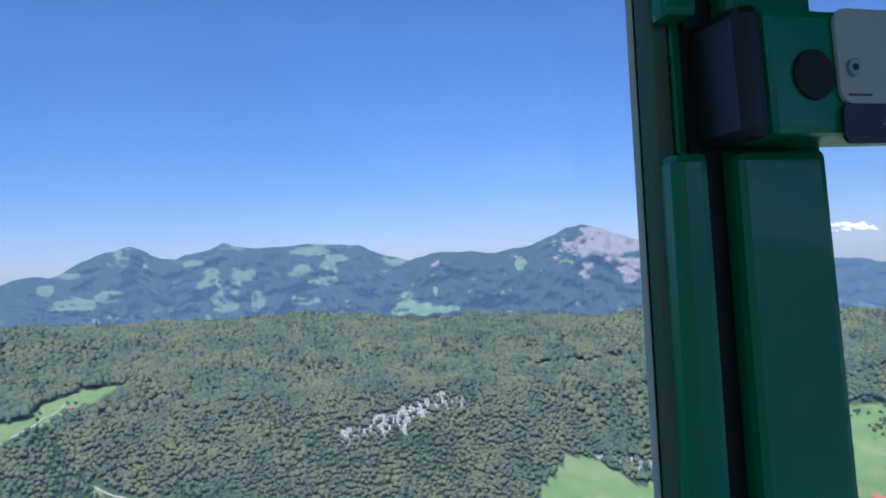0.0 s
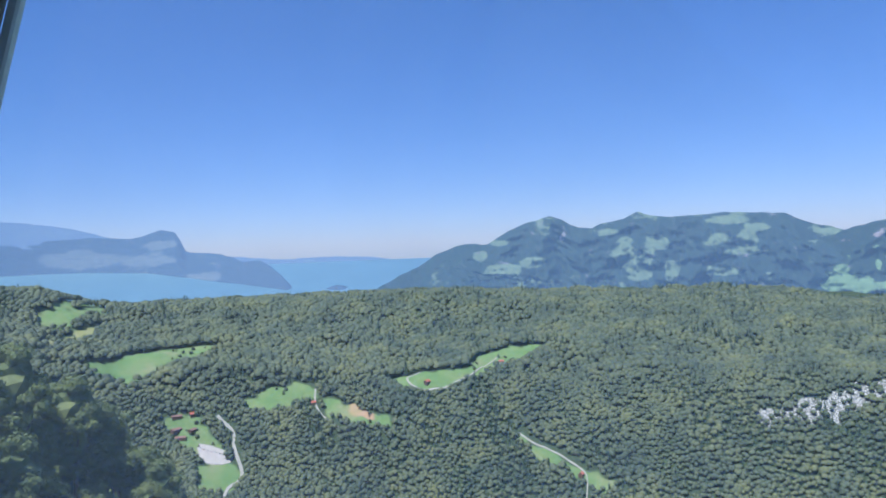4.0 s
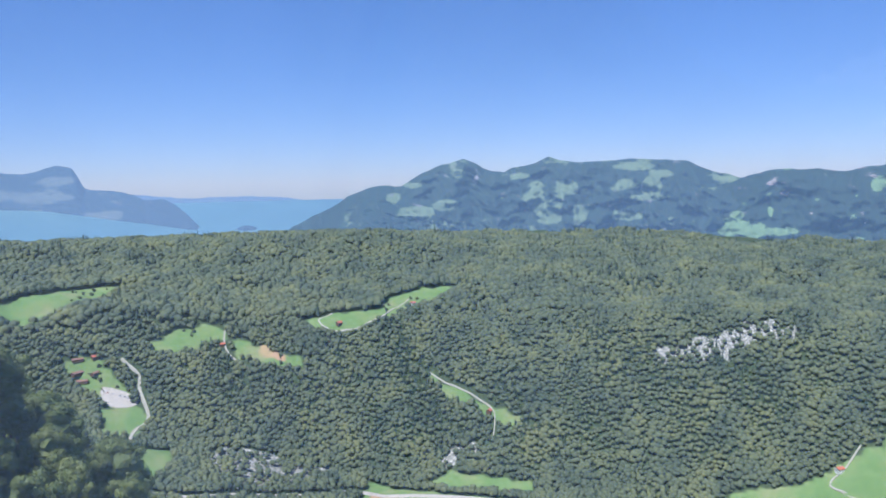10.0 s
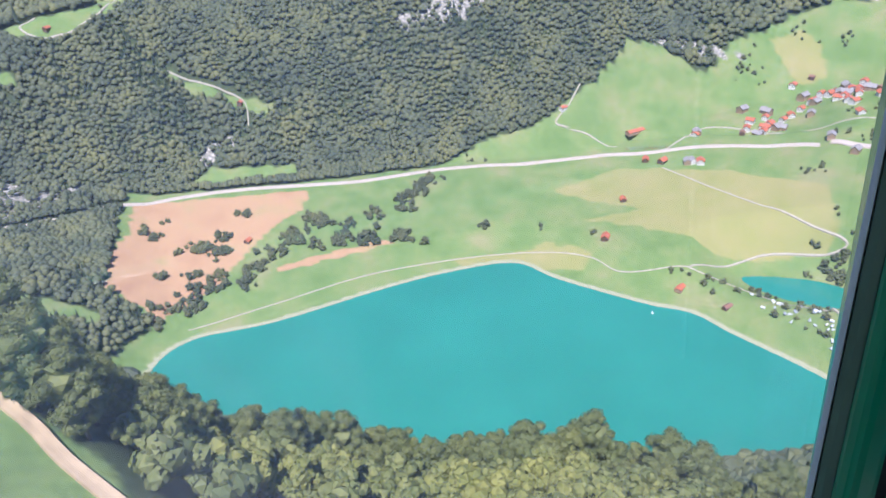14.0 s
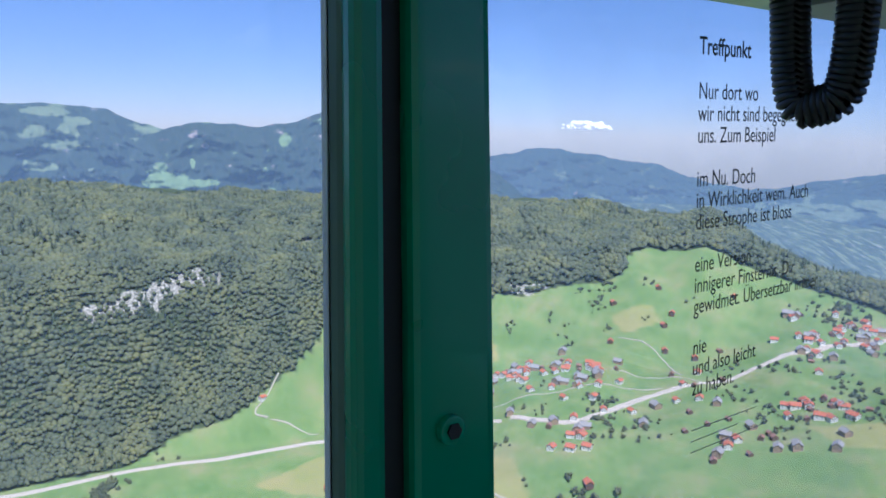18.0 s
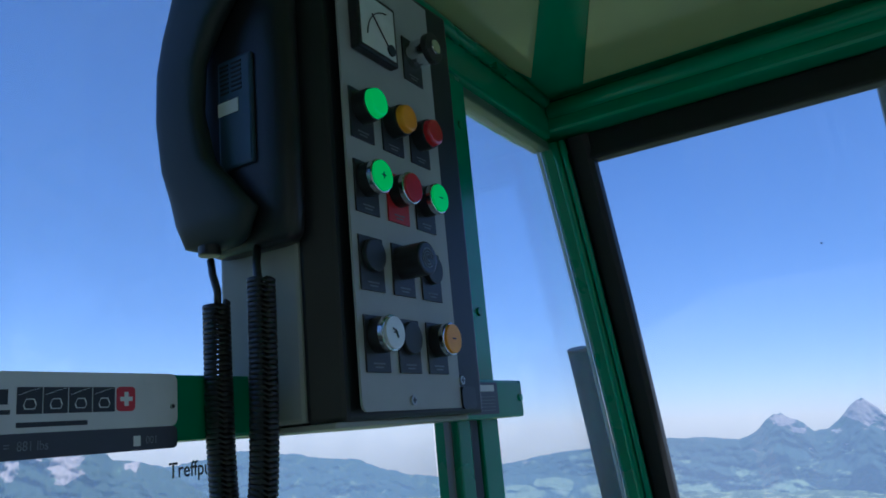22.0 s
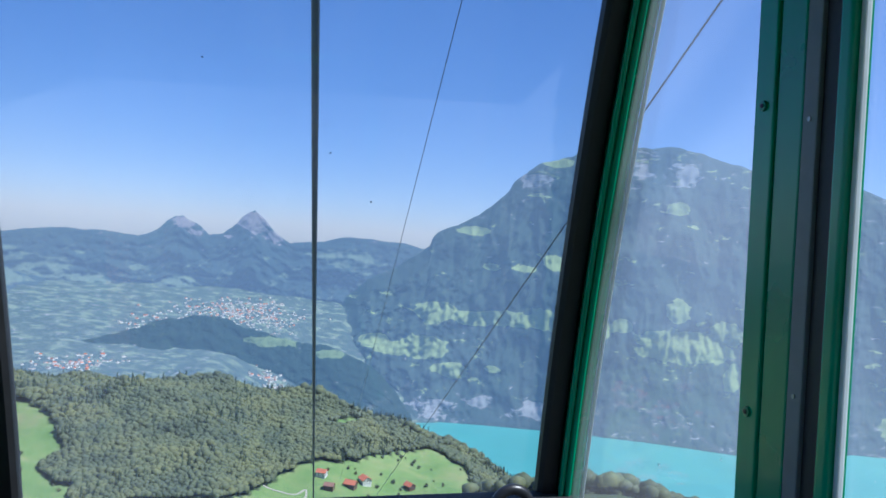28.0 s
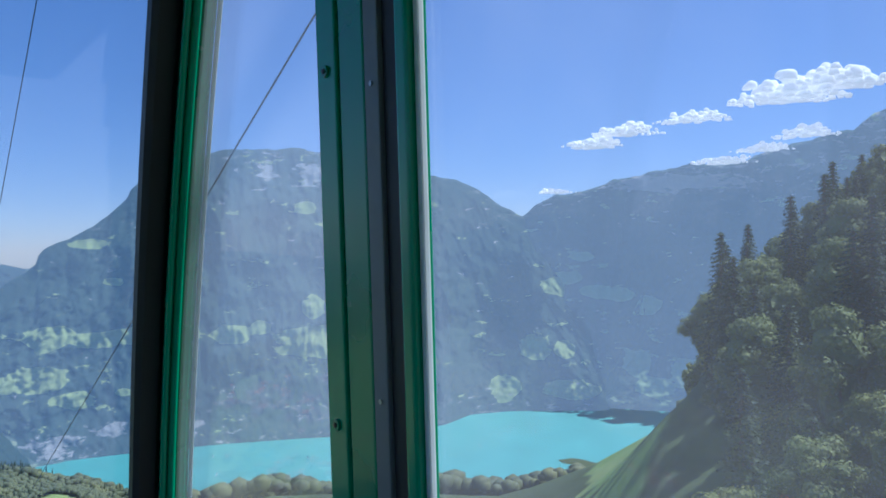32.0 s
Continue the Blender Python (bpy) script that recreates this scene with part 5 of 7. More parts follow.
for k, (n, w) in enumerate(((0, 0.085), (1, 0.06), (2, 0.10))):
    part("small_print", flat(0.431, 0.431 + w, -0.2250 - k * 0.0085, -0.2245 - k * 0.0085, -0.4315), PRINT_FAINT, poem)

# control box
cb = thing("control_box", (-0.34, 0.56, 0.08), "grey and black control box with lit push buttons", "control box")
FX = -0.2745
part("housing", prism([(-0.402, 0.4625), (-0.312, 0.4625), (-0.312, 0.668), (-0.402, 0.668)], 0.080, 0.505, 0.004), BOX_GREY, cb)
part("black_casing", prism([(-0.3115, 0.4625), (-0.282, 0.476), (-0.270, 0.674), (-0.3115, 0.674)], 0.078, 0.507, 0.004), BOX_BLACK, cb, "black casing edge")
part("lower_lip", box(-0.400, -0.285, 0.466, 0.670, 0.0735, 0.0785, 0.002), BOX_GREY, cb)
part("front_panel", rounded(0.4835, 0.6555, 0.0845, 0.5015, FX, 0.0022, 0.007), PANEL_GREY, cb, "matt grey front panel")
for y, z in ((0.5545, 0.0925), (0.640, 0.110), (0.5545, 0.4945)):
    s = part("panel_screw", drum((FX + 0.0022, y, z), (1, 0, 0), 0.0042, 0.0016, 20, 0.0005), ALU, cb)
    part("cross_slot", box(FX + 0.0037, FX + 0.0042, y - 0.0026, y + 0.0026, z - 0.0006, z + 0.0006, 0), PRINT_INK, s)
    part("cross_slot", box(FX + 0.0037, FX + 0.0042, y - 0.0006, y + 0.0006, z - 0.0026, z + 0.0026, 0), PRINT_INK, s)
part("corner_piece", rounded(0.636, 0.662, 0.083, 0.104, FX + 0.0023, 0.002, 0.005), BOX_BLACK, cb)
ROWS_Z = (0.345, 0.2785, 0.212, 0.145)
COLS_Y = (0.507, 0.5535, 0.599)
FP = FX + 0.0023


def tag_plate(y, z, mat):
    t = part("tag_plate", box(FP, FP + 0.0016, y - 0.0165, y + 0.0165, z - 0.0300, z + 0.0165, 0.0006), mat, cb, "red legend plate" if mat is TAG_RED else "")
    for k, w in enumerate((0.016, 0.011)):
        part("legend", box(FP + 0.0017, FP + 0.0019, y - w / 2, y + w / 2, z - 0.0235 - k * 0.003, z - 0.0222 - k * 0.003, 0), GREY_SEAL, t)


def button(kind, y, z):
    if kind == "blank":
        part("blank_plug", drum((FP + 0.0016, y, z), (1, 0, 0), 0.0142, 0.005, 32, 0.0012), TAG_BLACK, cb)
        return
    if kind == "buzzer":
        bz = part("buzzer", drum((FP + 0.0016, y, z), (1, 0, 0), 0.0150, 0.026, 36, 0.002), BLACK_PLASTIC, cb, "black buzzer with spiral slots")
        for r in (0.003, 0.0058, 0.0086):
            part("slot_ring", sweep([(Vector((FP + 0.0278, y + r * math.cos(a), z + r * math.sin(a))), Vector((0, math.cos(a), math.sin(a))), Vector((1, 0, 0))) for a in [2 * math.pi * k / 24 for k in range(22)]], [(-0.0005, 0), (0.0005, 0), (0.0005, 0.0002), (-0.0005, 0.0002)]), GREY_SEAL, bz)
        return
    lens = {"green": GREEN_LIT, "amber": AMBER, "red": RED_LENS, "clear": CLEAR_CAP}[kind[0]]
    b2 = part("push_button", drum((FP + 0.0016, y, z), (1, 0, 0), 0.0148, 0.013, 36, 0.001), BLACK_PLASTIC if kind[1] != "clear_ring" else CLEAR_CAP, cb)
    if kind[1] == "dome":
        part("lens", drum((FP + 0.0146, y, z), (1, 0, 0), 0.0136, 0.007, 36, 0.0025, 0.93), lens, b2)
        part("bezel", drum((FP + 0.0120, y, z), (1, 0, 0), 0.0146, 0.0032, 36, 0.0008), BLACK_PLASTIC, b2)
    else:
        part("bezel", drum((FP + 0.0125, y, z), (1, 0, 0), 0.0150, 0.0052, 36, 0.0012), CHROME, b2, "chrome bezel")
        part("lens", drum((FP + 0.0178, y, z), (1, 0, 0), 0.0134, 0.0022, 32, 0.0008), lens, b2)
        if kind[2]:
            part("mark", box(FP + 0.0201, FP + 0.0204, y - 0.003, y + 0.003, z - 0.0006, z + 0.0006, 0), PRINT_INK, b2)
        if kind[2] == "plus":
            part("mark", box(FP + 0.0201, FP + 0.0204, y - 0.0006, y + 0.0006, z - 0.003, z + 0.003, 0), PRINT_INK, b2)
        if kind[2] == "phone":
            part("mark", tube([(FP + 0.0203, y - 0.004, z + 0.003), (FP + 0.0203, y, z + 0.002), (FP + 0.0203, y + 0.003, z - 0.004)], 0.0009, 6), PHONE_BLUE, b2)


GRID = [[("green", "dome", ""), ("amber", "dome", ""), ("red", "dome", "")],
        [("green", "ring", "plus"), ("red", "ring", ""), ("green", "ring", "minus")],
        ["blank", "buzzer", "blank"],
        [("clear", "ring", "phone"), "blank", ("amber", "ring", "bar")]]
for z, row in zip(ROWS_Z, GRID):
    for y, kind in zip(COLS_Y, row):
        tag_plate(y, z, TAG_RED if kind == ("red", "ring", "") else TAG_BLACK)
        button(kind, y, z)
meter = part("meter", box(FP, FP + 0.010, 0.4985, 0.560, 0.400, 0.4615, 0.002), BLACK_PLASTIC, cb, "square dial meter")
part("dial", box(FP + 0.0101, FP + 0.0106, 0.503, 0.5555, 0.4045, 0.457, 0), CLEAR_CAP, meter)
part("needle", tube([(FP + 0.0112, 0.545, 0.414), (FP + 0.0112, 0.520, 0.440)], 0.0007, 6), PRINT_INK, meter)
part("pivot", drum((FP + 0.0107, 0.547, 0.413), (1, 0, 0), 0.0055, 0.002, 20), PRINT_INK, meter)
part("scale_arc", tube([(FP + 0.0111, 0.547 - 0.036 * math.cos(a), 0.413 + 0.036 * math.sin(a)) for a in [0.1 + 0.15 * k for k in range(10)]], 0.0006, 5), PRINT_INK, meter)
tag_plate(0.599, 0.432, TAG_BLACK)
key = part("key_switch", drum((FP + 0.0016, 0.599, 0.432), (1, 0, 0), 0.0135, 0.020, 32, 0.001), CHROME, cb, "chrome key switch")
part("collar", drum((FP + 0.0215, 0.599, 0.432), (1, 0, 0), 0.0155, 0.006, 32, 0.001), BLACK_PLASTIC, key)
part("barrel", drum((FP + 0.0276, 0.599, 0.432), (1, 0, 0), 0.0075, 0.003, 24, 0.0008), CHROME, key)

# telephone on the box's side
ph = thing("wall_telephone", (-0.35, 0.44, 0.22), "dark grey wall telephone with handset and coiled cord", "telephone")


def loft(rows):
    """Rounded body: rows of (z, x0, x1, y0, y1)."""
    bm = bmesh.new()
    rings = []
    for z, x0, x1, y0, y1 in rows:
        ring = []
        for k in range(20):
            a = 2 * math.pi * k / 20
            cx, cy = math.cos(a), math.sin(a)
            sx = math.copysign(abs(cx) ** 0.55, cx)
            sy = math.copysign(abs(cy) ** 0.55, cy)
            ring.append(bm.verts.new(((x0 + x1) / 2 + (x1 - x0) / 2 * sx, (y0 + y1) / 2 + (y1 - y0) / 2 * sy, z)))
        rings.append(ring)
    for r0, r1 in zip(rings, rings[1:]):
        for i in range(20):
            bm.faces.new((r0[i], r0[(i + 1) % 20], r1[(i + 1) % 20], r1[i]))
    bm.faces.new(rings[0][::-1])
    bm.faces.new(rings[-1])
    bmesh.ops.recalc_face_normals(bm, faces=bm.faces)
    return bm


part("base", loft([(0.205, -0.385, -0.290, 0.436, 0.461), (0.212, -0.398, -0.283, 0.430, 0.4615), (0.235, -0.402, -0.280, 0.428, 0.4615), (0.47, -0.402, -0.280, 0.428, 0.4615), (0.495, -0.392, -0.29, 0.436, 0.461)]), BLACK_PLASTIC, ph, "black base", True)
part("cradle", box(-0.362, -0.318, 0.4235, 0.4300, 0.290, 0.392, 0.003), PHONE_BLUE, ph, "blue-grey cradle recess")
for k in range(7):
    part("vent_slot", box(-0.358, -0.347, 0.4226, 0.4236, 0.360 + k * 0.0042, 0.3617 + k * 0.0042, 0), BLACK_RUBBER, ph)
    part("vent_slot", box(-0.343, -0.330, 0.4226, 0.4236, 0.360 + k * 0.0042, 0.3617 + k * 0.0042, 0), BLACK_RUBBER, ph)
part("white_label", box(-0.361, -0.335, 0.4226, 0.4236, 0.341, 0.353, 0), PRINT_WHITE, ph)
hs = part("handset", loft([(0.207, -0.381, -0.336, 0.414, 0.427), (0.213, -0.398, -0.323, 0.406, 0.427), (0.240, -0.409, -0.310, 0.403, 0.427), (0.268, -0.414, -0.333, 0.400, 0.427), (0.300, -0.420, -0.358, 0.395, 0.422), (0.345, -0.424, -0.366, 0.392, 0.416), (0.390, -0.424, -0.364, 0.393, 0.418),
                           (0.425, -0.421, -0.348, 0.397, 0.427), (0.450, -0.416, -0.323, 0.401, 0.427), (0.485, -0.408, -0.318, 0.406, 0.427), (0.498, -0.396, -0.333, 0.412, 0.427)]), PHONE_GREY, ph, "dark grey handset", True)
part("handset_boss", drum((-0.366, 0.412, 0.210), (0, 0, -1), 0.011, 0.010, 20, 0.002), BLACK_PLASTIC, hs)


def cord_path(n):
    """A hanging loop from the handset's foot to the base."""
    out = []
    for i in range(n + 1):
        a = math.pi * (-0.5 + i / n * 1.0)
        t = i / n
        x = -0.3630 + 0.040 * (0.5 + 0.5 * math.sin(a)) ** 1.0
        depth = 0.178 * (1 - abs(2 * t - 1) ** 4.4)
        z = 0.178 + 0.014 * t - depth
        y = 0.409 + 0.012 * t
        out.append(Vector((x, y, z)))
    return out


rough_line = cord_path(400)
along = np.concatenate([[0], np.cumsum([(q - p).length for p, q in zip(rough_line, rough_line[1:])])])
spine = [Vector([float(np.interp(along[-1] * k / 160, along, [p[c] for p in rough_line])) for c in range(3)]) for k in range(161)]
turns, coil = 96, []
for i in range(turns * 12 + 1):
    s = i / (turns * 12) * 160
    k = min(int(s), 159)
    p0 = spine[k].lerp(spine[k + 1], s - k)
    d = (spine[k + 1] - spine[k]).normalized()
    s1 = d.cross(Vector((0, 1, 0))).normalized()
    a = 2 * math.pi * i / 12
    coil.append(p0 + (s1 * math.cos(a) + Vector((0, 1, 0)) * math.sin(a)) * 0.0102)
cord = part("coiled_cord", tube(coil, 0.0027, 6), BLACK_PLASTIC, ph, "black coiled cord", True)
part("cord_end", tube([(-0.371, 0.412, 0.216), (-0.368, 0.411, 0.203), (-0.362, 0.410, 0.188), (-0.3615, 0.409, 0.174)], 0.0035, 8), BLACK_PLASTIC, cord, soft=True)
part("cord_end", tube([(-0.338, 0.438, 0.224), (-0.334, 0.430, 0.210), (-0.328, 0.423, 0.197), (-0.325, 0.421, 0.190)], 0.0038, 8), BLACK_PLASTIC, cord, soft=True)

def phone_fit(me, body):
    """The shell is shallow and slim, its foot well above the rail."""
    for v in me.vertices:
        v.co.y = 0.0215 + (v.co.y - 0.0215) * 0.76
        if body:
            v.co.x = -0.074 + (v.co.x + 0.074) * 0.9
            z = v.co.z + 0.22
            v.co.z = (0.223 + (z - 0.205) * 0.81 if z < 0.3 else z) - 0.22


for piece in ph.children:
    corded = piece is cord
    phone_fit(piece.data, not corded)
    for bit in piece.children:
        phone_fit(bit.data, not corded)

# shelf under the nose window and the seats
sh = thing("nose_shelf", (0.17, 1.58, -0.53), "black textured shelf under the nose window", "shelf")
part("top", box(-0.432, 0.768, 1.44, 1.672, -0.560, -0.531, 0.006), SHELF_BLACK, sh)
part("edge_strip", box(0.10, 0.768, 1.427, 1.4395, -0.556, -0.530, 0.003), ALU, sh, "silver edge strip")
part("back_panel", box(-0.432, 0.768, 1.60, 1.68, Z_LOW, -0.5605, 0.004), BLACK_PLASTIC, sh)
hd = thing("arched_grip", (0.62, 1.58, -0.53), "black plastic arch standing on the nose shelf", "grip")
part("arch", tube([(0.62 + 0.036 * math.cos(a), 1.58, -0.530 + 0.036 * math.sin(a)) for a in [math.pi * k / 16 for k in range(17)]], 0.0115, 14), BLACK_PLASTIC, hd, soft=True)
br = thing("shelf_bracket", (-0.40, 1.60, -0.53), "small bare metal bracket beside the nose frame", "bracket")
part("leaf", rounded(1.585, 1.605, -0.545, -0.495, -0.4005, 0.004, 0.005), ALU, br)
part("pin", drum((-0.3965, 1.595, -0.510), (1, 0, 0), 0.004, 0.006, 16, 0.001), STEEL, br)
for turn, y in ((same, 1.42), (back, 1.42)):
    bn = thing("bench_seat", (0.17, 1.3 if turn is same else -0.2, Z_LOW), "dark slatted bench seat across the cabin end", "bench", "cabin benches")
    part("seat", turn(box(-0.40, 0.735, 1.16, 1.55, -0.86, -0.82, 0.012)), BLACK_PLASTIC, bn)
    part("front_panel", turn(box(-0.40, 0.735, 1.20, 1.22, Z_LOW + 0.001, -0.861, 0.004)), GREEN, bn)

# hanger and ropes
ROPE_DIR = Vector((0.05, 1.0, -0.47)).normalized()


def rope(name, at, radius, label, before=60, after=1500):
    r = outside(name, Matrix.Translation(at), label, "rope")
    part("strand", tube([ROPE_DIR * -before, ROPE_DIR * 0, ROPE_DIR * 60, ROPE_DIR * 400, ROPE_DIR * after], radius, 8), STEEL, r)
    return r


rope("track_rope", (0.0, 0.08, 2.70), 0.020, "dark steel rope running down ahead of the cabin")
rope("return_rope", (4.12, 0.08, 6.45), 0.012, "thin steel rope of the other track")
rope("signal_rope", (1.62, 0.08, 8.1), 0.007, "thin signal rope beside the track")
hg = thing("cabin_hanger", (0.168, 0.56, Z_ROOF + 0.03), "steel hanger arm between cabin roof and rope", "hanger")
part("arm", tube([(0.168, 0.56, Z_ROOF + 0.03), (0.168, 0.56, 1.5), (0.10, 0.45, 2.2), (0.02, 0.30, 2.56)], 0.035, 12), STEEL, hg, soft=True)
part("foot_plate", box(0.02, 0.316, 0.40, 0.72, Z_ROOF + 0.0301, Z_ROOF + 0.05, 0.004), GREEN, hg)
part("grip", box(-0.08, 0.08, 0.10, 0.50, 2.46, 2.64, 0.02), STEEL, hg)

# ---- woods ----
def icosphere(level):
    bm = bmesh.new()
    bmesh.ops.create_icosphere(bm, subdivisions=level, radius=1)
    v = np.array([p.co[:] for p in bm.verts])
    f = np.array([[q.index for q in t.verts] for t in bm.faces])
    bm.free()
    return v, f


def crown_forms(level, n, seed, ragged=0.09):
    g = np.random.RandomState(seed)
    v, f = icosphere(level)
    keep = (v[f][:, :, 2].mean(1) > -0.45)
    f = f[keep]
    out = []
    for _ in range(n):
        w = v.copy()
        for _ in range(7):
            d = g.normal(size=3)
            d /= np.linalg.norm(d)
            w *= (1 + g.uniform(-0.16, 0.22) * np.exp(-3.5 * (1 - v @ d)))[:, None]
        w *= (1 + g.uniform(-ragged, ragged, len(v)))[:, None]
        w[:, 2] = w[:, 2] * 1.0 + 0.35
        out.append((w, f))
    return out


def spire_forms(n, seed):
    g = np.random.RandomState(seed)
    out = []
    for _ in range(n):
        verts, faces = [], []
        for tier in range(4):
            z0, rad, k = -0.4 + tier * 0.55, 0.62 * (1 - tier * 0.21), 7
            base = len(verts)
            for a in range(k):
                t = 2 * np.pi * a / k + tier
                rr = rad * g.uniform(0.75, 1.2)
                verts.append((rr * np.cos(t), rr * np.sin(t), z0 + g.uniform(-0.12, 0.08)))
            verts.append((0, 0, z0 + 0.95))
            faces += [(base + a, base + (a + 1) % k, base + k) for a in range(k)]
        out.append((np.array(verts), np.array(faces)))
    return out


def scatter_mesh(name, pts, sizes, heights, forms, mat, seed, label, soft=True):
    """One wood: every crown is an island of its own."""
    g = np.random.RandomState(seed)
    V, F, base = [], [], 0
    pick = g.randint(0, len(forms), len(pts))
    for k, (fv, ff) in enumerate(forms):
        idx = np.where(pick == k)[0]
        if not len(idx):
            continue
        a = g.uniform(0, 2 * np.pi, len(idx))
        c, s = np.cos(a)[:, None], np.sin(a)[:, None]
        x = (fv[None, :, 0] * c - fv[None, :, 1] * s) * sizes[idx, None] + pts[idx, 0, None]
        y = (fv[None, :, 0] * s + fv[None, :, 1] * c) * sizes[idx, None] + pts[idx, 1, None]
        z = fv[None, :, 2] * heights[idx, None] + pts[idx, 2, None]
        V.append(np.stack([x, y, z], -1).reshape(-1, 3))
        F.append((ff[None] + (np.arange(len(idx)) * len(fv))[:, None, None] + base).reshape(-1, 3))
        base += len(idx) * len(fv)
    V, F = np.concatenate(V), np.concatenate(F)
    me = bpy.data.meshes.new(name)
    me.vertices.add(len(V))
    me.vertices.foreach_set("co", V.astype(np.float32).ravel())
    me.loops.add(len(F) * 3)
    me.loops.foreach_set("vertex_index", F.astype(np.int32).ravel())
    me.polygons.add(len(F))
    me.polygons.foreach_set("loop_start", np.arange(0, len(F) * 3, 3, dtype=np.int32))
    me.update(calc_edges=True)
    me.polygons.foreach_set("use_smooth", np.full(len(F), soft))
    me.materials.append(mat)
    return tagged(new(name, me), label, "forest", kind="stuff")


def wood_points(az0, az1, r0, r1, gap, seed, fill=0.93):
    """Tree places on a jittered grid, outside fields, water, rock and roads."""
    g = np.random.RandomState(seed)
    xs = np.arange(-r1, r1, gap)
    X, Y = np.meshgrid(xs, xs)
    X = (X + g.uniform(-0.42, 0.42, X.shape) * gap).ravel()
    Y = (Y + g.uniform(-0.42, 0.42, Y.shape) * gap).ravel()
    az, r = np.degrees(np.arctan2(-X, Y)), np.hypot(X, Y)
    k = (az > az0) & (az < az1) & (r > r0) & (r < r1)
    X, Y = X[k], Y[k]
    ok = (open_land(X, Y) < 0.4) & (inside(X, Y, LAKE) > 9) & (inside(X, Y, POND) > 8) & (g.uniform(size=len(X)) < fill)
    rock = soft_mask(X, Y, CLIFFS, 16, 16)
    ok &= (rock < 0.5) | (g.uniform(size=len(X)) < 0.27)
    for line, width in ROADS:
        ok &= line_distance(X, Y, line) > width * 0.5 + 5
    return X[ok], Y[ok]


def line_distance(x, y, line):
    best = np.full(np.shape(x), 1e18)
    for (ax, ay), (bx, by) in zip(line, line[1:]):
        ex, ey = bx - ax, by - ay
        t = np.clip(((x - ax) * ex + (y - ay) * ey) / (ex * ex + ey * ey), 0, 1)
        best = np.minimum(best, (x - ax - t * ex) ** 2 + (y - ay - t * ey) ** 2)
    return np.sqrt(best)


def open_curve(points, n=6):
    p, out = np.array(points, float), []
    p = np.vstack([2 * p[0] - p[1], p, 2 * p[-1] - p[-2]])
    for k in range(1, len(p) - 2):
        a, b, c, d = p[k - 1], p[k], p[k + 1], p[k + 2]
        for t in np.arange(n) / n:
            out.append(0.5 * ((2 * b) + (c - a) * t + (2 * a - 5 * b + 4 * c - d) * t * t + (3 * b - a - 3 * c + d) * t ** 3))
    out.append(p[-2])
    return np.array(out)


MAIN_ROAD = open_curve([(-1340, -760), (-1360, -640), (-1500, -450), (-1600, -330), (-1617, -127), (-1586, 52), (-1562, 185), (-1556, 366), (-1502, 552), (-1472, 692), (-1410, 801), (-1369, 905), (-1258, 1039), (-1144, 1109),
                        (-1065, 1185), (-1040, 1400), (-950, 1544), (-899, 1702), (-843, 1836), (-754, 2028), (-640, 2100)])
LANES = {
    "farm_lane": ([(-1330, 789), (-1184, 831), (-1040, 882), (-957, 930), (-948, 915), (-1009, 808), (-1000, 660)], 3.2),
    "shore_path": ([(-1000, 660), (-1050, 560), (-1120, 520), (-1200, 400), (-1215, 160), (-1175, -50), (-1150, -200)], 2.0),
    "inn_road": ([(-1705, -923), (-1694, -878), (-1670, -864), (-1638, -831), (-1619, -827), (-1560, -838), (-1400, -740)], 7.0),
    "wood_track": ([(-1858, -206), (-1832, -129), (-1804, -55), (-1788, -42), (-1760, -45)], 2.8),
    "meadow_track": ([(-1480, 760), (-1540, 700), (-1580, 650), (-1600, 690), (-1625, 730)], 3.0),
    "hamlet_lane": ([(-1400, 830), (-1450, 960), (-1370, 1050), (-1260, 1150), (-1170, 1280), (-1050, 1420)], 4.0),
    "upper_lane": ([(-1190, 1400), (-1080, 1480), (-1000, 1500)], 3.5),
    "camp_track": ([(-1000, 660), (-900, 745), (-760, 775), (-690, 770), (-640, 730)], 2.6),
    "house_track": ([(-35, 1549), (24, 1529), (50, 1545), (35, 1490), (-60, 1430)], 4.0),
    "field_loop": ([(-1840, -720), (-1815, -712), (-1795, -690), (-1780, -640)], 4.0),
    "pasture_lane": ([(-1950, -470), (-1925, -500), (-1900, -450), (-1960, -330), (-2060, -280)], 4.0),
    "slope_path": ([(-104, -34), (-123, -49), (-134, -56), (-143, -63), (-154, -74), (-165, -88), (-174, -104)], 3.0),
    "alp_lane": ([(-1290, 1540), (-1180, 1560), (-1060, 1500)], 3.5),
}
ROADS = [(MAIN_ROAD, 11.0)] + [(open_curve(p), w) for p, w in LANES.values()]

LEAF = leafy("leaf_wood", (0.088, 0.102, 0.056), (0.120, 0.135, 0.067), 0.5)
NEEDLE = leafy("needle_wood", (0.034, 0.052, 0.034), (0.062, 0.085, 0.050), 0.5)
ROUND_MID, ROUND_FAR, SPIRE = crown_forms(2, 7, 5, 0.24), crown_forms(1, 6, 6), spire_forms(4, 8)


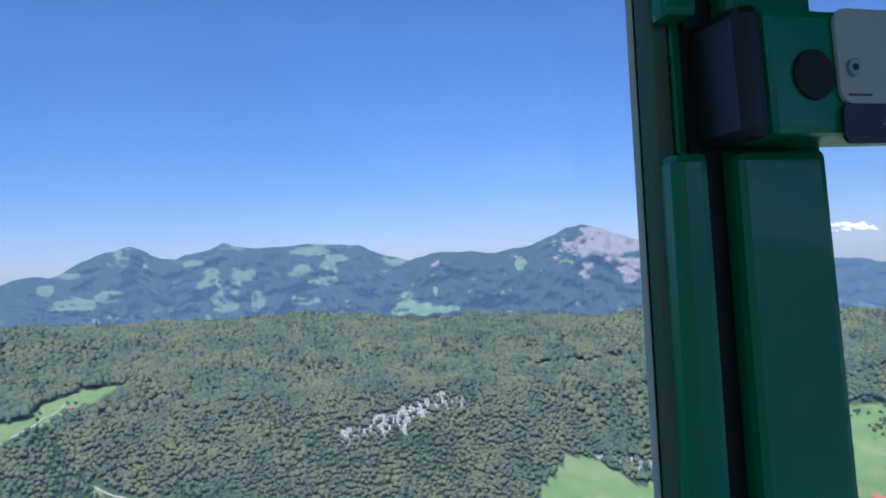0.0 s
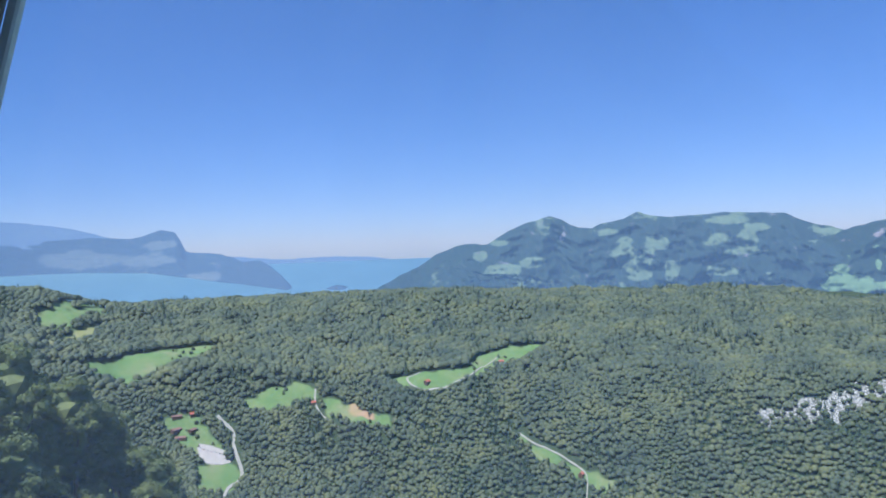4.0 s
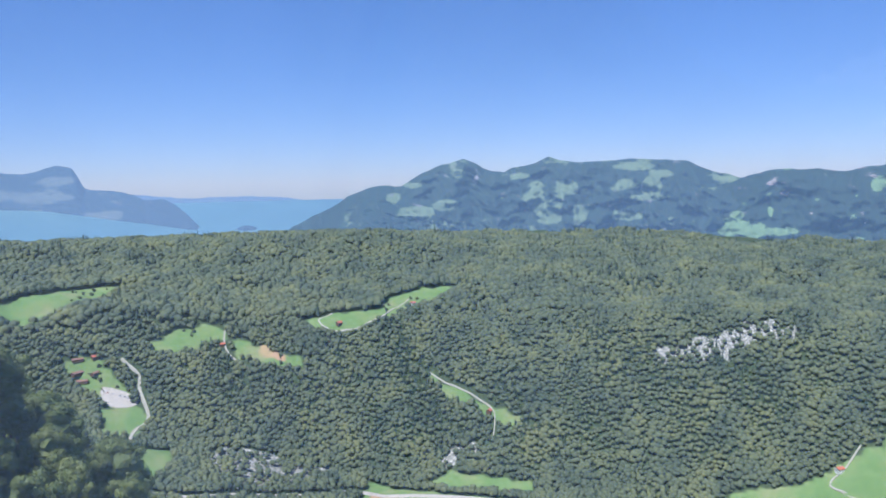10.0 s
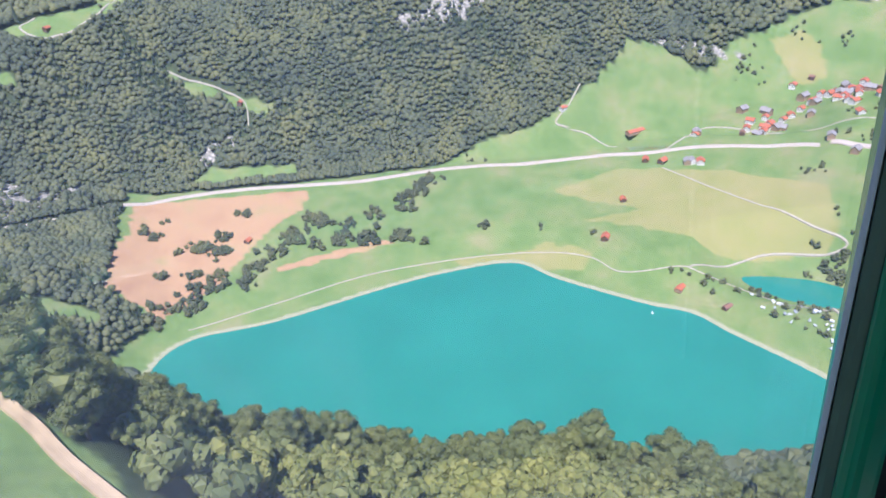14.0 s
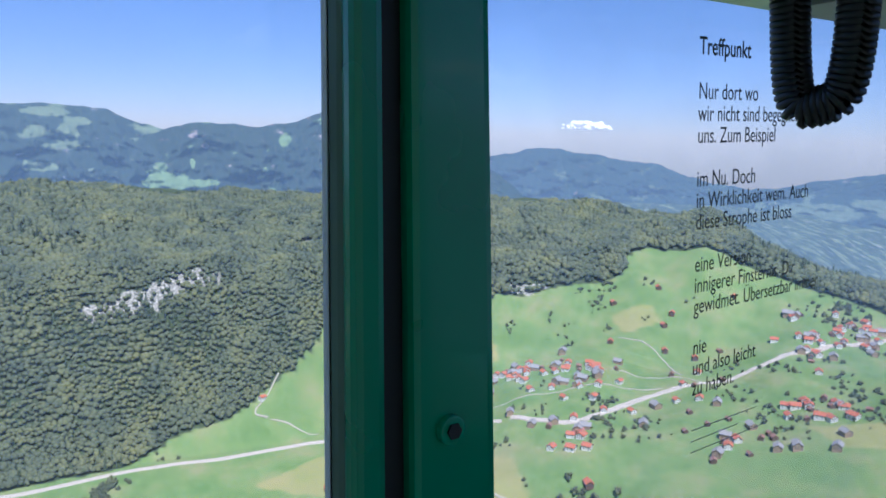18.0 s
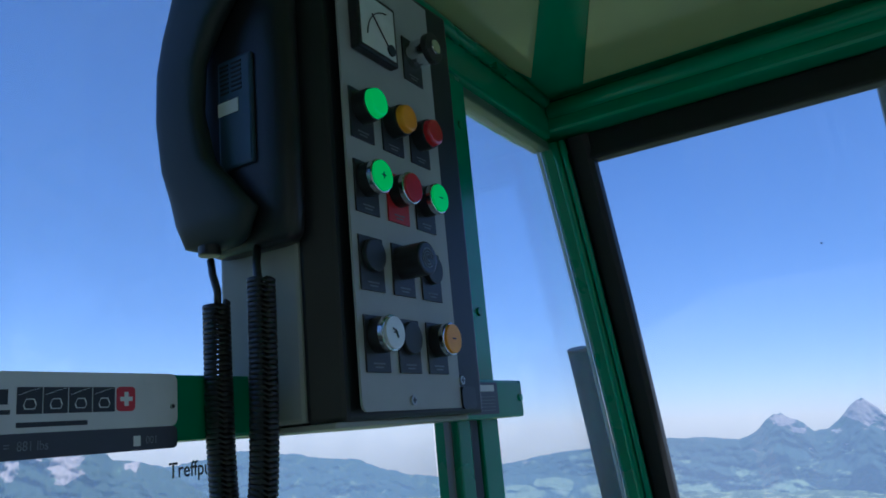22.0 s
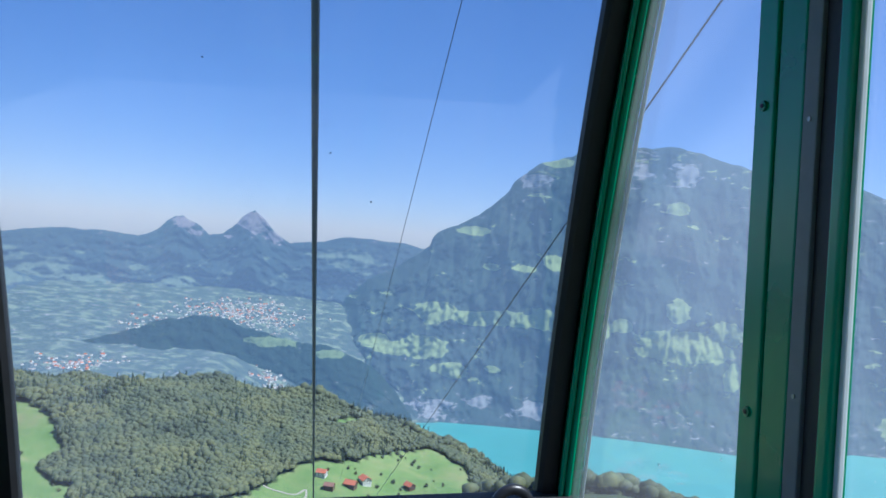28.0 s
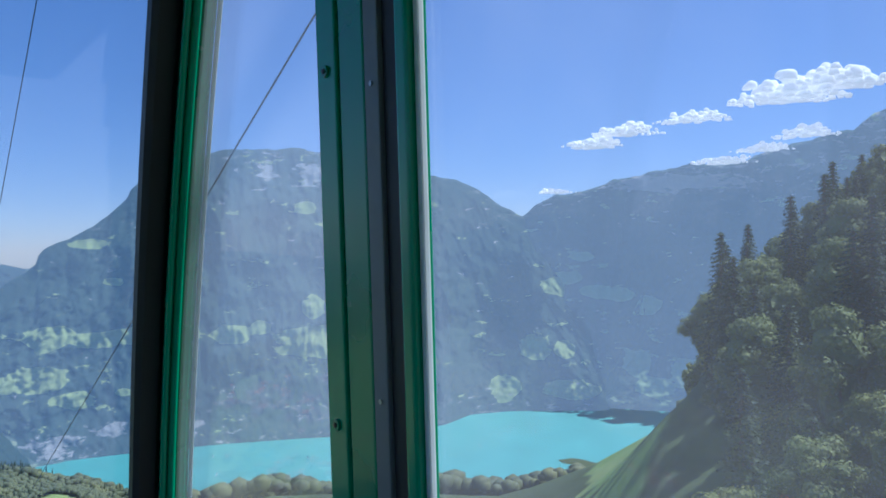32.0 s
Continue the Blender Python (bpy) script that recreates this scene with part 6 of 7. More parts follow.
def wood(name, az0, az1, r0, r1, gap, forms, seed, label, size=5.4, conifer=0.16):
    x, y = wood_points(az0, az1, r0, r1, gap, seed)
    g = np.random.RandomState(seed + 1)
    z = ground(x, y)
    tall = np.clip(g.normal(1.0, 0.16, len(x)), 0.65, 1.4) * (1 + 0.2 * wave(x, y, 140, 15))
    stand = wave(x, y, 260, 61) * 0.5 + g.uniform(-0.5, 0.5, len(x))
    fir = stand > np.quantile(stand, 1 - conifer)
    for sel, fm, mat, extra, k in ((~fir, forms, LEAF, "", 1.0), (fir, SPIRE, NEEDLE, "_firs", 1.0)):
        if sel.sum() < 3:
            continue
        s = size * tall[sel] * gap / 9.0
        hgt = s * (0.96 if not extra else 1.45)
        up = s * (1.5 if not extra else 1.1)
        s = s * (1.18 if not extra else 1.0)
        scatter_mesh(name + extra, np.stack([x[sel], y[sel], z[sel] + up], -1), s if not extra else s * 0.9, hgt, fm, mat, seed + 3, label if not extra else "dark fir trees among " + label, fm is ROUND_FAR)


wood("forest_hill", 58, 136, 1380, 2000, 6.9, ROUND_FAR, 100, "dense mixed broadleaf forest on the hillside", 6.6, 0.07)
wood("forest_hilltop", 33, 140, 2000, 2930, 10.2, ROUND_FAR, 110, "dense forest over the hilltop", 6.4, 0.05)
wood("forest_ridge", 6, 33, 1980, 3000, 11.5, ROUND_FAR, 115, "forest on the ridge behind the village", 5.8, 0.15)
wood("forest_west", 100, 140, 700, 1380, 9.2, ROUND_FAR, 120, "forest on the western slope", 5.6, 0.12)
wood("forest_hump", -22, 22, 1450, 1980, 6.4, ROUND_FAR, 130, "mixed forest on a low hill above the lake", 7.2, 0.07)
wood("forest_hump_back", -22, 6, 1980, 2500, 11.5, ROUND_FAR, 135, "mixed forest behind a low hill", 5.6, 0.25)
wood("forest_village_edge", 20, 60, 1480, 2000, 7.6, ROUND_FAR, 140, "forest beside the village meadows", 6.5, 0.1)
wood("forest_slope", 30, 128, 440, 800, 9.0, ROUND_MID, 150, "steep broadleaf forest above the lake", 5.6, 0.08)
wood("forest_spur", -48, -14, 620, 1450, 9.4, ROUND_FAR, 160, "forest on the spur above the long lake", 5.4, 0.0)
wood("forest_east_slope", -110, -55, 560, 1000, 9.5, ROUND_FAR, 170, "forest on the mountain flank", 5.6, 0.25)

# ---- leafy crowns ----
CLUMP, CLUMP_SMALL = icosphere(2), icosphere(1)


def clump(g, V, F, p, size, form):
    """A ragged bunch of leaves: a ball whose corners are pushed in and out."""
    v, f = form
    w = v * (1 + g.uniform(-0.3, 0.24, (len(v), 1))) * size
    w[:, 2] *= 0.82
    F.append(f + sum(len(q) for q in V))
    V.append(w + p)


def sprig(g, V, F, p, out, size):
    """A single leaf spray standing off a clump."""
    t = np.cross(out, g.normal(size=3))
    t /= np.linalg.norm(t)
    b = np.cross(out, t) + out * g.uniform(-0.6, 0.6)
    F.append(np.array([(0, 1, 2), (0, 2, 3)]) + sum(len(q) for q in V))
    V.append(np.array([p - t * size, p + b * size, p + t * size, p - b * size * 0.7]))


def spray_forms(n, seed, clumps, leaves):
    """Light crowns for the rows behind: loose leaf sprays over a few clumps."""
    g, out = np.random.RandomState(seed), []
    for _ in range(n):
        V, F = [], []
        for _ in range(clumps):
            d = g.normal(size=3)
            d[2] = abs(d[2]) * 1.1 - 0.2
            d /= np.linalg.norm(d)
            at, size = d * g.uniform(0.5, 0.85), g.uniform(0.2, 0.42)
            clump(g, V, F, at, size, CLUMP_SMALL)
            for _ in range(leaves):
                q = g.normal(size=3)
                q[2] = abs(q[2])
                q /= np.linalg.norm(q)
                sprig(g, V, F, at + q * size * g.uniform(0.85, 1.12), q, g.uniform(0.07, 0.14))
        clump(g, V, F, np.zeros(3), 0.62, CLUMP)
        V, F = np.concatenate(V), np.concatenate(F)
        out.append((np.array(V), np.array(F)))
    return out


SPRAYS = spray_forms(5, 77, 16, 11)
BUSHY = spray_forms(6, 79, 10, 9)

# ---- hedges and single field trees ----
def bushes(name, spots, seed, label, size=5.0, forms=None):
    """Clumps of bushes: (x, y, spread, count)."""
    g = np.random.RandomState(seed)
    P = np.concatenate([g.normal((x, y), s, (n, 2)) for x, y, s, n in spots])
    P = P[(inside(P[:, 0], P[:, 1], LAKE) > 4) & (inside(P[:, 0], P[:, 1], POND) > 3)]
    far = np.ones(len(P), bool)
    for line, width in ROADS:
        far &= line_distance(P[:, 0], P[:, 1], line) > width * 0.5 + 3
    P = P[far]
    s = size * g.uniform(0.45, 1.15, len(P))
    scatter_mesh(name, np.stack([P[:, 0], P[:, 1], ground(P[:, 0], P[:, 1]) + s * 0.55], -1), s, s * 1.05, forms or BUSHY, LEAF, seed, label, False)


bushes("hedge_trees", [(-1270, -80, 14, 12), (-1330, -30, 16, 16), (-1370, 20, 16, 16), (-1400, 60, 16, 16), (-1330, 100, 14, 14), (-1300, 150, 12, 14), (-1300, 210, 12, 12), (-1400, 250, 14, 12), (-1460, 300, 14, 14),
                       (-1510, 330, 12, 10), (-1240, -130, 12, 12), (-1215, -190, 14, 16), (-1180, -250, 14, 14), (-1290, -180, 10, 8), (-1380, -190, 14, 12), (-1440, -250, 10, 6), (-1350, -140, 9, 8), (-1290, 215, 8, 4),
                       (-1270, 255, 6, 4), (-1300, -250, 8, 5), (-1490, -90, 6, 3), (-1360, -120, 7, 5), (-1500, -240, 8, 4)], 201, "dark hedge trees and bushes across the dry pasture", 8.2)
bushes("hedge_row", [(-1200, -210, 9, 9), (-1281, -140, 9, 9), (-1283, -68, 9, 9), (-1358, 2, 12, 14), (-1429, 56, 12, 14), (-1379, 119, 12, 14), (-1404, 182, 12, 14), (-1450, 253, 12, 14), (-1506, 318, 12, 12), (-1380, -170, 10, 12), (-1405, -126, 9, 10),
                     (-1479, -77, 6, 4), (-1311, 96, 8, 7), (-1331, 156, 9, 8), (-1294, 216, 7, 5), (-1278, 374, 5, 4), (-1464, -282, 7, 5), (-1236, -91, 9, 9), (-1206, -182, 9, 9), (-1160, -246, 10, 10), (-1330, 40, 10, 10), (-1240, -165, 9, 8)],
       208, "dark hedge row running down the dry pasture", 8.6)
bushes("village_trees", [(-1537, 1375, 12, 8), (-1484, 1475, 9, 5), (-1426, 1598, 10, 5), (-1500, 1602, 10, 6), (-1458, 1679, 14, 9), (-1608, 1313, 14, 8), (-1591, 1151, 22, 18), (-1081, 1247, 26, 20), (-933, 1979, 45, 60), (-698, 1592, 26, 18), (-618, 1471, 26, 18), (-752, 1622, 18, 8),
                         (-1386, 1446, 8, 4), (-1378, 1762, 10, 5), (-1133, 997, 16, 8), (-1160, 1130, 26, 14), (-1300, 1240, 22, 8), (-1020, 1150, 30, 18), (-860, 1700, 24, 10), (-780, 1400, 30, 14), (-900, 1600, 22, 8)], 209, "trees between the village houses", 6.2)
bushes("road_bushes", [(-1650, 120, 20, 14), (-1640, -60, 16, 10), (-1650, 240, 18, 14), (-1580, 440, 12, 6), (-1660, -180, 14, 10), (-1550, -480, 26, 18), (-1620, -420, 20, 14), (-1500, -560, 26, 20)], 202, "bushes beside the valley road", 5.0)
bushes("grove", [(-930, 900, 26, 46), (-880, 955, 24, 40), (-830, 985, 18, 26), (-790, 960, 16, 20)], 203, "dense grove of trees by the pond", 8.5)
bushes("camp_trees", [(-955, 690, 14, 7), (-905, 745, 22, 10), (-850, 745, 25, 12), (-790, 765, 22, 10), (-740, 770, 20, 8), (-700, 775, 20, 7), (-990, 640, 8, 4)], 204, "trees among the camp tents", 7.0)
bushes("meadow_trees", [(-1480, 690, 3, 2), (-1170, 560, 3, 2), (-1235, 480, 5, 3), (-1420, 1480, 22, 8), (-1340, 1560, 14, 4), (-1440, 1620, 22, 9), (-1000, 1600, 18, 8), (-1290, 1640, 9, 3), (-1240, 1780, 9, 3), (-1090, 1250, 22, 12), (-900, 1450, 26, 10),
                        (-850, 1600, 16, 8), (-1050, 1190, 22, 14), (-980, 1240, 30, 16), (-940, 1200, 30, 14), (-740, 1460, 26, 14), (-700, 1350, 24, 10), (-620, 1540, 26, 14), (-640, 1700, 24, 16), (-800, 1880, 26, 16), (-960, 2040, 30, 30), (-560, 1480, 22, 12)],
       205, "scattered fruit trees and bushes on the village meadows", 5.6)
bushes("homestead_trees", [(210, 1700, 60, 12), (330, 1780, 40, 10), (250, 1560, 50, 8), (-330, 1560, 60, 16), (-420, 1520, 60, 12), (100, 1640, 30, 5)], 206, "trees round the lakeside farm", 6.0)
bushes("pasture_trees", [(-1840, -1130, 30, 6), (-1930, -1090, 25, 8), (-1810, -800, 10, 4), (-1990, -330, 30, 14), (-2040, -250, 20, 10), (-1800, -560, 12, 8), (-1690, -900, 16, 14), (-1660, -960, 12, 6)], 207, "single trees in hill pastures", 5.5)

# ---- roads ----
ASPHALT = plain("asphalt", (0.43, 0.375, 0.315), 0.9, vary=0.15, scale=0.2, spec=0.2)
SAND = plain("sandy_path", (0.46, 0.35, 0.22), 0.95, vary=0.2, scale=0.3, spec=0.1)
GRAVEL = plain("gravel_lane", (0.36, 0.33, 0.26), 0.95, vary=0.18, scale=0.2, spec=0.1)


def ribbon(name, line, width, mat, label, category="road"):
    """A lane draped over the ground, with a cambered top and shoulders."""
    line = np.array(line)
    d = np.gradient(line, axis=0)
    d /= np.linalg.norm(d, axis=1)[:, None] + 1e-9
    n = np.stack([-d[:, 1], d[:, 0]], -1)
    verts, faces = [], []
    zc = ground(line[:, 0], line[:, 1])
    for k, (off, drop) in enumerate(((-0.62, -1.6), (-0.5, 0.9), (0.0, 1.1), (0.5, 0.9), (0.62, -1.6))):
        q = line + n * off * width
        z = np.maximum(ground(q[:, 0], q[:, 1]), zc - 3) if drop > 0 else zc - 2.0
        z = np.maximum(z, zc) + drop
        verts.append(np.stack([q[:, 0], q[:, 1], z], -1))
    m = len(line)
    V = np.concatenate(verts)
    for k in range(4):
        faces += [(k * m + i, k * m + i + 1, (k + 1) * m + i + 1, (k + 1) * m + i) for i in range(m - 1)]
    me = bpy.data.meshes.new(name)
    me.from_pydata(V.tolist(), [], [f[::-1] for f in faces])
    me.materials.append(mat)
    return tagged(new(name, me), label, category, kind="structure")


def dense(line, step=8.0):
    line = np.array(line)
    s = np.concatenate([[0], np.cumsum(np.hypot(*np.diff(line, axis=0).T))])
    t = np.arange(0, s[-1], step)
    return np.stack([np.interp(t, s, line[:, 0]), np.interp(t, s, line[:, 1])], -1)


ribbon("road_valley", dense(MAIN_ROAD), 14.0, ASPHALT, "pale asphalt valley road")
for key, (pts, w) in LANES.items():
    ribbon("road_" + key, dense(open_curve(pts), 6.0), w, SAND if key == "slope_path" else GRAVEL, "sandy footpath across a steep meadow" if key == "slope_path" else "pale gravel farm lane")
lot = curve([(-1646, -942), (-1657, -872), (-1641, -860), (-1618, -914)], 3)
me = bpy.data.meshes.new("pavement_inn")
zl = ground(lot[:, 0], lot[:, 1]) + 1.2
me.from_pydata([(x, y, z) for (x, y), z in zip(lot, zl)] + [(x, y, z - 4) for (x, y), z in zip(lot, zl)], [], [list(range(len(lot)))] + [(i, i + len(lot), (i + 1) % len(lot) + len(lot), (i + 1) % len(lot)) for i in range(len(lot))])
me.materials.append(ASPHALT)
tagged(new("pavement_inn", me), "grey car park beside the inn", "pavement", kind="structure")

# ---- houses ----
WALL_WHITE = plain("plaster_white", (0.68, 0.66, 0.61), 0.8, vary=0.06, scale=0.5)
WALL_WOOD = plain("dark_timber", (0.13, 0.075, 0.045), 0.8, vary=0.2, scale=0.8)
WALL_TAN = plain("pale_timber", (0.36, 0.25, 0.16), 0.8, vary=0.15, scale=0.8)
ROOF_RED = plain("red_tiles", (0.42, 0.125, 0.065), 0.85, vary=0.2, scale=0.6)
ROOF_BROWN = plain("brown_tiles", (0.23, 0.12, 0.085), 0.85, vary=0.2, scale=0.6)
ROOF_GREY = plain("grey_roof", (0.27, 0.25, 0.24), 0.85, vary=0.15, scale=0.6)
PANE_DARK = plain("dark_window", (0.03, 0.04, 0.05), 0.2, vary=0.1, scale=2)
STONE = plain("chimney_stone", (0.35, 0.32, 0.3), 0.9, vary=0.15, scale=1)


def gable(w, l, h, rise):
    """House body with gable ends, standing a little into the slope."""
    bm = bmesh.new()
    prof = [(-w / 2, -3), (w / 2, -3), (w / 2, h), (0, h + rise), (-w / 2, h)]
    a = [bm.verts.new((x, -l / 2, z)) for x, z in prof]
    b = [bm.verts.new((x, l / 2, z)) for x, z in prof]
    bm.faces.new(a)
    bm.faces.new(b[::-1])
    for i in range(5):
        bm.faces.new((a[i], b[i], b[(i + 1) % 5], a[(i + 1) % 5]))
    bmesh.ops.recalc_face_normals(bm, faces=bm.faces)
    return bm


def roof_side(w, l, h, rise, s):
    """One roof slope with thickness and eaves."""
    bm = bmesh.new()
    k = rise / (w / 2)
    over = 0.9
    x1 = w / 2 + over
    pts = [(0, h + rise + 0.05), (s * x1, h - over * k + 0.05), (s * x1, h - over * k + 0.35), (0, h + rise + 0.4)]
    a = [bm.verts.new((x, -l / 2 - over, z)) for x, z in pts]
    b = [bm.verts.new((x, l / 2 + over, z)) for x, z in pts]
    bm.faces.new(a)
    bm.faces.new(b[::-1])
    for i in range(4):
        bm.faces.new((a[i], b[i], b[(i + 1) % 4], a[(i + 1) % 4]))
    bmesh.ops.recalc_face_normals(bm, faces=bm.faces)
    return bm


def house(name, w, l, h, rise, wall, roof, label, category, chimney=True, storeys=2, group=""):
    ho = outside(name, Matrix.Identity(4), label, category, group)
    part("wall", gable(w, l, h, rise), wall, ho)
    r = part("roof", roof_side(w, l, h, rise, 1), roof, ho)
    part("roof", roof_side(w, l, h, rise, -1), roof, ho)
    if chimney:
        part("chimney", box(w * 0.12, w * 0.12 + 0.9, l * 0.1, l * 0.1 + 0.9, h + rise * 0.4, h + rise + 1.3, 0), STONE, r)
    for k in range(storeys):
        z = 1.0 + k * 2.6
        for x in (-w * 0.3, 0.0, w * 0.3):
            part("window", box(x - 0.55, x + 0.55, -l / 2 - 0.08, -l / 2 + 0.05, z, z + 1.35, 0), PANE_DARK, ho)
        for y in (-l * 0.28, l * 0.22):
            part("window", box(w / 2 - 0.05, w / 2 + 0.08, y - 0.55, y + 0.55, z, z + 1.35, 0), PANE_DARK, ho)
            part("window", box(-w / 2 - 0.08, -w / 2 + 0.05, y - 0.55, y + 0.55, z, z + 1.35, 0), PANE_DARK, ho)
    return ho


def put(ob, x, y, turn, scale=1.0, first=False):
    m = Matrix.Translation((x, y, float(ground(np.array([x]), np.array([y]))[0]) + 0.4)) @ Euler((0, 0, radians(turn))).to_matrix().to_4x4() @ Matrix.Scale(scale, 4)
    if first:
        ob.matrix_world = m
        return ob
    return copy_thing(ob, m)


CHALET = house("chalet", 10, 12, 5.4, 3.0, WALL_WHITE, ROOF_RED, "white plastered house with a red tiled gable roof", "house", group="valley houses")
BARN = house("barn", 9, 12, 4.2, 3.2, WALL_WOOD, ROOF_RED, "dark timber barn with a red tiled roof", "barn", False, 1, "valley barns")
FARM = house("farmhouse", 12, 15, 6.5, 3.8, WALL_WOOD, ROOF_BROWN, "dark timber farmhouse with a brown roof", "house", True, 2, "valley farmhouses")
TAN = house("timber_house", 10, 13, 5.6, 3.2, WALL_TAN, ROOF_GREY, "pale timber house with a grey roof", "house", True, 2, "valley timber houses")
PLACES = {
    CHALET: [(-1598, 675, 20), (-1300, 860, 60), (-1430, 925, 40), (-1174, 1273, 70), (-1140, 1300, 30), (-1200, 1373, 50), (-1160, 1210, 80), (-1110, 1250, 15), (-984, 1380, 60), (-939, 1399, 30), (-1060, 1230, 50), (-1020, 1275, 75),
             (-1085, 1165, 40), (-1041, 1533, 20), (-1019, 1451, 60), (-943, 1973, 30), (-863, 1964, 70), (-795, 2023, 40), (-668, 1424, 60), (-802, 1629, 30), (-910, 1810, 50), (82, 1590, 65), (174, 1603, 20), (-2021, -264, 40),
             (-1130, 1360, 10), (-1412, 1179, 30), (-1432, 1232, 60), (-1380, 1261, 40), (-1390, 1299, 20), (-1314, 1295, 70), (-1284, 1344, 35), (-1205, 1372, 50), (-1406, 1150, 65), (-1396, 1123, 25), (-1415, 1090, 40), (-1359, 1279, 55), (-1326, 1240, 15), (-1292, 1313, 65), (-1445, 1254, 30), (-935, 1784, 40), (-902, 1794, 60), (-875, 1864, 20), (-860, 1734, 50), (-811, 1860, 70), (-1230, 1240, 45), (-1260, 1200, 70), (-820, 2070, 20), (-770, 1985, 60), (-880, 1930, 40), (-700, 1500, 35), (-640, 1450, 80)],
    BARN: [(-1250, 660, 75), (-1379, 776, 60), (-1350, 800, 30), (-1174, 1583, 45), (-1292, 1511, 40), (-896, 1010, 60), (-1246, 1700, 30), (-1230, 1647, 60), (-1343, 1762, 50), (-1380, -80, 55), (-1811, -716, 30), (-1917, -444, 60),
           (-1687, -978, 50), (-1796, -55, 70), (141, 1566, 60), (273, 1618, 30), (-1105, 1614, 45), (-1173, 1868, 20), (-1400, 1640, 60), (-1140, 570, 55), (-1640, -10, 30), (-590, 1560, 50)],
    FARM: [(-966, 1521, 50), (-1435, 1281, 40), (-1374, 1323, 60), (-1248, 1350, 25), (-1182, 1409, 50), (-1371, 1085, 20), (-754, 1471, 40), (-720, 1445, 70), (-725, 1505, 20), (-697, 1480, 55), (-706, 1408, 35), (-736, 1330, 60), (-997, 1460, 20), (-909, 1323, 60), (-787, 1260, 30), (-1074, 1669, 70), (-1080, 1489, 35), (-996, 1896, 60), (96, 1545, 70), (-850, 1300, 45), (-830, 1340, 75), (-740, 1310, 20), (-870, 1255, 60), (-760, 1190, 40), (-720, 1240, 60), (-650, 1650, 40)],
    TAN: [(-1317, 839, 65), (-1335, 1355, 40), (-1423, 1301, 70), (-827, 1741, 30), (-787, 1841, 60), (-664, 1297, 40), (-606, 1325, 20), (-1205, 1089, 50), (-1131, 1086, 30), (-1107, 1127, 60), (-1436, 932, 70), (-960, 1240, 40), (-1000, 1330, 70), (-890, 1390, 30), (-1180, 1340, 60), (-760, 1960, 50), (-830, 1900, 20), (-1215, 1310, 40), (-780, 1340, 60), (-690, 1280, 30), (-620, 1380, 60)],
}
homes = random.Random(17)
KINDS = (CHALET, CHALET, TAN, FARM)
for x, y, wide, count in ((-1400, 1083, 34, 12), (-1397, 1257, 42, 16), (-1308, 1348, 26, 8), (-1201, 1378, 22, 7), (-1036, 1120, 38, 10), (-873, 1758, 40, 10), (-814, 1868, 34, 8), (-893, 1824, 34, 6), (-728, 1437, 36, 10), (-1185, 1281, 26, 4), (-1003, 1884, 28, 4), (-828, 1978, 30, 6), (-760, 1290, 34, 5)):
    for _ in range(count):
        PLACES[homes.choice(KINDS)].append((x + homes.gauss(0, wide), y + homes.gauss(0, wide), homes.choice((20, 35, 50, 110, 125))))
spin = random.Random(7)
for proto, spots in PLACES.items():
    for k, (x, y, a) in enumerate(spots):
        put(proto, x, y, a, spin.uniform(1.0, 1.25) * (1.3 if x > 50 else 0.8 if x < -1300 and y < 0 else 1.15 if y < 900 else 0.85 if proto is FARM else 1.05), k == 0)
LAKEVIEW = house("slope_house", 9, 11, 3.6, 2.6, WALL_WHITE, ROOF_RED, "small house with a red roof on the steep meadow", "house", True, 1)
put(LAKEVIEW, 246, 266, 35, 0.85, True)
LONG = house("long_barn", 15, 44, 4.6, 4.2, WALL_TAN, ROOF_RED, "long hall with a red roof beside the road", "hall", False, 1)
put(LONG, -1497, 811, 12, 1.0, True)
INN = house("inn_wing", 13, 30, 5.0, 3.4, WALL_WOOD, ROOF_BROWN, "low inn wing with a brown roof", "inn", True, 1, "inn wings")
put(INN, -1649, -1000, 70, 1.0, True)
for x, y, a in ((-1640, -985, 20), (-1662, -965, 80), (-1668, -1010, 40)):
    put(INN, x, y, a, 0.8)
KIOSK = house("bathing_house", 11, 20, 3.2, 2.2, WALL_TAN, ROOF_RED, "bathing house with an orange roof by the lake", "kiosk", False, 1)
put(KIOSK, -968, 628, 35, 1.0, True)
BOATHOUSE = house("boathouse", 9, 16, 2.6, 2.4, WALL_WOOD, ROOF_BROWN, "dark timber boathouse at the shore", "boathouse", False, 1)
put(BOATHOUSE, -895, 672, 20, 1.0, True)
HOTEL = house("village_hall", 14, 26, 10, 4, WALL_WHITE, ROOF_GREY, "tall white building with a grey roof in the village", "building", True, 3, "village halls")
put(HOTEL, -1315, 850, 75, 0.8, True)
put(HOTEL, -800, 2095, 40, 1.1)

# ---- camp site, parked cars, boats ----
CANVAS = plain("tent_canvas", (0.42, 0.45, 0.47), 0.7, vary=0.3, scale=0.3)


def tent_mesh():
    bm = bmesh.new()
    a = [bm.verts.new(p) for p in ((-1.6, -2.2, 0), (1.6, -2.2, 0), (0, -2.0, 2.3), (-1.6, 2.2, 0), (1.6, 2.2, 0), (0, 2.0, 2.3))]
    for f in ((0, 1, 2), (3, 5, 4), (0, 2, 5, 3), (1, 4, 5, 2), (0, 3, 4, 1)):
        bm.faces.new([a[i] for i in f])
    bmesh.ops.recalc_face_normals(bm, faces=bm.faces)
    return bm


